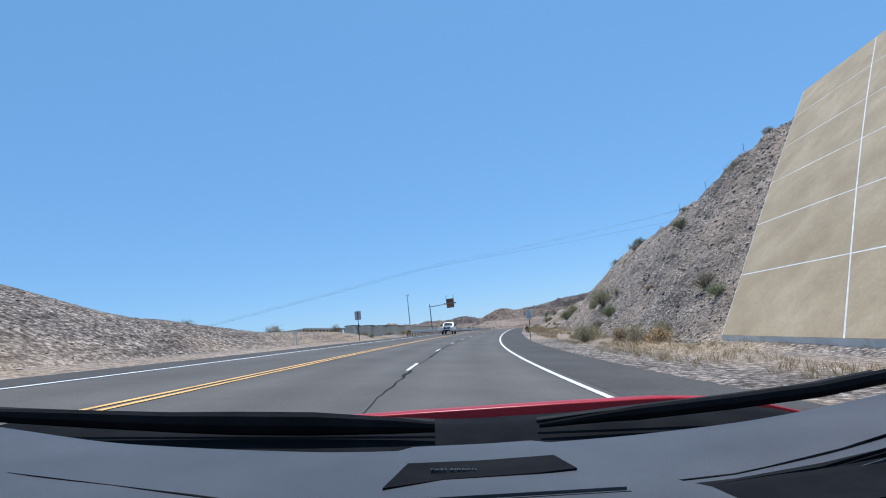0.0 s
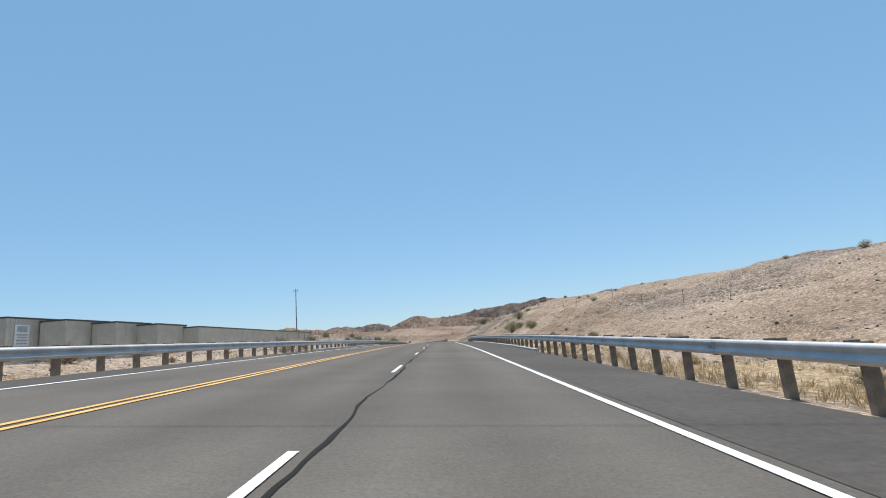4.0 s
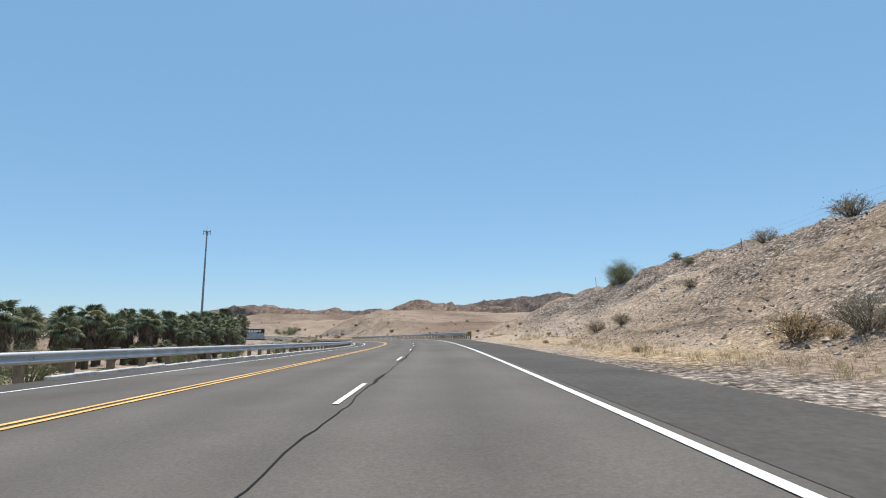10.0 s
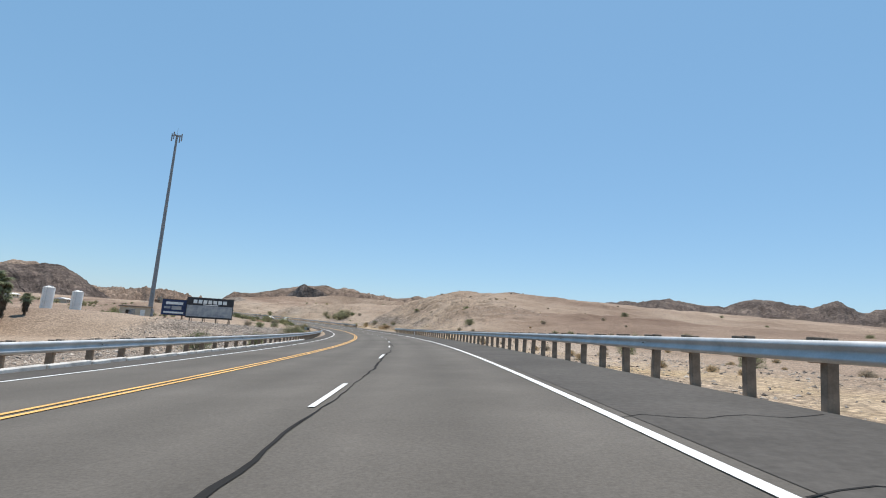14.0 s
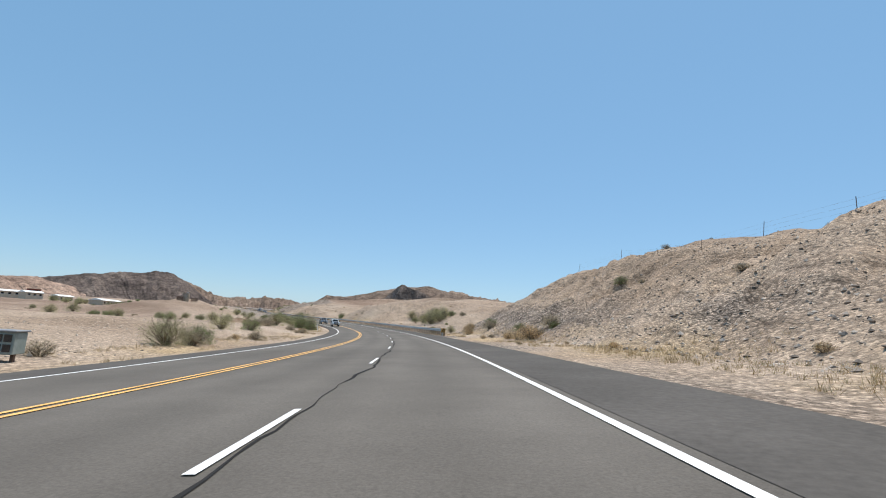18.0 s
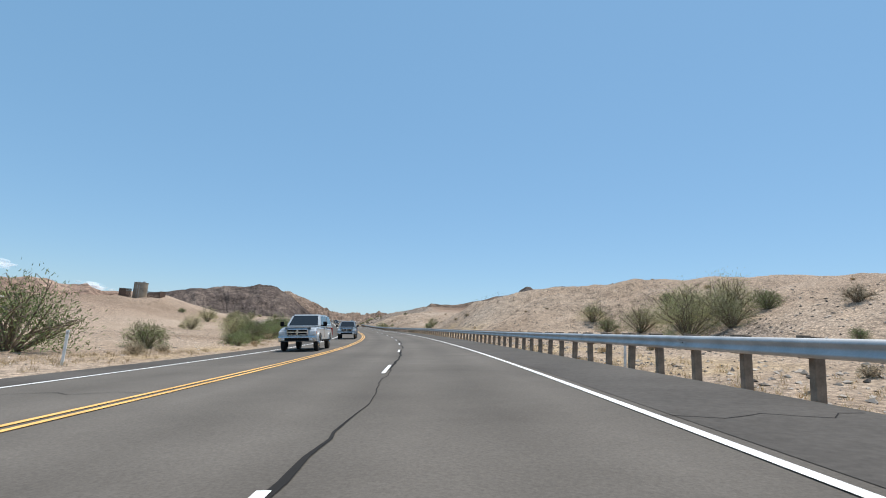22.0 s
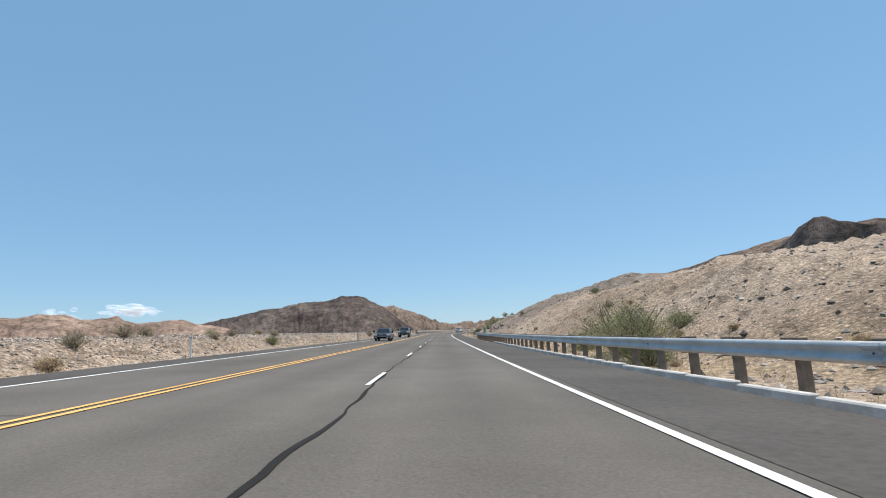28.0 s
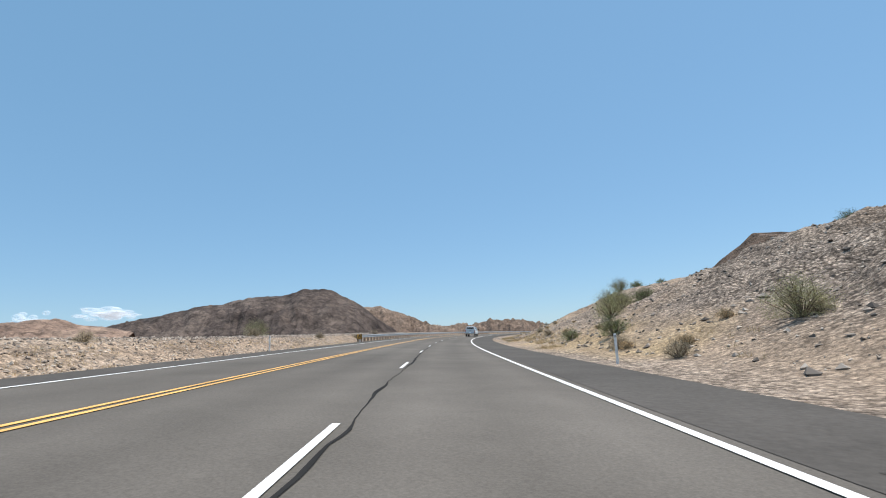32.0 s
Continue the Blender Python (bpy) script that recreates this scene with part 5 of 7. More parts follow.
def water_tank(m, r, h, mat, label, cap):
    root = thing("water_tank", m, label, "tank")
    shell = part("shell", rod(bmesh.new(), (0, 0, -0.6), (0, 0, h), r, r, 28), M[mat], root)
    part("lid", rod(bmesh.new(), (0, 0, h), (0, 0, h + cap), r + 0.03, r * 0.25, 28), M[mat], root)
    for z in (0.3, h * 0.5, h - 0.05):
        part("hoop", rod(bmesh.new(), (0, 0, z), (0, 0, z + 0.07), r + 0.025, r + 0.025, 28), M[mat], shell)
    part("hatch", rod(bmesh.new(), (r * 0.4, 0, h + cap * 0.3), (r * 0.4, 0, h + cap * 0.3 + 0.25), 0.3, 0.3, 12), M["steel"], root)
    for x in (-0.2, 0.2):
        part("ladder_rail", rod(bmesh.new(), (x, -r - 0.14, 0), (x, -r - 0.14, h + 0.3), 0.025, 0.025, 6), M["steel"], root)
    return root


water_tank(stand(505, -61, sink=-0.1), 1.0, 4.6, "tank_white", "tall white cylindrical water tank on bare ground", 0.35)
water_tank(stand(498, -63.5, sink=-0.1), 1.0, 4.6, "tank_white", "tall white cylindrical water tank beside its twin", 0.35)
water_tank(stand(730.4, -51.5), 1.35, 3.3, "tank_tan", "weathered tan steel water tank on a bare mound", 0.08)


def screen_fence(s, d, long, yaw, h):
    root = thing("screen_fence", stand(s, d, yaw), "dark slatted screen fence beside a water tank", "fence", "screen fences")
    part("top_rail", box(bmesh.new(), 0, long, -0.04, 0.04, h, h + 0.08), M["rust"], root)
    n = int(long / 0.16)
    me = bpy.data.meshes.new("slat")
    bm = box(bmesh.new(), -0.065, 0.065, -0.015, 0.015, -0.4, h)
    bm.to_mesh(me)
    bm.free()
    me.materials.append(M["rust"])
    for k in range(n):
        share("slat", me, root, Matrix.Translation((0.08 + k * 0.16, 0, 0)))


screen_fence(727.5, -54.6, 2.4, 0, 1.6)
screen_fence(727.6, -54.6, 2.4, 80, 1.6)
screen_fence(729.0, -49.6, 2.6, 15, 1.5)
screen_fence(729.2, -47.2, 2.4, 80, 1.5)


def pump_house():
    root = thing("pump_house", stand(513, -52, 15), "small sand stucco pump house with a flat brown roof", "building")
    part("wall", box(bmesh.new(), -3, 3, -2, 2, -0.8, 2.6, 0.02), M["stucco"], root)
    part("roof", box(bmesh.new(), -3.3, 3.3, -2.3, 2.3, 2.6, 2.85, 0.03), M["beige_dark"], root)
    d = part("door", box(bmesh.new(), 1.0, 1.9, -2.05, -2.0, -0.1, 2.0, 0.01), M["sign_white"], root, "pale steel door")
    part("handle", box(bmesh.new(), 1.75, 1.82, -2.1, -2.05, 0.9, 1.0), M["steel"], d)
    w = part("window", box(bmesh.new(), -1.8, -0.8, -2.04, -2.0, 1.0, 1.9), M["dark_glass"], root)
    part("frame", box(bmesh.new(), -1.9, -0.7, -2.06, -2.03, 0.9, 1.0), M["sign_white"], w)
    g = thing("chain_fence", stand(505, -50.5, 100), "grey wire mesh fence round a small yard", "fence")
    for k in range(8):
        part("post", rod(bmesh.new(), (k * 1.2 - 4, 0, -0.4), (k * 1.2 - 4, 0, 1.9), 0.04, 0.04, 6), M["pole_grey"], g)
    for z in (0.2, 1.0, 1.85):
        part("rail", rod(bmesh.new(), (-4, 0, z), (4.4, 0, z), 0.02, 0.02, 6), M["pole_grey"], g)
    for k in range(34):
        part("wire", rod(bmesh.new(), (k * 0.25 - 4, 0, 0.1), (k * 0.25 - 4, 0, 1.85), 0.007, 0.007, 4), M["pole_grey"], g)


pump_house()


def house(s, d, yaw, wide, deep, h, label):
    root = thing("house", stand(s, d, yaw), label, "house", "white-roofed houses")
    part("wall", box(bmesh.new(), -wide / 2, wide / 2, -deep / 2, deep / 2, -1.2, h, 0.02), M["stucco"], root)
    bm = bmesh.new()
    e = 0.6
    vs = [(-wide / 2 - e, -deep / 2 - e, h), (wide / 2 + e, -deep / 2 - e, h), (wide / 2 + e, deep / 2 + e, h), (-wide / 2 - e, deep / 2 + e, h), (-wide / 2 - e, 0, h + 1.0), (wide / 2 + e, 0, h + 1.0)]
    v = [bm.verts.new(q) for q in vs]
    for f in ((0, 1, 5, 4), (2, 3, 4, 5), (1, 2, 5), (3, 0, 4), (3, 2, 1, 0)):
        bm.faces.new([v[i] for i in f])
    roof = part("roof", bm, M["roof_white"], root, "white coated low gable roof")
    part("fascia", box(bmesh.new(), -wide / 2 - e, wide / 2 + e, -deep / 2 - e - 0.03, -deep / 2 - e, h - 0.2, h + 0.02), M["beige_dark"], roof)
    for k in range(3):
        x = -wide / 2 + wide * (k + 0.5) / 3
        w = part("window", box(bmesh.new(), x - 0.6, x + 0.6, -deep / 2 - 0.03, -deep / 2, h - 1.6, h - 0.6), M["dark_glass"], root)
        part("sill", box(bmesh.new(), x - 0.7, x + 0.7, -deep / 2 - 0.08, -deep / 2, h - 1.72, h - 1.62), M["sign_white"], w)


for s, d, yaw, wide, deep, h in ((820, -92, 70, 10, 7, 2.6), (846, -91, 60, 8, 7, 2.4), (842, -127, 40, 8, 7, 3.6), (852, -139, 20, 9, 7, 3.9), (880, -121, 50, 9, 7, 2.7)):
    house(s, d, yaw, wide, deep, h, "low sand stucco house with a white coated roof")


def shelter(s, d):
    root = thing("hut", stand(s, d, 30, scale=1.5), "small red-brown timber hut on a far hillside", "hut")
    part("wall", box(bmesh.new(), -3, 3, -1.5, 1.5, -2.5, 2.4), M["red_brown"], root)
    part("roof", box(bmesh.new(), -3.3, 3.3, -1.8, 1.8, 2.4, 2.6, 0.02), M["beige_dark"], root)
    for x in (-1.8, 0, 1.8):
        part("opening", box(bmesh.new(), x - 0.6, x + 0.6, -1.54, -1.5, 0.2, 1.9), M["black"], root)


shelter(1003, -184)


def mailbox():
    """Cluster mailbox with framed pigeonholes on a short stand."""
    root = thing("mailbox", stand(515.3, -13.9, 8), "grey-green metal cluster mailbox with dark compartments", "mailbox")
    M["box_green"] = surface("grey_green_enamel", [(0.35, (0.2, 0.24, 0.22)), (0.65, (0.28, 0.32, 0.3))], 3, 20, 0.5)
    part("body", box(bmesh.new(), -0.7, 0.5, -0.35, 0.35, 0.25, 1.0, 0.03), M["box_green"], root)
    part("roof", box(bmesh.new(), -0.76, 0.56, -0.42, 0.4, 1.0, 1.06, 0.02), M["pole_grey"], root)
    for x in (-0.55, 0.35):
        part("leg", box(bmesh.new(), x - 0.05, x + 0.05, -0.06, 0.06, -0.3, 0.25), M["rust"], root)
    for z in (0.34, 0.67):
        for x in (-0.1, 0.19):
            part("compartment", box(bmesh.new(), x, x + 0.24, -0.37, -0.352, z, z + 0.25, 0.005), M["dark_glass"], root)


mailbox()


# ---- plants ----
def leaf_material(name, lo, hi, through=0.25):
    m, t, b = shader(name, 0.75, spec=0.15)
    g = t.nodes.new("ShaderNodeNewGeometry")
    c = ramp(t, g.outputs["Random Per Island"], [(0.0, lo), (1.0, hi)])
    o = t.nodes.new("ShaderNodeObjectInfo")
    tone = ramp(t, o.outputs["Random"], [(0.0, (0.8, 0.8, 0.8)), (1.0, (1.2, 1.15, 1.1))])
    t.links.new(mix(t, 1.0, c, tone, "MULTIPLY"), b.inputs["Base Color"])
    return m


M["leaf_green"] = leaf_material("palo_verde_leaf", (0.27, 0.28, 0.125), (0.54, 0.52, 0.28))
M["leaf_deep"] = leaf_material("creosote_leaf", (0.13, 0.17, 0.065), (0.31, 0.36, 0.16))
M["leaf_grey"] = leaf_material("grey_brush_leaf", (0.32, 0.27, 0.18), (0.58, 0.5, 0.35))
M["leaf_pale"] = leaf_material("pale_shrub_leaf", (0.42, 0.38, 0.2), (0.78, 0.69, 0.44))
M["leaf_straw"] = leaf_material("dry_brush_leaf", (0.42, 0.31, 0.17), (0.72, 0.56, 0.34))
M["straw"] = leaf_material("dry_grass", (0.36, 0.26, 0.13), (0.66, 0.52, 0.31))
M["palm_leaf"] = leaf_material("fan_palm_leaf", (0.12, 0.14, 0.08), (0.27, 0.29, 0.17))
M["palm_dead"] = leaf_material("dead_palm_leaf", (0.08, 0.064, 0.046), (0.2, 0.155, 0.11))
M["twig"] = surface("desert_twig", [(0.35, (0.13, 0.1, 0.07)), (0.65, (0.24, 0.19, 0.14))], 6, 40, 0.9)
M["rubble"] = leaf_material("slope_rubble", (0.11, 0.095, 0.084), (0.6, 0.53, 0.455))


def slivers(name, base, axis, side, long, wide, material, parent=None):
    """Many thin pointed blades in one mesh: places, ways, widths."""
    n = len(base)
    tip = base + axis * long[:, None]
    mid = base + axis * (long * 0.45)[:, None]
    a, b = mid - side * wide[:, None] / 2, mid + side * wide[:, None] / 2
    verts = np.stack([base, a, tip, b], 1).reshape(-1, 3)
    idx = np.arange(n * 4).reshape(n, 4)
    ob = mesh_ob(name, verts.tolist(), idx.tolist(), material)
    if parent is not None:
        ob.parent = parent
    return ob


def unit(v):
    return v / np.maximum(np.linalg.norm(v, axis=-1, keepdims=True), 1e-6)


def bush(name, seed, wide, high, stems, leaves, leaf, mat, label, flat=0.0):
    """A shrub: forked stems from one root and a loose crown of small leaf sprays, centred at the origin."""
    rng = np.random.RandomState(seed)
    root = thing(name, Matrix.Translation((0, 0, -900)), label, "bush", "desert shrubs")
    bm = bmesh.new()
    tips = []
    for k in range(stems):
        a = rng.uniform(0, 2 * math.pi)
        out = wide * 0.5 * math.sqrt(rng.uniform(0.02, 1))
        end = Vector((math.cos(a) * out, math.sin(a) * out, high * rng.uniform(0.55, 1.0) * math.sqrt(max(0.1, 1 - (out / (wide * 0.56)) ** 2))))
        knee = end * 0.45 + Vector((rng.normal(0, 0.06) * wide, rng.normal(0, 0.06) * wide, high * 0.06))
        r = 0.012 * wide ** 0.6 + 0.004
        rod(bm, (0, 0, -0.15), knee, r * 1.5, r, 5)
        rod(bm, knee, end, r, r * 0.3, 4)
        for j in range(3):
            f = rng.uniform(0.1, 0.9)
            p = knee.lerp(end, f)
            e = p + Vector((rng.normal(0, 0.13) * wide, rng.normal(0, 0.13) * wide, abs(rng.normal(0.1, 0.08)) * high))
            rod(bm, p, e, r * 0.5, r * 0.2, 3)
            tips.append((p, e))
        tips.append((knee, end))
    tagged(part("branchwork", bm, M["twig"], root), kind="stuff")
    n = leaves
    pick = rng.randint(0, len(tips), n)
    f = rng.uniform(0.05, 1.1, n)
    P = np.array([tuple(t[0]) for t in tips])[pick]
    E = np.array([tuple(t[1]) for t in tips])[pick]
    base = P + (E - P) * f[:, None] + rng.normal(0, 0.075 * wide, (n, 3)) * np.array([1, 1, 0.7])
    # the lower and outer half fills a lumpy dome down to the ground
    k = int(n * 0.68)
    way = unit(rng.normal(0, 1, (k, 3)))
    way[:, 2] = np.abs(way[:, 2])
    turn_at = np.arctan2(way[:, 1], way[:, 0])
    lump = 1 + 0.16 * np.sin(3 * turn_at + seed) + 0.1 * np.sin(7 * turn_at + 2 * seed) + 0.1 * np.sin(9 * way[:, 2] + seed)
    base[:k] = way * (rng.uniform(0.25, 1, (k, 1)) ** 0.5) * lump[:, None] * np.array([wide * 0.5, wide * 0.5, high * 0.85])
    base[:, 2] = np.abs(base[:, 2]) + 0.02
    axis = unit(unit(E - P) * 0.5 + unit(base) * 0.5 + rng.normal(0, 0.6, (n, 3)) + np.array([0, 0, 0.3 - flat]))
    side = unit(np.cross(axis, rng.normal(0, 1, (n, 3))))
    slivers("foliage", base, axis, side, leaf * rng.uniform(0.6, 1.5, n), leaf * rng.uniform(0.16, 0.34, n), M[mat], root)["kind"] = "stuff"
    return root


BUSHES = {
    "tree": [bush("palo_verde", 10 + k, 4.6, 3.4, 40, 10000, 0.1, "leaf_green", "spreading green palo verde shrub with many thin stems") for k in range(2)],
    "green": [bush("creosote_bush", 20 + k, 2.6, 1.7, 32, 6000, 0.085, "leaf_deep", "rounded green creosote bush on stony ground") for k in range(3)],
    "grey": [bush("brush", 30 + k, 1.5, 0.95, 30, 2200, 0.075, "leaf_grey", "grey dry desert brush on a stony slope") for k in range(3)],
    "round": [bush("brittle_shrub", 50 + k, 1.9, 1.6, 40, 7000, 0.06, "leaf_pale", "rounded pale straw and green shrub at a slope's foot") for k in range(2)],
    "straw": [bush("dry_shrub", 40 + k, 1.0, 0.6, 26, 1600, 0.07, "leaf_straw", "straw-coloured dry shrub in desert gravel") for k in range(3)],
}
USED = {k: 0 for k in BUSHES}


def plant(kind, s, d, scale=1.0, tall=1.0):
    i = USED[kind]
    USED[kind] += 1
    tpl = BUSHES[kind][i % len(BUSHES[kind])]
    m = stand(s, d, (i * 137.5) % 360, 0.04, 1.0) @ Matrix.Diagonal((scale, scale, scale * tall, 1))
    copy_thing(tpl, m)


# the ones that stand out, one by one: kind, along, right, size
for kind, s, d, k in (("tree", 655, 26, 1.45), ("tree", 655.5, 30.5, 1.35), ("tree", 660, 29, 1.5), ("tree", 652, 28, 1.0), ("tree", 665, 27, 1.1), ("tree", 675, 26, 0.9), ("green", 671, 26, 1.2), ("green", 653, 32.5, 1.2), ("grey", 645, 33, 1.6), ("tree", 809, 10.2, 0.95), ("tree", 813, 10.6, 1.05), ("tree", 816, 12.5, 0.9), ("green", 806, 9.4, 0.9), ("tree", 211, 14.8, 0.85), ("tree", 947, 16, 0.75), ("tree", 951.5, 17, 0.8), ("tree", 943, 14, 0.6), ("green", 820, 10.5, 0.9),
                      ("tree", 75, 17.5, 0.85), ("grey", 64, 14.5, 1.3), ("green", 113.6, 15.6, 1.4), ("tree", 117, 17.5, 0.9), ("tree", 230, 19.5, 0.75), ("green", 329, 22.5, 1.3), ("tree", 331, 23.5, 0.9),
                      ("green", 316, 22.8, 0.45), ("grey", 307, 23.2, 1.2), ("grey", 302, 25, 1.6), ("green", 545, 14.5, 0.5), ("tree", 962, 21, 0.55), ("tree", 955, 19, 0.5), ("green", 932, 10.6, 0.8), ("green", 940, 9.8, 0.6), ("tree", 918, 12.5, 0.5),
                      ("tree", 279, -15.4, 1.15), ("green", 286, -16.7, 1.3), ("tree", 466, -15, 0.7), ("green", 474, -14.6, 1.1), ("green", 450, -17, 1.0), ("green", 437, -20, 1.2), ("green", 407, -24, 1.3), ("green", 415, -27, 1.2),
                      ("green", 662, -15.5, 1.3), ("tree", 666, -18, 0.75), ("tree", 674, -20, 0.85), ("green", 680, -17.5, 1.3), ("green", 655, -14.6, 0.7), ("green", 652, -14, 0.6), ("tree", 714, -27, 0.7), ("green", 712, -22, 0.9),
                      ("tree", 600, -14.2, 0.95), ("tree", 599.5, -15.8, 0.8), ("green", 597, -13.4, 0.9), ("tree", 604, -20.5, 0.95), ("green", 598, -15.5, 1.2), ("green", 605, -14.6, 1.3), ("tree", 612, -16, 0.65), ("tree", 620, -18, 0.6), ("grey", 584, -20, 1.9), ("grey", 581, -21, 1.6), ("green", 632, -17, 1.9), ("green", 640, -15.5, 1.0),
                      ("tree", 528, -14.4, 0.6), ("green", 532, -14.0, 0.8), ("grey", 530, -13.6, 1.2), ("tree", 552, -19, 0.55), ("green", 556, -17, 0.9), ("tree", 640, -34, 0.7), ("tree", 690, -30, 0.7), ("green", 700, -24, 1.0),
                      ("tree", 228, -27, 0.5), ("grey", 232, -15.2, 1.3), ("green", 170, -19, 0.7), ("grey", 176, -17, 1.2), ("grey", 205, -15.5, 1.4), ("grey", 212, -18, 1.0), ("green", 300, -20, 1.4), ("green", 320, -22, 1.2), ("green", 340, -24, 1.2), ("green", 370, -24, 1.0),
                      ("tree", 600, 15, 0.5), ("tree", 596, 18, 0.5), ("green", 604, 12, 0.8), ("tree", 740, 16, 0.8), ("tree", 752, 22, 0.8), ("green", 760, 14, 1.0), ("tree", 768, 20, 0.6), ("green", 730, 13, 1.0),
                      ("round", 45, 10.4, 1.0), ("round", 42.6, 9.4, 0.95), ("round", 48, 11.4, 0.8), ("straw", 40.5, 12, 1.9), ("round", 38.5, 12.6, 0.9), ("round", 36, 13.6, 1.0), ("straw", 50, 9.8, 1.1), ("round", 53, 10.6, 0.65), ("straw", 34, 12.6, 1.9), ("green", 63, 16, 0.9), ("straw", 57, 11.5, 1.3),
                      ("straw", 543, 11.4, 2.5), ("straw", 545.5, 11, 1.6), ("straw", 547.5, 10.6, 1.4), ("grey", 546, 14.5, 1.6), ("green", 552, 13, 0.6), ("straw", 573, 11.5, 2.0), ("straw", 576, 12.6, 1.8), ("straw", 570, 11, 1.5), ("green", 569, 14, 0.7), ("grey", 566, 13, 1.5), ("green", 695.5, -18.2, 1.9), ("green", 692, -17.4, 1.5), ("green", 697, -16.6, 1.3), ("green", 690, -16.5, 1.0), ("green", 649, -13.2, 0.55), ("green", 651, -14.4, 0.6), ("green", 653.5, -13.2, 0.5), ("green", 656, -14.8, 0.6), ("green", 666, -14.6, 1.0), ("green", 669, -16.2, 1.1), ("green", 671, -14.4, 0.9), ("green", 675, -16, 1.1), ("green", 678, -15, 0.9), ("tree", 671, -18.5, 0.8),
                      ("green", 738, -13.6, 0.55), ("green", 798, -13.4, 0.5), ("grey", 719, -14.6, 1.1), ("grey", 716, -15.4, 1.2), ("green", 730, -14, 0.5), ("green", 824, -13.4, 0.5), ("grey", 880, -13.8, 1.1), ("green", 888, -13.6, 0.5), ("tree", 945, -17, 0.5), ("grey", 58, -17, 1.2), ("grey", 46, -19, 1.1), ("green", 34, -20, 0.6),
                      ("green", 58, 24.5, 0.8), ("grey", 55, 30.5, 1.5), ("grey", 38, 18, 1.4), ("green", 34, 17, 0.6), ("grey", 84, 18.4, 1.6), ("green", 83, 17.6, 0.9), ("grey", 92, 27.5, 1.5), ("green", 90, 28, 0.9), ("grey", 104, 26, 1.3),
                      ("grey", 312, 12.8, 1.1), ("grey", 309, 13.6, 1.0), ("straw", 291, 12.4, 1.9), ("grey", 289, 13, 1.3), ("green", 500, -52, 1.0), ("green", 512, -25, 0.9), ("green", 520, -22, 0.9), ("grey", 516, -28, 1.4)):
    plant(kind, s, d, k)

rng = random.Random(77)
# scattered brush along both toes and over the slopes
for k in range(150):
    s = rng.uniform(30, 1000)
    d = rng.uniform(8.5, 13.5)
    if 84 < s < 240 or 338 < s < 505 or 564 < s < 886:
        d = rng.uniform(8.2, 16)
    plant(rng.choice(("straw", "straw", "straw", "grey")), s, d, rng.uniform(0.4, 0.85))
for k in range(130):
    plant(rng.choice(("grey", "straw", "grey", "green")), rng.uniform(40, 1000), rng.uniform(15, 44), rng.uniform(0.4, 0.95))
for k in range(120):
    s = rng.uniform(60, 1000)
    plant(rng.choice(("straw", "grey", "grey")), s, -rng.uniform(12.8, 16.5), rng.uniform(0.5, 1.0))
for k in range(70):
    plant(rng.choice(("green", "grey", "green", "tree")), rng.uniform(560, 900), -rng.uniform(28, 95), rng.uniform(0.5, 0.95))
for k in range(24):
    plant("tree", rng.uniform(770, 900), -rng.uniform(70, 115), rng.uniform(0.6, 1.0))
for k in range(40):
    plant(rng.choice(("green", "tree", "grey")), rng.uniform(400, 900), rng.uniform(50, 120), rng.uniform(0.4, 0.7))
for k in range(60):
    plant(rng.choice(("green", "grey", "straw", "grey")), rng.uniform(360, 520), rng.uniform(9, 60), rng.uniform(0.4, 0.8))
for s, step in ((296, 3.2), (346, 3.4)):
    for k in range(14):
        plant(rng.choice(("green", "green", "grey")), s + k * step, -rng.uniform(13, 24), rng.uniform(0.3, 0.6))


for tpl in [b for kind in BUSHES.values() for b in kind]:
    for c in list(tpl.children):
        bpy.data.objects.remove(c)
    bpy.data.objects.remove(tpl)


# ---- fan palms ----
def frond_mesh():
    """One fan leaf on its stalk: pleated segments round a half disc, drooping at the tips."""
    verts, faces = [], []
    w = 0.02
    verts += [(-w, 0, 0), (w, 0, 0), (w, 0.85, 0.1), (-w, 0.85, 0.1)]
    faces.append((0, 1, 2, 3))
    n = 15
    for k in range(n):
        a = radians(-118 + 236 * k / (n - 1))
        da = radians(236 / (n - 1) * 0.52)
        r = 0.95 * (0.8 + 0.2 * math.cos(a))
        i = len(verts)
        c = (0, 0.85, 0.1)
        for ang, rr, z in ((a - da, r * 0.6, 0.0), (a, r * 0.62, 0.05), (a + da, r * 0.6, 0.0), (a, r, -0.28 - 0.1 * abs(math.sin(a)))):
            verts.append((math.sin(ang) * rr, 0.85 + math.cos(ang) * rr, 0.1 + z))
        verts.append(c)
        faces += [(i + 4, i + 1, i), (i + 4, i + 2, i + 1), (i, i + 1, i + 3), (i + 1, i + 2, i + 3)]
    me = bpy.data.meshes.new("frond")
    me.from_pydata(verts, [], faces)
    me.materials.append(M["palm_leaf"])
    return me


FROND = frond_mesh()
DEAD = FROND.copy()
DEAD.materials.clear()
DEAD.materials.append(M["palm_dead"])


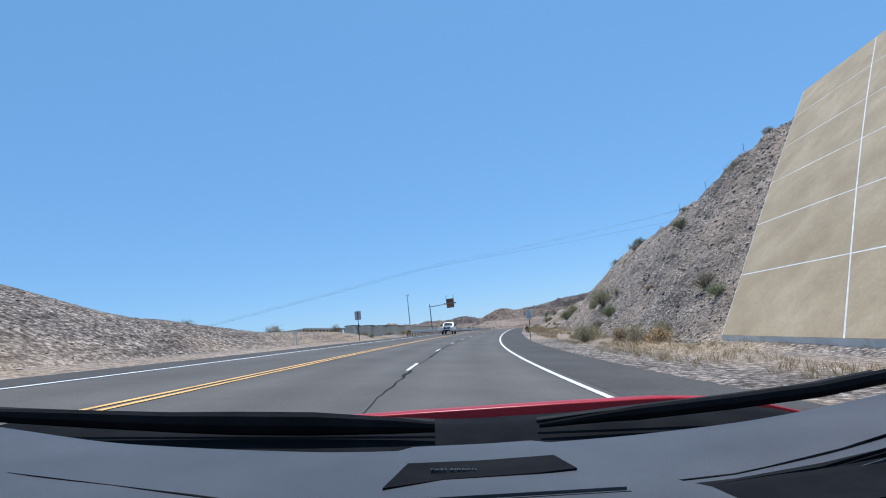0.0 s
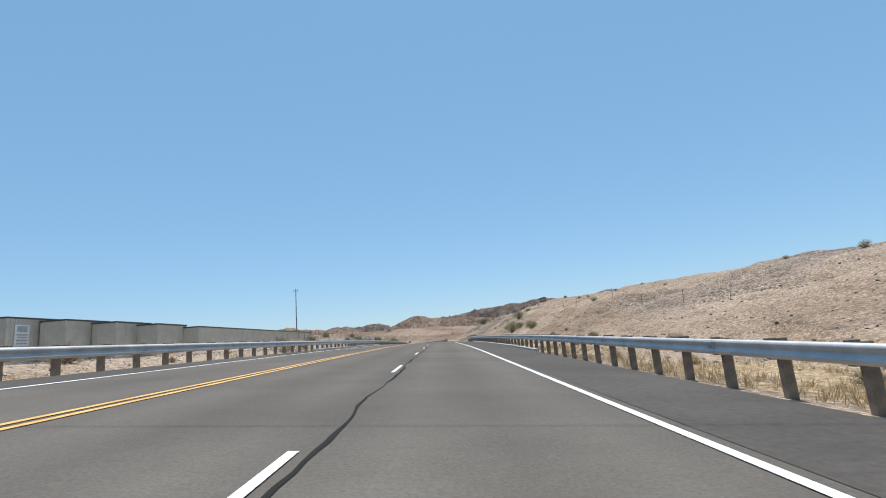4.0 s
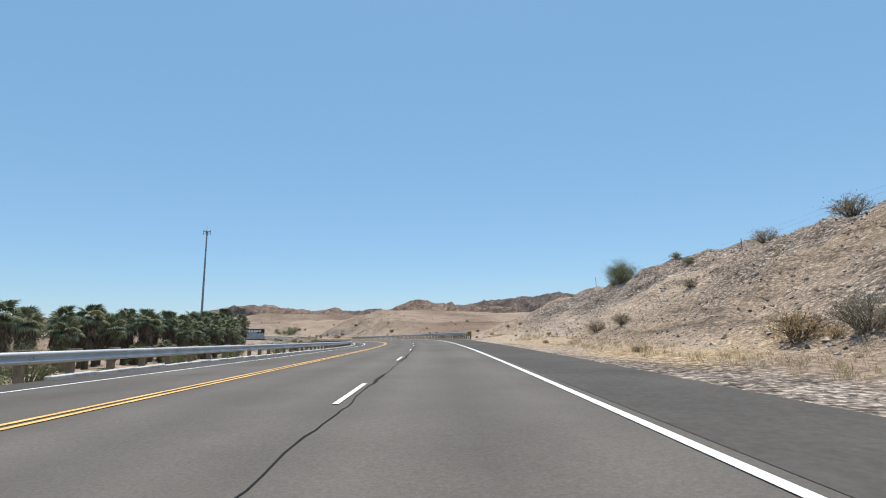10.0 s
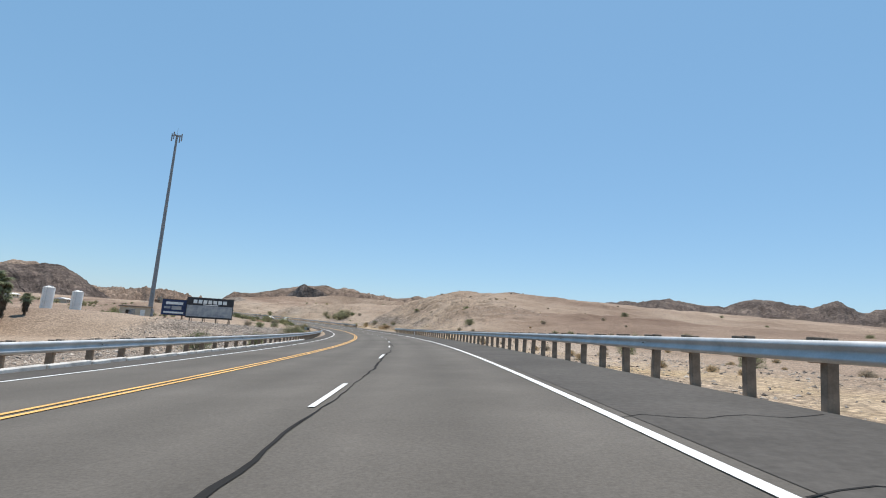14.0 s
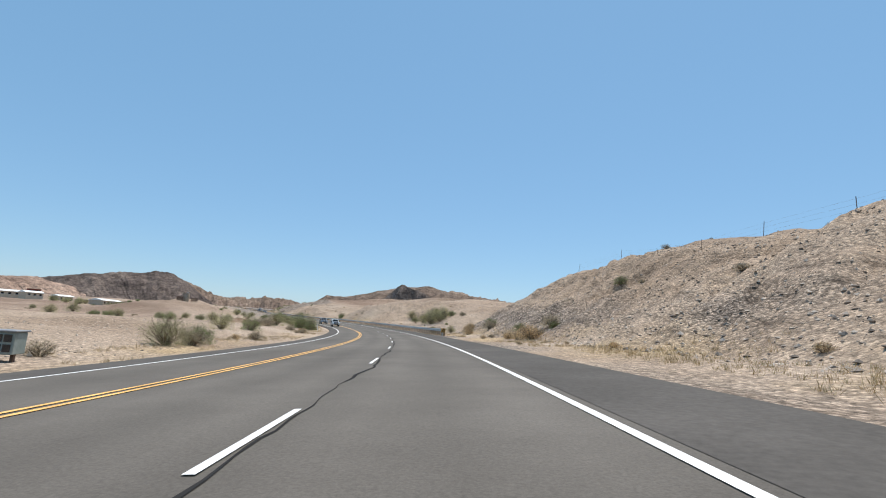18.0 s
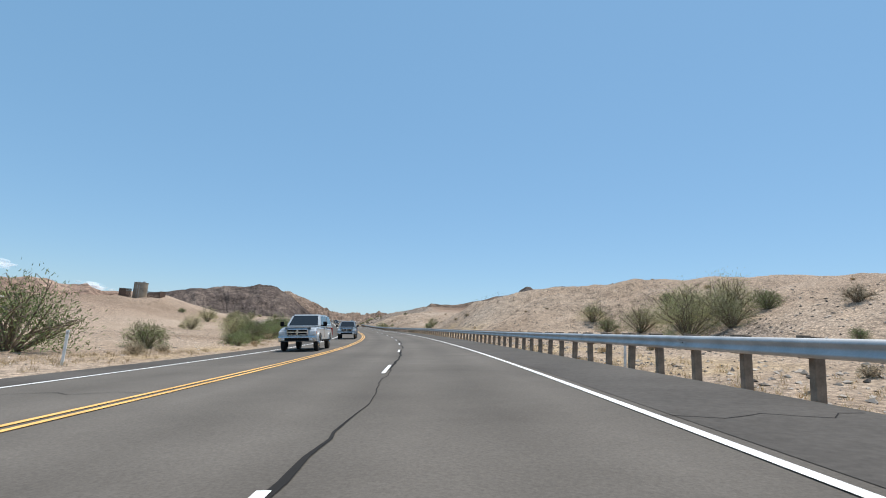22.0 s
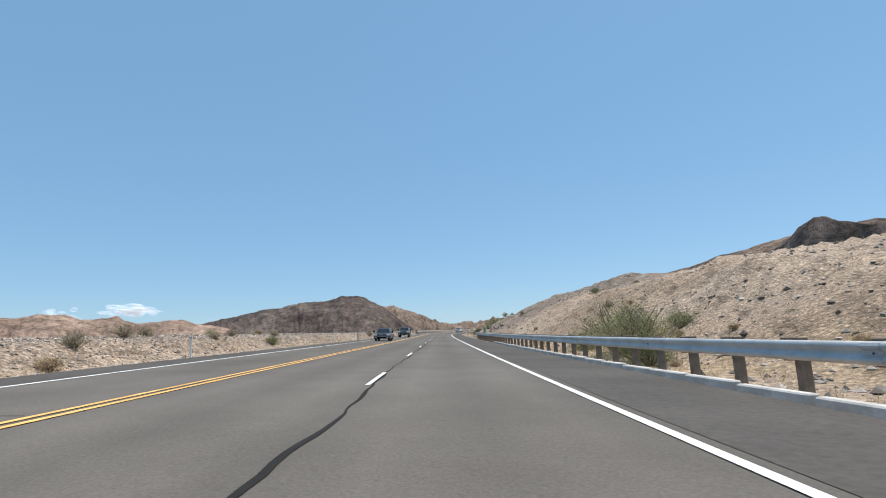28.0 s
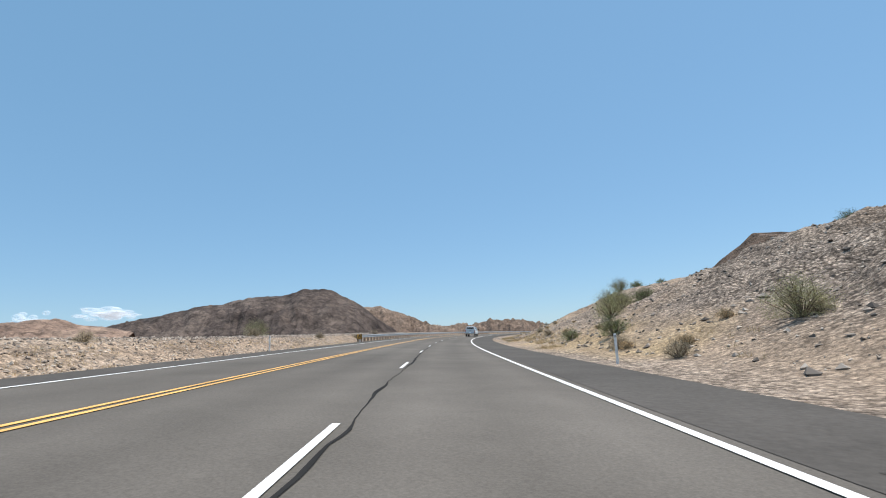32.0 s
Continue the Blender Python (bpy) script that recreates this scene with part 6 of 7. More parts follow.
def palm(seed, high):
    rng = np.random.RandomState(seed)
    root = thing("fan_palm", Matrix.Translation((0, 0, -900)), "desert fan palm with green crown and brown dead-leaf skirt", "palm tree", "palm grove")
    part("trunk", rod(bmesh.new(), (0, 0, -0.5), (0, 0, high), 0.34, 0.24, 10), M["palm_dead"], root)
    n = 900
    z = rng.uniform(0.25, 1.0, n) ** 0.8 * (high + 0.1)
    a = rng.uniform(0, 2 * math.pi, n)
    r = 0.3 + 0.55 * rng.uniform(0, 1, n) * (z / high)
    base = np.stack([np.cos(a) * r, np.sin(a) * r, z], 1)
    axis = unit(np.stack([np.cos(a) * 0.3, np.sin(a) * 0.3, -np.ones(n)], 1) + rng.normal(0, 0.15, (n, 3)))
    side = unit(np.stack([-np.sin(a), np.cos(a), np.zeros(n)], 1))
    slivers("dead_leaf_skirt", base, axis, side, rng.uniform(0.5, 1.1, n), rng.uniform(0.06, 0.2, n), M["palm_dead"], root)
    for k in range(21):
        tilt = 78 - 118 * (k / 20) ** 0.85 + rng.normal(0, 6)
        m = Matrix.Translation((0, 0, high - 0.25 * k / 20)) @ pose(0, 0, 0, 0, 0, k * 137.5 + rng.normal(0, 8)) @ pose(0, 0, 0, tilt, rng.normal(0, 12)) @ Matrix.Scale(rng.uniform(0.85, 1.15), 4)
        share("frond", FROND, root, m)
    for k in range(3):
        m = Matrix.Translation((0, 0, high - 0.5)) @ pose(0, 0, 0, 0, 0, k * 120 + rng.normal(0, 12)) @ pose(0, 0, 0, -62 + rng.normal(0, 6))
        share("dead_frond", DEAD, root, m)
    return root


PALMS = [palm(3, 4.6), palm(5, 5.6), palm(8, 3.2), palm(9, 1.5)]
rng = random.Random(12)
for row in range(4):
    n = (36, 36, 22, 0)[row]
    for k in range(n):
        s = 303 + (457 - 303) * (k + rng.uniform(-0.3, 0.3)) / (n - 1)
        u = max(0.0, (s - 370) / 87)
        front = 33 + 15 * u ** 1.3
        d = -(front + row * 3.6 + rng.uniform(-1.2, 1.2))
        if row == 0:
            pick, scale = rng.choice(((3, 1.0), (2, 0.9), (0, 0.9), (0, 1.0), (1, 0.95))), 1.0
        else:
            pick, scale = rng.choice(((0, 1.0), (1, 1.0), (0, 1.1))), 1.0
        top = 4.0 + 0.9 * min(1.0, max(0.0, (s - 318) / 20)) + 2.3 * min(1.0, max(0.0, (s - 350) / 45)) - 2.5 * max(0.0, (s - 436) / 21)
        i, base_scale = pick
        want = (top - ground_at(s, d)) / 6.3
        sc = base_scale * (max(0.55, want) if i < 2 else max(0.7, 0.9 * want))
        m = stand(s, d, rng.uniform(0, 360), 0.1, sc * rng.uniform(0.94, 1.08))
        copy_thing(PALMS[i], m)
for i, s, d, k in ((1, 446, -45.5, 1.0), (0, 450, -47.5, 1.05)):
    copy_thing(PALMS[i], stand(s, d, s * 50.0, 0.1, k))
for p in PALMS:
    for c in list(p.children):
        bpy.data.objects.remove(c)
    bpy.data.objects.remove(p)


# ---- loose ground cover ----
def places(S_, D_):
    """World places on the ground for arrays of along and right."""
    S, D, H = GROUND
    i = np.clip(np.searchsorted(S, S_) - 1, 0, len(S) - 2)
    j = np.clip(np.searchsorted(D, D_) - 1, 0, len(D) - 2)
    u, v = (S_ - S[i]) / (S[i + 1] - S[i]), (D_ - D[j]) / (D[j + 1] - D[j])
    h = (H[i, j] * (1 - u) + H[i + 1, j] * u) * (1 - v) + (H[i, j + 1] * (1 - u) + H[i + 1, j + 1] * u) * v
    g, r, x, y, z, b, w = LINE
    a = np.interp(S_, g, r)
    return np.stack([np.interp(S_, g, x) + D_ * np.cos(a), np.interp(S_, g, y) + D_ * np.sin(a),
                     np.interp(S_, g, z) + np.clip(D_, -16, 16) * np.interp(S_, g, b) + np.clip(D_, -70, 70) * np.interp(S_, g, w) + lean(S_, D_) + h], 1)


def grass(seed, n, s0, s1, d0, d1, long, label):
    rng = np.random.RandomState(seed)
    s = rng.uniform(s0, s1, n)
    d = d0 + (d1 - d0) * rng.beta(1.3, 1.8, n)
    keep = fbm(s / 7, d / 2.5, 3, seed) > -0.15
    s, d = s[keep], d[keep]
    c = np.repeat(places(s, d), 14, 0)
    n = len(c)
    base = c + rng.normal(0, 0.07, (n, 3)) * np.array([1, 1, 0]) - np.array([0, 0, 0.03])
    axis = unit(rng.normal(0, 0.45, (n, 3)) * np.array([1, 1, 0.2]) + np.array([0, 0, 1.0]))
    side = unit(np.cross(axis, rng.normal(0, 1, (n, 3))))
    ob = slivers("dry_grass", base, axis, side, long * rng.uniform(0.4, 1.3, n), rng.uniform(0.006, 0.016, n), M["straw"])
    return tagged(ob, label, "grass", kind="stuff")


grass(1, 3380, 10, 130, 7.2, 15, 0.30, "straw-coloured dry grass along a slope's foot")
grass(2, 3380, 84, 240, 6.5, 12, 0.32, "straw-coloured dry grass behind the guard rail")
grass(3, 2600, 235, 345, 8.2, 14, 0.24, "straw-coloured dry grass along a slope's foot")
grass(4, 1950, 490, 566, 8.0, 13.5, 0.24, "straw-coloured dry grass along a slope's foot")
grass(5, 3900, 560, 890, 6.8, 13, 0.23, "sparse dry grass behind the guard rail")
grass(6, 2860, 884, 1010, 6.8, 11.5, 0.26, "straw-coloured dry grass beside the shoulder")
grass(7, 3380, 505, 760, -14.8, -10.8, 0.23, "straw-coloured dry grass beside the far shoulder")
grass(8, 2860, 740, 1010, -14.5, -10.8, 0.19, "sparse dry grass beside the far shoulder")
grass(9, 2340, 60, 500, -14, -11.2, 0.24, "dry grass below the far guard rail")


def rubble(seed, n, s0, s1, d0, d1, small, big, label, power=4.2):
    """Broken stones lying on a slope, each a lumpy block."""
    rng = np.random.RandomState(seed)
    block = np.array([(1, 0, 0), (0, 1, 0), (-1, 0, 0), (0, -1, 0), (0.15, 0.1, 1), (0, 0, -1)], float)
    tri = np.array([(0, 1, 4), (1, 2, 4), (2, 3, 4), (3, 0, 4), (1, 0, 5), (2, 1, 5), (3, 2, 5), (0, 3, 5)])
    s, d = rng.uniform(s0, s1, n), rng.uniform(d0, d1, n)
    size = small + (big - small) * rng.uniform(0, 1, n) ** power
    c = places(s, d)
    a = rng.uniform(0, 2 * math.pi, n)
    V = (block[None] + rng.normal(0, 0.22, (n, 6, 3))) * rng.uniform(0.65, 1.25, (n, 6, 1)) * np.stack([rng.uniform(0.7, 1.2, n), rng.uniform(0.6, 1.0, n), rng.uniform(0.4, 0.75, n)], 1)[:, None, :]
    X = V[..., 0] * np.cos(a)[:, None] - V[..., 1] * np.sin(a)[:, None]
    Y = V[..., 0] * np.sin(a)[:, None] + V[..., 1] * np.cos(a)[:, None]
    V = np.stack([X, Y, V[..., 2]], -1) * size[:, None, None] + c[:, None, :] + np.array([0, 0, 0.12]) * size[:, None, None]
    F = (tri[None] + (np.arange(n) * 6)[:, None, None]).reshape(-1, 3)
    ob = mesh_ob("rubble", V.reshape(-1, 3).tolist(), F.tolist(), M["rubble"])
    return tagged(ob, label, "stones", kind="stuff")


rubble(1, 26909, 28, 125, 12.5, 34, 0.038, 0.21, "loose grey and tan rubble on a steep cut slope")
rubble(2, 11385, 120, 250, 11, 40, 0.030, 0.16, "scattered tan stones on a stony slope")
rubble(3, 21735, 245, 360, 11.5, 32, 0.030, 0.16, "grey broken stones on a road cutting")
rubble(4, 10350, 360, 500, 7, 30, 0.030, 0.12, "scattered stones behind the guard rail")
rubble(5, 21735, 490, 590, 10.5, 40, 0.030, 0.18, "grey broken stones on a road cutting")
rubble(6, 21735, 590, 800, 8, 40, 0.038, 0.20, "scattered tan stones on stony ground")
rubble(7, 21735, 795, 1000, 8.5, 42, 0.038, 0.23, "broken tan and grey stones on a road cutting")
rubble(8, 50000, 735, 1010, -19, -12.3, 0.04, 0.125, "dense pale broken stones on a low berm", 3.5)
rubble(9, 13454, 10, 160, -24, -12.5, 0.030, 0.10, "pale gravel stones on a low bank")
rubble(10, 18630, 155, 290, -24, -12.5, 0.030, 0.13, "pale stones on a roadside embankment")
rubble(11, 13454, 400, 520, -34, -14, 0.038, 0.18, "grey riprap stones on a bank")
rubble(12, 11385, 520, 720, -32, -13, 0.022, 0.10, "scattered pebbles on bare sandy ground")


def debris():
    """A heap of cut dry branches."""
    rng = random.Random(5)
    root = thing("brush_pile", stand(600, -26), "heap of cut pale dry branches on bare ground", "brush pile")
    bm = bmesh.new()
    for k in range(150):
        a, r = rng.uniform(0, 6.28), 2.2 * rng.random() ** 0.7
        p = Vector((r * math.cos(a) * 1.5, r * math.sin(a), rng.uniform(0, 1.2) * (1 - r / 2.6)))
        b = rng.uniform(0, 6.28)
        rod(bm, p, p + Vector((math.cos(b) * 0.9, math.sin(b) * 0.9, rng.uniform(-0.2, 0.35))), 0.05, 0.02, 4)
    M["cut_branch"] = surface("pale_cut_branch", [(0.35, (0.3, 0.2, 0.13)), (0.65, (0.5, 0.36, 0.25))], 3, 20, 0.9)
    tagged(part("branchwork", bm, M["cut_branch"], root), kind="stuff")


debris()


def broken_rock(s, d, wide, deep, high, seed, label):
    """Blocky bare rock standing out of a slope: overlapping split blocks, each its own mesh."""
    rng = random.Random(seed)
    root = thing("rock_outcrop", stand(s, d), label, "rock")
    for k in range(64):
        u, v = rng.uniform(-1, 1), rng.uniform(-1, 1)
        r = rng.uniform(0.16, 0.5)
        x, y = v * deep / 2, u * wide / 2
        z = (high * (1 - 0.6 * u * u) * rng.uniform(-0.1, 0.42) + 0.1) * (0.45 + 0.3 * (v + 1)) + 0.36 * x - 0.3
        bm = bmesh.new()
        bmesh.ops.create_icosphere(bm, subdivisions=2, radius=1.0)
        cuts = [(Vector((rng.gauss(0, 1), rng.gauss(0, 1), rng.gauss(0, 1))).normalized(), rng.uniform(0.3, 0.62)) for _ in range(9)]
        for p in bm.verts:
            for n, h in cuts:
                over = p.co.dot(n) - h
                if over > 0:
                    p.co -= n * over
            p.co = Vector((p.co.x * r * 1.3, p.co.y * r * 1.7, p.co.z * r * 1.2))
        b = part("block", bm, M["dark_rock_near"], root)
        b.matrix_basis = pose(x, y, z, rng.uniform(-30, 30), rng.uniform(-35, 35), rng.uniform(0, 180))


M["dark_rock_near"] = surface("split_dark_rock", [(0.3, (0.15, 0.115, 0.095)), (0.5, (0.28, 0.222, 0.183)), (0.72, (0.44, 0.36, 0.298))], 1.6, 12, 0.9, relief=0.6, distance=0.05, fine_amount=0.6)
broken_rock(897.5, 12.6, 5.6, 2.6, 1.5, 3, "dark split rock outcrop at the foot of a cutting")


# ---- wire fences on the crests ----
def wire_fence(s0, s1, step, path, high, label, seed):
    rng = random.Random(seed)
    root = thing("wire_fence", stand(s0, path(s0)), label, "fence", "wire fences")
    inv = root.matrix_basis.inverted()
    bm = box(bmesh.new(), -0.02, 0.02, -0.02, 0.02, -0.3, high, 0.004)
    me = bpy.data.meshes.new("post")
    bm.to_mesh(me)
    bm.free()
    me.materials.append(M["rust"])
    s, ends = s0, []
    while s <= s1:
        d = path(s)
        m = stand(s, d) @ pose(0, 0, 0, rng.uniform(-7, 7), rng.uniform(-9, 9), 0)
        share("post", me, root, inv @ m)
        ends.append(inv @ m)
        s += step * rng.uniform(0.85, 1.15)
    for h in (0.45, 0.8, 1.15):
        bm = bmesh.new()
        for a, b in zip(ends, ends[1:]):
            rod(bm, a @ Vector((0, 0, h * high / 1.3)), b @ Vector((0, 0, h * high / 1.3)), 0.0035, 0.0035, 3)
        tagged(part("wire", bm, M["rust"], root), kind="stuff")


wire_fence(58, 122, 8.5, lambda s: float(np.interp(s, [58, 88, 104, 122], [33, 29.2, 28, 22])), 1.6, "leaning steel fence posts with wire on a crest", 1)
wire_fence(150, 345, 8.5, lambda s: float(np.interp(s, [150, 190, 245, 275, 322, 345], [24, 23, 24, 26, 25, 22])), 1.3, "leaning steel fence posts with wire on a crest", 2)
wire_fence(486, 580, 8.5, lambda s: float(np.interp(s, [486, 501, 536, 562, 580], [22, 25, 29.5, 31.5, 28])), 1.4, "leaning steel fence posts with wire on a crest", 3)
wire_fence(694, 730, 8.5, lambda s: float(np.interp(s, [690, 728], [21, 20.4])), 1.2, "leaning steel fence posts with wire on a crest", 4)
wire_fence(165, 212, 4, lambda s: -19.5, 1.3, "old steel fence posts with wire on an embankment", 5)


# ---- vehicles ----
def car_paint(name, colour, metal=0.0):
    m, t, b = shader(name, 0.3, metal, 0.5)
    b.inputs["Coat Weight"].default_value, b.inputs["Coat Roughness"].default_value = 0.6, 0.08
    dust = ramp(t, noise_tex(t, 2.5, 5, 0.6), [(0.35, colour), (0.75, tuple(0.94 * c + 0.06 * d for c, d in zip(colour, (0.4, 0.33, 0.26))))])
    t.links.new(dust, b.inputs["Base Color"])
    return m


M["car_white"] = car_paint("white_car_paint", (0.74, 0.74, 0.73))
M["car_silver"] = car_paint("silver_car_paint", (0.42, 0.45, 0.47), 0.3)
M["car_grey"] = car_paint("grey_car_paint", (0.16, 0.19, 0.22), 0.3)
M["car_dark"] = car_paint("dark_car_paint", (0.025, 0.027, 0.032))
M["car_red"] = paint("red_car_paint", (0.4, 0.012, 0.014), 0.35, spec=0.25)
M["tyre"] = paint("tyre_rubber", (0.02, 0.02, 0.02), 0.85)
M["chrome"] = paint("chrome", (0.6, 0.62, 0.64), 0.18, 1.0)
M["lamp_clear"] = paint("lamp_lens", (0.7, 0.72, 0.74), 0.1, spec=0.6)
M["lamp_amber"] = paint("signal_lens", (0.7, 0.2, 0.05), 0.15, spec=0.6)
M["lamp_red"] = paint("tail_lamp_lens", (0.35, 0.012, 0.012), 0.15, spec=0.6)
M["trim_black"] = surface("black_moulded_plastic", [(0.35, (0.009, 0.009, 0.01)), (0.65, (0.016, 0.016, 0.017))], 8, 120, 0.9, spec=0.03, relief=0.2, distance=0.002)
M["dash_black"] = surface("grained_dashboard_vinyl", [(0.35, (0.05, 0.052, 0.058)), (0.65, (0.072, 0.074, 0.08))], 5, 350, 0.55, relief=0.5, distance=0.002)


def side_body(profile, half, arches, radius, tumble=0.1, z_mid=0.75):
    """A body pulled from its side outline, with round wheel openings cut into the lower edge."""
    low = min(z for _, z in profile)
    pts = list(profile)
    for y in sorted(arches):
        n = 10
        pts += [(y - radius * math.cos(math.pi * k / n), low + 0.02 + radius * 0.98 * math.sin(math.pi * k / n)) for k in range(n + 1)]
    bm = bmesh.new()
    rows = []
    for u in (-1, -0.985, -0.95, -0.88, -0.7, -0.4, 0, 0.4, 0.7, 0.88, 0.95, 0.985, 1):
        rows.append([])
        drop = 0.1 * abs(u) ** 22 + 0.025 * u * u
        for y, z in pts:
            f = 1 - tumble * max(0.0, z - z_mid) - 0.05 * max(0.0, 0.6 - z)
            bow = 1 - (0.022 * u * u + 0.018 * abs(u) ** 14 if abs(y) > 2 else 0)
            rows[-1].append(bm.verts.new((u * half * f, y * bow, z - (drop if z > z_mid else 0))))
    n = len(pts)
    for a, b in zip(rows, rows[1:]):
        for i in range(n):
            j = (i + 1) % n
            bm.faces.new((a[i], a[j], b[j], b[i]))
    bm.faces.new(rows[0][::-1])
    bm.faces.new(rows[-1])
    bmesh.ops.recalc_face_normals(bm, faces=bm.faces[:])
    return bm


def frustum(bm, low, top):
    """A six-sided cabin block from four low corners to four top corners."""
    v = [bm.verts.new(p) for p in (*low, *top)]
    for f in ((3, 2, 1, 0), (4, 5, 6, 7), (0, 1, 5, 4), (1, 2, 6, 5), (2, 3, 7, 6), (3, 0, 4, 7)):
        bm.faces.new([v[i] for i in f])
    bmesh.ops.bevel(bm, geom=bm.edges[:], offset=0.085, segments=3, affect="EDGES")
    return bm


def pane(quad, u0, u1, v0, v1, out=0.014):
    """A thin pane on a four-cornered face: from u0 to u1 across and v0 to v1 up."""
    a, b, c, d = (Vector(q) for q in quad)
    at = lambda u, v: (a.lerp(b, u)).lerp(d.lerp(c, u), v)
    n = (b - a).cross(d - a).normalized()
    ring = [at(u0, v0), at(u1, v0), at(u1, v1), at(u0, v1)]
    bm = bmesh.new()
    lo = [bm.verts.new(p - n * 0.01) for p in ring]
    hi = [bm.verts.new(p + n * out) for p in ring]
    bm.faces.new(hi)
    for i in range(4):
        bm.faces.new((lo[i], lo[(i + 1) % 4], hi[(i + 1) % 4], hi[i]))
    return bm


def wheel(root, x, y, r, w):
    s = 1 if x > 0 else -1
    bm = bmesh.new()
    rings = [[bm.verts.new((x + u * w / 2, y + q * r * math.cos(k * math.pi / 14), r + q * r * math.sin(k * math.pi / 14))) for k in range(28)]
             for u, q in ((-1, 0.6), (-1, 0.8), (-0.92, 0.93), (-0.7, 1), (0.7, 1), (0.92, 0.93), (1, 0.8), (1, 0.6))]
    for a, b in zip(rings, rings[1:]):
        for k in range(28):
            bm.faces.new((a[k], a[(k + 1) % 28], b[(k + 1) % 28], b[k]))
    bm.faces.new(rings[0])
    bm.faces.new(rings[-1][::-1])
    bmesh.ops.recalc_face_normals(bm, faces=bm.faces[:])
    tyre = part("wheel", bm, M["tyre"], root, "black rubber tyre")
    part("rim", rod(bmesh.new(), (x + s * (w / 2 - 0.03), y, r), (x + s * (w / 2 + 0.012), y, r), r * 0.64, r * 0.56, 18), M["chrome"], tyre)
    for k in range(6):
        c, q = math.cos(k * math.pi / 3), math.sin(k * math.pi / 3)
        part("spoke_slot", rod(bmesh.new(), (x + s * w / 2, y + r * 0.38 * c, r + r * 0.38 * q), (x + s * (w / 2 + 0.016), y + r * 0.38 * c, r + r * 0.38 * q), r * 0.1, r * 0.1, 8), M["trim_black"], tyre)
    part("hub", rod(bmesh.new(), (x + s * w / 2, y, r), (x + s * (w / 2 + 0.035), y, r), r * 0.2, r * 0.14, 10), M["chrome"], tyre)


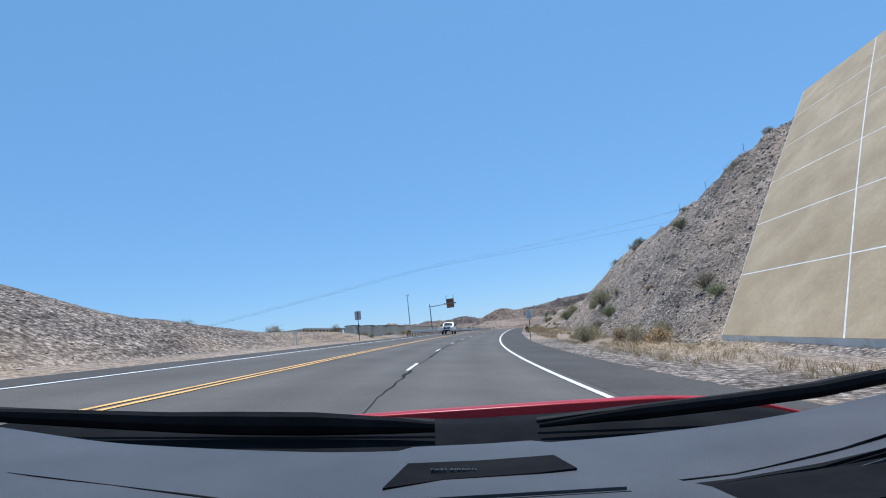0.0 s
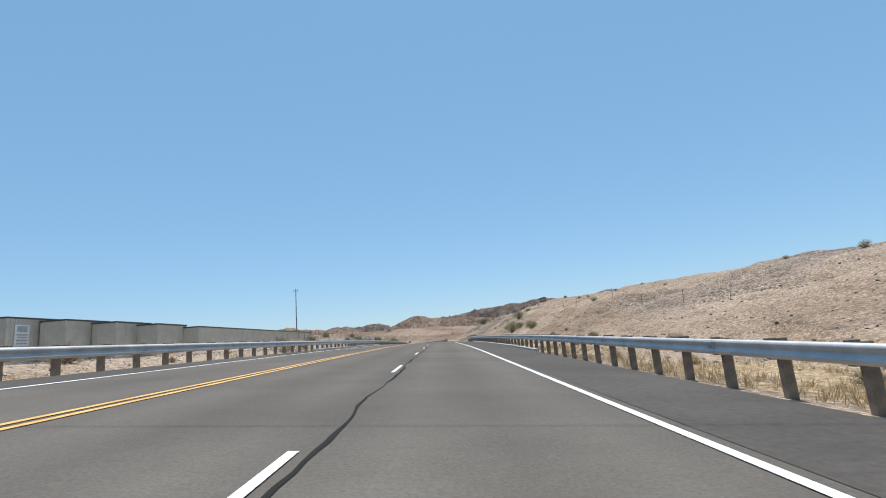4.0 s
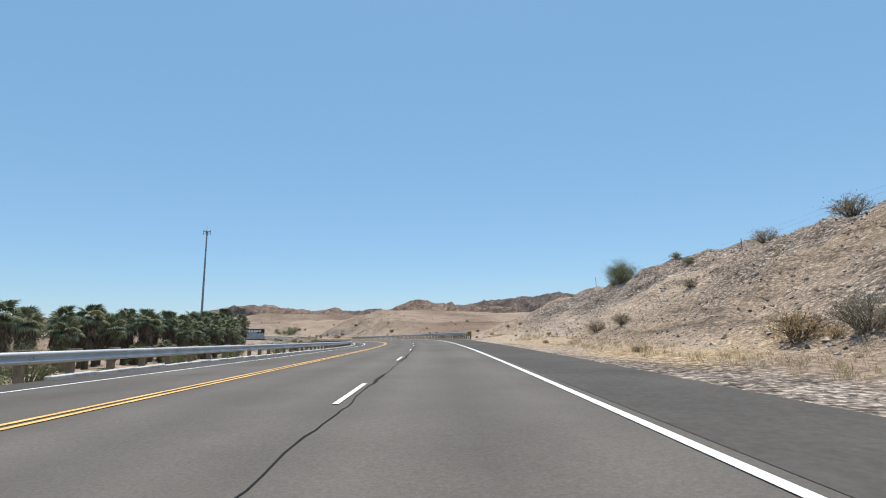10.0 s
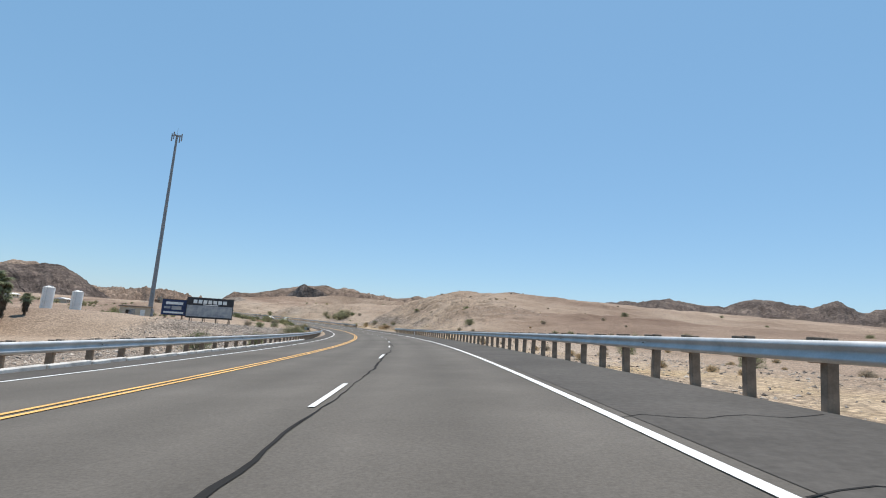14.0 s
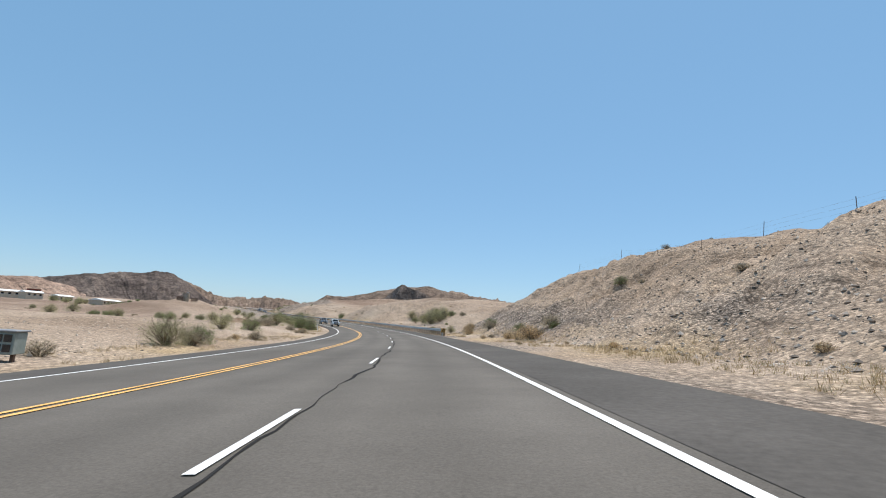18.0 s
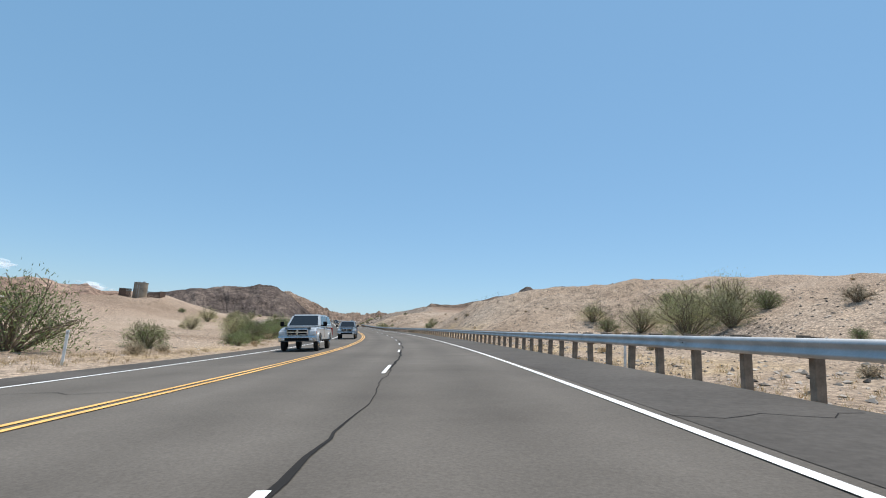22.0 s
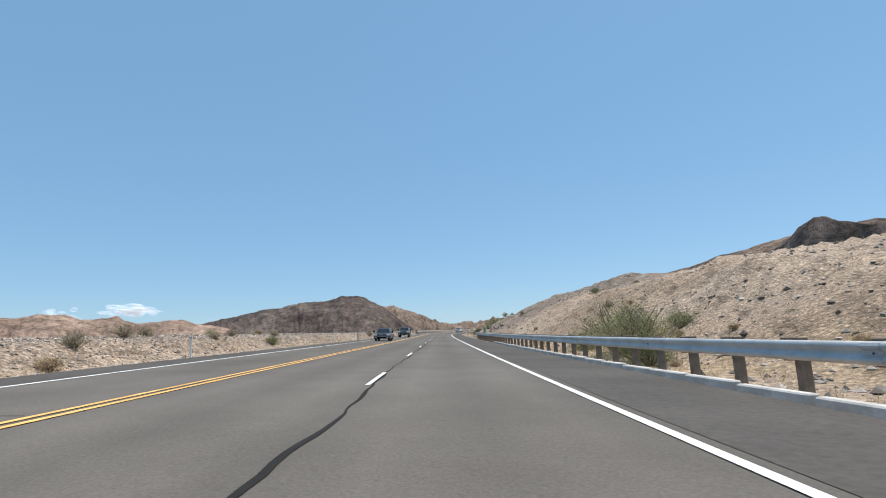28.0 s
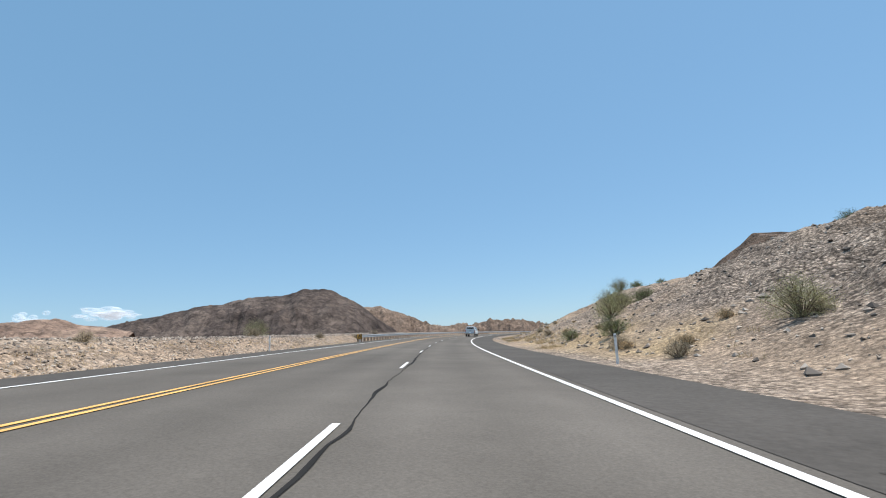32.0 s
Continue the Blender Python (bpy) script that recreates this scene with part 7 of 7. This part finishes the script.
def vehicle(kind, s, d, facing, colour, label, long=5.7, half=0.97, high=1.86, group=""):
    """A road vehicle; facing 0 drives along the road, 180 comes the other way. kind: pickup, camper, suv or sedan."""
    m = Matrix.Translation(spot(s, d, 0.012)) @ pose(0, 0, 0, 0, math.degrees(-math.atan((spot(s, d + 1).z - spot(s, d).z))) * (1 if facing == 0 else -1), turn(s) + facing)
    name = {"pickup": "pickup_truck", "camper": "pickup_truck", "suv": "car", "sedan": "car"}[kind]
    root = thing(name, m, label, "car" if name == "car" else "pickup truck", group)
    f, r = long / 2, -long / 2
    truck = kind in ("pickup", "camper")
    low = 0.52 if truck else 0.42 if kind != "sedan" else 0.24
    wheel_r = 0.42 if truck else 0.4 if kind != "sedan" else 0.33
    hood = 1.3 if truck else 1.2 if kind != "sedan" else 0.92
    deck = 1.26 if kind in ("pickup", "camper") else hood
    base = (f - 1.55) if kind != "sedan" else f - 1.35
    back = r + (2.0 if kind in ("pickup", "camper") else 0.05 if kind == "suv" else 0.75)
    prof = [(r, low + 0.1), (r, deck - 0.06), (r + 0.06, deck), (back, deck), (base, hood), (base + 0.5, hood - 0.005), (f - 0.5, hood - 0.045), (f - 0.22, hood - 0.09), (f - 0.09, hood - 0.16), (f - 0.03, hood - 0.26), (f, low + 0.25), (f - 0.06, low)]
    arches = (f - 0.98, r + 1.12)
    prof_low = [(f - 0.06, low)]
    pts = prof[:-1] + prof_low
    # the lower edge runs from front to rear, so the openings are listed front first
    bm_pts = pts[:]
    n = 10
    for y in sorted(arches, reverse=True):
        rad = wheel_r + 0.07
        bm_pts += [(y + rad * math.cos(math.pi * k / n), low + rad * 0.86 * math.sin(math.pi * k / n)) for k in range(n + 1)]
    bm_pts.append((r + 0.05, low))
    body = part("body", side_body(bm_pts, half, (), 0.0), M[colour], root)
    roof_back = {"pickup": back + 0.1, "camper": back + 0.1, "suv": r + 0.35, "sedan": r + 1.35}[kind]
    belt_front, belt_back = base + 0.12, {"pickup": back - 0.02, "camper": back - 0.02, "suv": r + 0.08, "sedan": r + 0.75}[kind]
    w0, w1 = half * 0.95, half * 0.76
    zb = hood - 0.03
    low4 = [(-w0, belt_back, zb), (w0, belt_back, zb), (w0, belt_front, zb), (-w0, belt_front, zb)]
    top4 = [(-w1, roof_back, high), (w1, roof_back, high), (w1, base - 0.75, high), (-w1, base - 0.75, high)]
    part("cab", frustum(bmesh.new(), low4, top4), M[colour], root)
    front = [low4[2], low4[3], top4[3], top4[2]]
    rear = [low4[0], low4[1], top4[1], top4[0]]
    right_side, left_side = [low4[1], low4[2], top4[2], top4[1]], [low4[3], low4[0], top4[0], top4[3]]
    part("windshield", pane(front, 0.08, 0.92, 0.12, 0.88), M["dark_glass"], root, "dark reflecting windshield")
    part("rear_window", pane(rear, 0.1, 0.9, 0.2, 0.88), M["dark_glass"], root)
    for u0, u1 in ((0.06, 0.47), (0.52, 0.88)):
        part("side_window", pane(right_side, u0, u1, 0.16, 0.86), M["dark_glass"], root)
        part("side_window", pane(left_side, 1 - u1, 1 - u0, 0.16, 0.86), M["dark_glass"], root)
    if kind in ("pickup", "camper"):
        part("bed_floor", box(bmesh.new(), -half * 0.84, half * 0.84, r + 0.1, back - 0.08, deck - 0.02, deck + 0.006), M["trim_black"], root)
        for x in (-1, 1):
            part("bed_rail", box(bmesh.new(), x * half * 0.9 - 0.06, x * half * 0.9 + 0.06, r + 0.03, back - 0.05, deck - 0.02, deck + 0.07, 0.02), M[colour], root)
        gate = part("tailgate", box(bmesh.new(), -half * 0.86, half * 0.86, r - 0.035, r + 0.02, low + 0.34, deck + 0.07, 0.02), M[colour], root)
        part("handle", box(bmesh.new(), -0.12, 0.12, r - 0.05, r - 0.03, deck - 0.12, deck - 0.05, 0.008), M["trim_black"], gate)
    if kind == "camper":
        shell = part("camper_shell", frustum(bmesh.new(), [(-w0, r + 0.03, deck + 0.05), (w0, r + 0.03, deck + 0.05), (w0, back - 0.06, deck + 0.05), (-w0, back - 0.06, deck + 0.05)], [(-w1, r + 0.25, high + 0.02), (w1, r + 0.25, high + 0.02), (w1, back - 0.06, high + 0.02), (-w1, back - 0.06, high + 0.02)]), M[colour], root, "painted camper shell over the bed")
        part("shell_window", box(bmesh.new(), -half * 0.7, half * 0.7, r + 0.08, r + 0.12, deck + 0.2, high - 0.15), M["dark_glass"], shell)
        for x in (-1, 1):
            side = [(x * w0, r + 0.03, deck + 0.05), (x * w0, back - 0.06, deck + 0.05), (x * w1, back - 0.06, high + 0.02), (x * w1, r + 0.25, high + 0.02)]
            part("shell_window", pane(side if x > 0 else [side[1], side[0], side[3], side[2]], 0.14, 0.86, 0.24, 0.84), M["dark_glass"], shell)
    for x in (-1, 1):
        part("headlight", box(bmesh.new(), x * half * 0.78 - 0.17, x * half * 0.78 + 0.17, f - 0.14, f - 0.005, hood - 0.46 if truck else hood - 0.36, hood - 0.24 if truck else hood - 0.18, 0.03), M["lamp_clear"], root)
        part("tail_light", box(bmesh.new(), x * half * 0.93 - 0.07, x * half * 0.93 + 0.06, r - 0.03, r + 0.06, deck - 0.48, deck - 0.02, 0.015), M["lamp_red"], root)
        mirror = part("mirror", box(bmesh.new(), x * (half + 0.16) - 0.1, x * (half + 0.16) + 0.1, base - 0.12, base + 0.02, hood, hood + 0.26, 0.03), M["trim_black"], root)
        part("mirror_arm", box(bmesh.new(), x * (half + 0.02) - 0.08, x * (half + 0.02) + 0.08, base - 0.08, base - 0.02, hood + 0.02, hood + 0.08), M["trim_black"], mirror)
        for y in (base - 0.9, base - 1.85):
            part("door_handle", box(bmesh.new(), x * half * 0.985 - 0.02, x * half * 0.985 + 0.02, y - 0.1, y + 0.1, hood - 0.16, hood - 0.12), M["trim_black"], root)
        part("fog_light", box(bmesh.new(), x * half * 0.7 - 0.08, x * half * 0.7 + 0.08, f + 0.02, f + 0.085, low + 0.06, low + 0.16, 0.01), M["lamp_clear"], root)
    if truck:
        gw, g0, g1 = half * 0.56, low + 0.27, hood - 0.13
        grille = part("grille", box(bmesh.new(), -gw, gw, f - 0.1, f + 0.04, g0, g1, 0.05), M["chrome"], root, "bright chrome grille surround with a cross bar")
        for x in (-1, 1):
            for z0, z1 in ((g0 + 0.06, (g0 + g1) / 2 - 0.025), ((g0 + g1) / 2 + 0.025, g1 - 0.06)):
                part("grille_opening", box(bmesh.new(), min(x * 0.035, x * (gw - 0.06)), max(x * 0.035, x * (gw - 0.06)), f + 0.03, f + 0.046, z0, z1, 0.02), M["trim_black"], grille)
        part("bonnet_deflector", box(bmesh.new(), -half * 0.66, half * 0.66, f - 0.2, f - 0.02, g1 + 0.005, g1 + 0.06, 0.02), M["trim_black"], root, "black stone deflector on the bonnet edge")
        for x in (-1, 1):
            part("turn_signal", box(bmesh.new(), x * half * 0.93 - 0.03, x * half * 0.93 + 0.03, f - 0.2, f - 0.045, hood - 0.42, hood - 0.28, 0.015), M["lamp_amber"], root)
    else:
        gw = half * (0.58 if kind != "sedan" else 0.34)
        grille = part("grille", box(bmesh.new(), -gw, gw, f - 0.06, f + 0.02, hood - (0.56 if kind != "sedan" else 0.4), hood - 0.15, 0.03), M["trim_black"], root, "dark grille")
        for z in (0.44, 0.34, 0.24):
            part("grille_bar", box(bmesh.new(), -gw * 0.96, gw * 0.96, f + 0.018, f + 0.03, hood - z, hood - z + 0.025), M["chrome"], grille)
    part("front_bumper", box(bmesh.new(), -half * 0.97, half * 0.97, f - 0.14, f + 0.08, low - 0.02, low + 0.24, 0.05), M["chrome" if truck else colour], root)
    part("air_intake", box(bmesh.new(), -half * 0.62, half * 0.62, f + 0.07, f + 0.09, low + 0.03, low + 0.17), M["trim_black"], root)
    rb = part("rear_bumper", box(bmesh.new(), -half * 0.95, half * 0.95, r - 0.14, r + 0.1, low + 0.06, low + 0.28, 0.04), M["chrome"], root, "chrome step bumper")
    part("number_plate_bar", box(bmesh.new(), -0.16, 0.16, r - 0.15, r - 0.138, low + 0.1, low + 0.23), M["sign_white"], rb)
    for x in (-1, 1):
        for y in arches:
            wheel(root, x * (half - 0.15), y, wheel_r, 0.25)
            bm = bmesh.new()
            rad = wheel_r + 0.07
            pts = [(y + q * math.cos(math.pi * k / 12), low + q * 0.9 * math.sin(math.pi * k / 12)) for q in (rad - 0.01, rad + 0.07) for k in range(13)]
            inner = [bm.verts.new((x * (half - 0.02), a, b)) for a, b in pts]
            outer = [bm.verts.new((x * (half + 0.025), a, b)) for a, b in pts]
            for k in range(12):
                bm.faces.new((outer[k], outer[k + 1], outer[14 + k], outer[13 + k]))
                bm.faces.new((inner[13 + k], inner[14 + k], outer[14 + k], outer[13 + k]))
                bm.faces.new((inner[k], inner[k + 1], outer[k + 1], outer[k]))
            part("wheel_arch", bm, M[colour if kind in ("sedan", "camper", "pickup") else "trim_black"] if colour != "car_white" else M["car_white"], root)
        part("side_sill", box(bmesh.new(), x * half - 0.05, x * half + 0.03, arches[1] + wheel_r + 0.15, arches[0] - wheel_r - 0.15, low - 0.03, low + 0.06, 0.01), M["trim_black"], root)
        part("door_seam", box(bmesh.new(), x * half * 0.995 - 0.004, x * half * 0.995 + 0.004, base - 1.12, base - 1.105, low + 0.12, hood - 0.06), M["trim_black"], root)
    return root


vehicle("pickup", 80.0, -6.2, 180, "car_white", "white double-cab pickup truck on the asphalt lane", 5.4, 0.95, 1.9, "oncoming traffic")
vehicle("camper", 640, -6.6, 180, "car_silver", "silver pickup truck with a camper shell on the road", 5.8, 1.0, 1.98, "oncoming traffic")
vehicle("pickup", 669.5, -6.6, 180, "car_grey", "blue-grey crew-cab pickup truck with a chrome grille", 5.9, 1.02, 1.98, "oncoming traffic")
vehicle("sedan", 843, -6.6, 180, "car_dark", "dark sedan on the far asphalt lane", 4.8, 0.92, 1.45, "oncoming traffic")
vehicle("suv", 875, -6.6, 180, "car_dark", "dark grey sport utility car on the far lane", 4.9, 0.97, 1.78, "oncoming traffic")
vehicle("camper", 1000, 0.6, 0, "car_white", "white pickup truck with a camper shell seen from behind", 5.8, 1.0, 1.9)


def red_car():
    """The open front of the red car whose dashboard and bonnet are seen over: built from the dash forward and a low tub behind."""
    _, s0, d0, yaw, tilt, roll = DRIVE[0]
    turned = pose(0, 0, 0, 0, 0, yaw) @ pose(0, 0, 0, tilt) @ pose(0, 0, 0, 0, -roll) @ pose(0, 0, 0, -9.61)
    root = thing("red_car", Matrix.Translation(spot(s0, d0, EYE) - turned @ Vector((0, 0, EYE))) @ turned, "red car with a black dashboard and dark wipers", "car")
    n = 10
    pts = [(-2.2, 0.35), (-2.2, 0.82), (-1.25, 0.86), (-1.15, 0.42), (0.86, 0.42), (0.9, 0.6), (1.15, 0.66), (1.7, 0.62), (2.0, 0.54), (2.08, 0.4), (2.02, 0.24)]
    for y in (1.35, -1.35):
        pts += [(y + 0.38 * math.cos(math.pi * k / n), 0.24 + 0.38 * math.sin(math.pi * k / n)) for k in range(n + 1)]
    pts.append((-2.12, 0.24))
    part("body", side_body(pts, 0.92, (), 0.0), M["car_red"], root)
    for x in (-0.8, 0.8):
        for y in (1.35, -1.35):
            wheel(root, x, y, 0.32, 0.21)
    xe = [-1.0, -0.691, -0.512, -0.336, -0.161, 0.0, 0.102, 0.278, 0.456, 0.546, 0.637, 0.699, 1.0]
    ze = [-0.1, -0.141, -0.166, -0.175, -0.18, -0.175, -0.169, -0.156, -0.136, -0.121, -0.103, -0.09, -0.03]
    X = np.linspace(-0.9, 0.92, 70)
    Z0 = 1.03 + smooth(np.interp(X, xe, ze), 9)
    rows = [(0.3, -0.34), (0.3, -0.03), (0.34, 0.0), (0.45, 0.0), (0.56, 0.001), (0.68, 0.001), (0.76, 0.0), (0.79, -0.002), (0.803, -0.01), (0.81, -0.035), (0.81, -0.12)]
    verts = [(float(x), y, float(z) + dz) for y, dz in rows for x, z in zip(X, Z0)]
    k = len(X)
    dash = mesh_ob("dashboard", verts, [(i * k + j, i * k + j + 1, i * k + k + j + 1, i * k + k + j) for i in range(len(rows) - 1) for j in range(k - 1)], M["dash_black"], True)
    dash.parent = root
    tagged(dash, "matt black grained dashboard top")
    hz = lambda x: 1.03 + float(np.interp(x, xe, ze))

    def slab(name, ring, lift, thick, mat, parent, label=""):
        bm = bmesh.new()
        lo = [bm.verts.new((x, y, hz(x) + lift - thick)) for x, y in ring]
        hi = [bm.verts.new((x, y, hz(x) + lift)) for x, y in ring]
        bm.faces.new(hi)
        for i in range(len(ring)):
            j = (i + 1) % len(ring)
            bm.faces.new((lo[i], lo[j], hi[j], hi[i]))
        bmesh.ops.recalc_face_normals(bm, faces=bm.faces[:])
        top = [e for e in bm.edges if all(v in hi for v in e.verts)]
        bmesh.ops.bevel(bm, geom=top, offset=0.003, segments=2, affect="EDGES")
        return part(name, bm, M[mat], parent, label)

    pod_ring = [(-0.14, 0.42), (-0.114, 0.575), (-0.091, 0.678), (-0.07, 0.724), (-0.044, 0.752), (0.0, 0.752), (0.062, 0.75), (0.128, 0.751), (0.162, 0.722), (0.19, 0.686), (0.194, 0.62), (0.2, 0.572), (0.218, 0.56), (0.26, 0.5), (0.27, 0.42)]
    mid = Vector((0.05, 0.6))
    slab("pod_seam", [tuple(mid + (Vector(q) - mid) * 1.07) for q in pod_ring], 0.0025, 0.02, "trim_black", dash)
    pod = slab("centre_pod", pod_ring, 0.012, 0.03, "dash_black", dash)
    slab("slot_frame", [(-0.085, 0.5), (-0.06, 0.655), (0.05, 0.65), (0.15, 0.655), (0.176, 0.56), (0.18, 0.5)], 0.017, 0.02, "dash_black", pod)
    slot = slab("slot", [(-0.066, 0.53), (-0.045, 0.632), (0.045, 0.63), (0.137, 0.632), (0.15, 0.565), (0.1, 0.558), (0.0, 0.556)], 0.0195, 0.02, "trim_black", pod, "dark display slot")
    text_part("PASS AIRBAG", 0.009, Matrix.Translation((0.012, 0.585, hz(0.012) + 0.0202)) @ pose(0, 0, 0, 0, 0, 2), M["dash_black"], slot)
    for ring in ([(-0.9, 0.64), (-0.525, 0.62), (-0.375, 0.598), (-0.268, 0.576), (-0.16, 0.545), (-0.16, 0.541), (-0.268, 0.57), (-0.375, 0.591), (-0.525, 0.612), (-0.9, 0.63)],
                 [(0.2, 0.566), (0.218, 0.561), (0.315, 0.566), (0.427, 0.591), (0.527, 0.617), (0.85, 0.69), (0.85, 0.68), (0.527, 0.608), (0.427, 0.582), (0.315, 0.556), (0.218, 0.552), (0.2, 0.556)]):
        slab("panel_seam", ring, 0.0015, 0.01, "trim_black", dash)
    slab("vent_panel", [(0.12, 0.42), (0.15, 0.525), (0.245, 0.545), (0.305, 0.548), (0.408, 0.563), (0.496, 0.58), (0.85, 0.645), (0.85, 0.42)], 0.002, 0.02, "trim_black", dash)
    for q in range(5):
        y = 0.512 - q * 0.022
        slab("vent_rib", [(0.2, y - 0.012), (0.2, y - 0.004), (0.388, y + 0.024), (0.85, y + 0.11), (0.85, y + 0.102), (0.388, y + 0.017)], 0.008, 0.01, "dash_black" if q % 2 else "trim_black", dash)
    # cowl behind the bonnet
    lip_at = lambda x: float(np.interp(x, [-0.9, -0.475, -0.228, 0.0, 0.268, 0.518, 0.693, 0.9], [0.78, 0.815, 0.84, 0.855, 0.872, 0.886, 0.884, 0.84]))
    verts, faces = [], []
    for y, f in ((0.8, 0.0), (0.87, 0.5), (0.95, 0.75), (1.04, 0.95), (1.1, 1.0), (1.115, 0.6)):
        for x in np.linspace(-0.9, 0.9, 40):
            verts.append((float(x), y, 0.79 + (max(lip_at(float(x)) - 0.012, 0.846) - 0.79) * f))
    faces = [(i * 40 + j, i * 40 + j + 1, i * 40 + 41 + j, i * 40 + 40 + j) for i in range(5) for j in range(39)]
    cowl = mesh_ob("cowl", verts, faces, M["trim_black"], True)
    cowl.parent = root
    # bonnet
    verts = []
    X = np.linspace(-0.9, 0.9, 40)
    for y, dz in ((1.18, -0.035), (1.18, -0.008), (1.185, -0.005), (1.25, -0.009), (1.4, -0.04), (1.7, -0.12), (1.95, -0.22), (2.03, -0.3), (2.06, -0.46)):
        for x in X:
            verts.append((float(x) * (1 - 0.05 * max(0.0, y - 1.2)), y, lip_at(float(x)) + dz))
    bonnet = mesh_ob("bonnet", verts, [(i * 40 + j, i * 40 + j + 1, i * 40 + 41 + j, i * 40 + 40 + j) for i in range(8) for j in range(39)], M["car_red"], True)
    bonnet.parent = root
    tagged(bonnet, "glossy red bonnet with a bright glint")

    def wiper(points, widths):
        bm = bmesh.new()
        ring = []
        for p, r in zip(points, widths):
            ring.append([bm.verts.new((p[0], p[1] + r * math.cos(q * math.pi / 4), p[2] + r * math.sin(q * math.pi / 4))) for q in range(8)])
        for a, b in zip(ring, ring[1:]):
            for q in range(8):
                bm.faces.new((a[q], a[(q + 1) % 8], b[(q + 1) % 8], b[q]))
        bm.faces.new(ring[0])
        bm.faces.new(ring[-1])
        bmesh.ops.recalc_face_normals(bm, faces=bm.faces[:])
        arm = part("wiper", bm, M["trim_black"], root, "black wiper arm with rubber blade")
        for a, b in zip(points, points[1:]):
            part("blade", rod(bmesh.new(), Vector(a) + Vector((0, 0.03, 0.004)), Vector(b) + Vector((0, 0.03, 0.004)), 0.006, 0.006, 5), M["tyre"], arm)

    wiper([(-0.908, 0.95, 0.881), (-0.823, 0.95, 0.877), (-0.665, 0.95, 0.871), (-0.507, 0.95, 0.865), (-0.381, 0.95, 0.863), (-0.24, 0.95, 0.862), (-0.088, 0.95, 0.859), (-0.015, 0.95, 0.856)], [0.0124, 0.0124, 0.0158, 0.018, 0.021, 0.021, 0.0147, 0.009])
    wiper([(0.179, 0.95, 0.859), (0.311, 0.95, 0.876), (0.364, 0.95, 0.882), (0.544, 0.95, 0.902), (0.705, 0.95, 0.923), (0.834, 0.95, 0.948)], [0.004, 0.01, 0.013, 0.0136, 0.0136, 0.0136])
    for x in (-0.62, 0.62):
        part("headlight", box(bmesh.new(), x - 0.2, x + 0.2, 1.98, 2.07, 0.48, 0.6, 0.03), M["lamp_clear"], root)
    for x in (-0.4, 0.4):
        seat = part("seat", box(bmesh.new(), x - 0.25, x + 0.25, -0.75, -0.2, 0.42, 0.58, 0.05), M["trim_black"], root)
        part("backrest", box(bmesh.new(), x - 0.24, x + 0.24, -0.95, -0.78, 0.5, 0.98, 0.05), M["trim_black"], seat)


red_car()
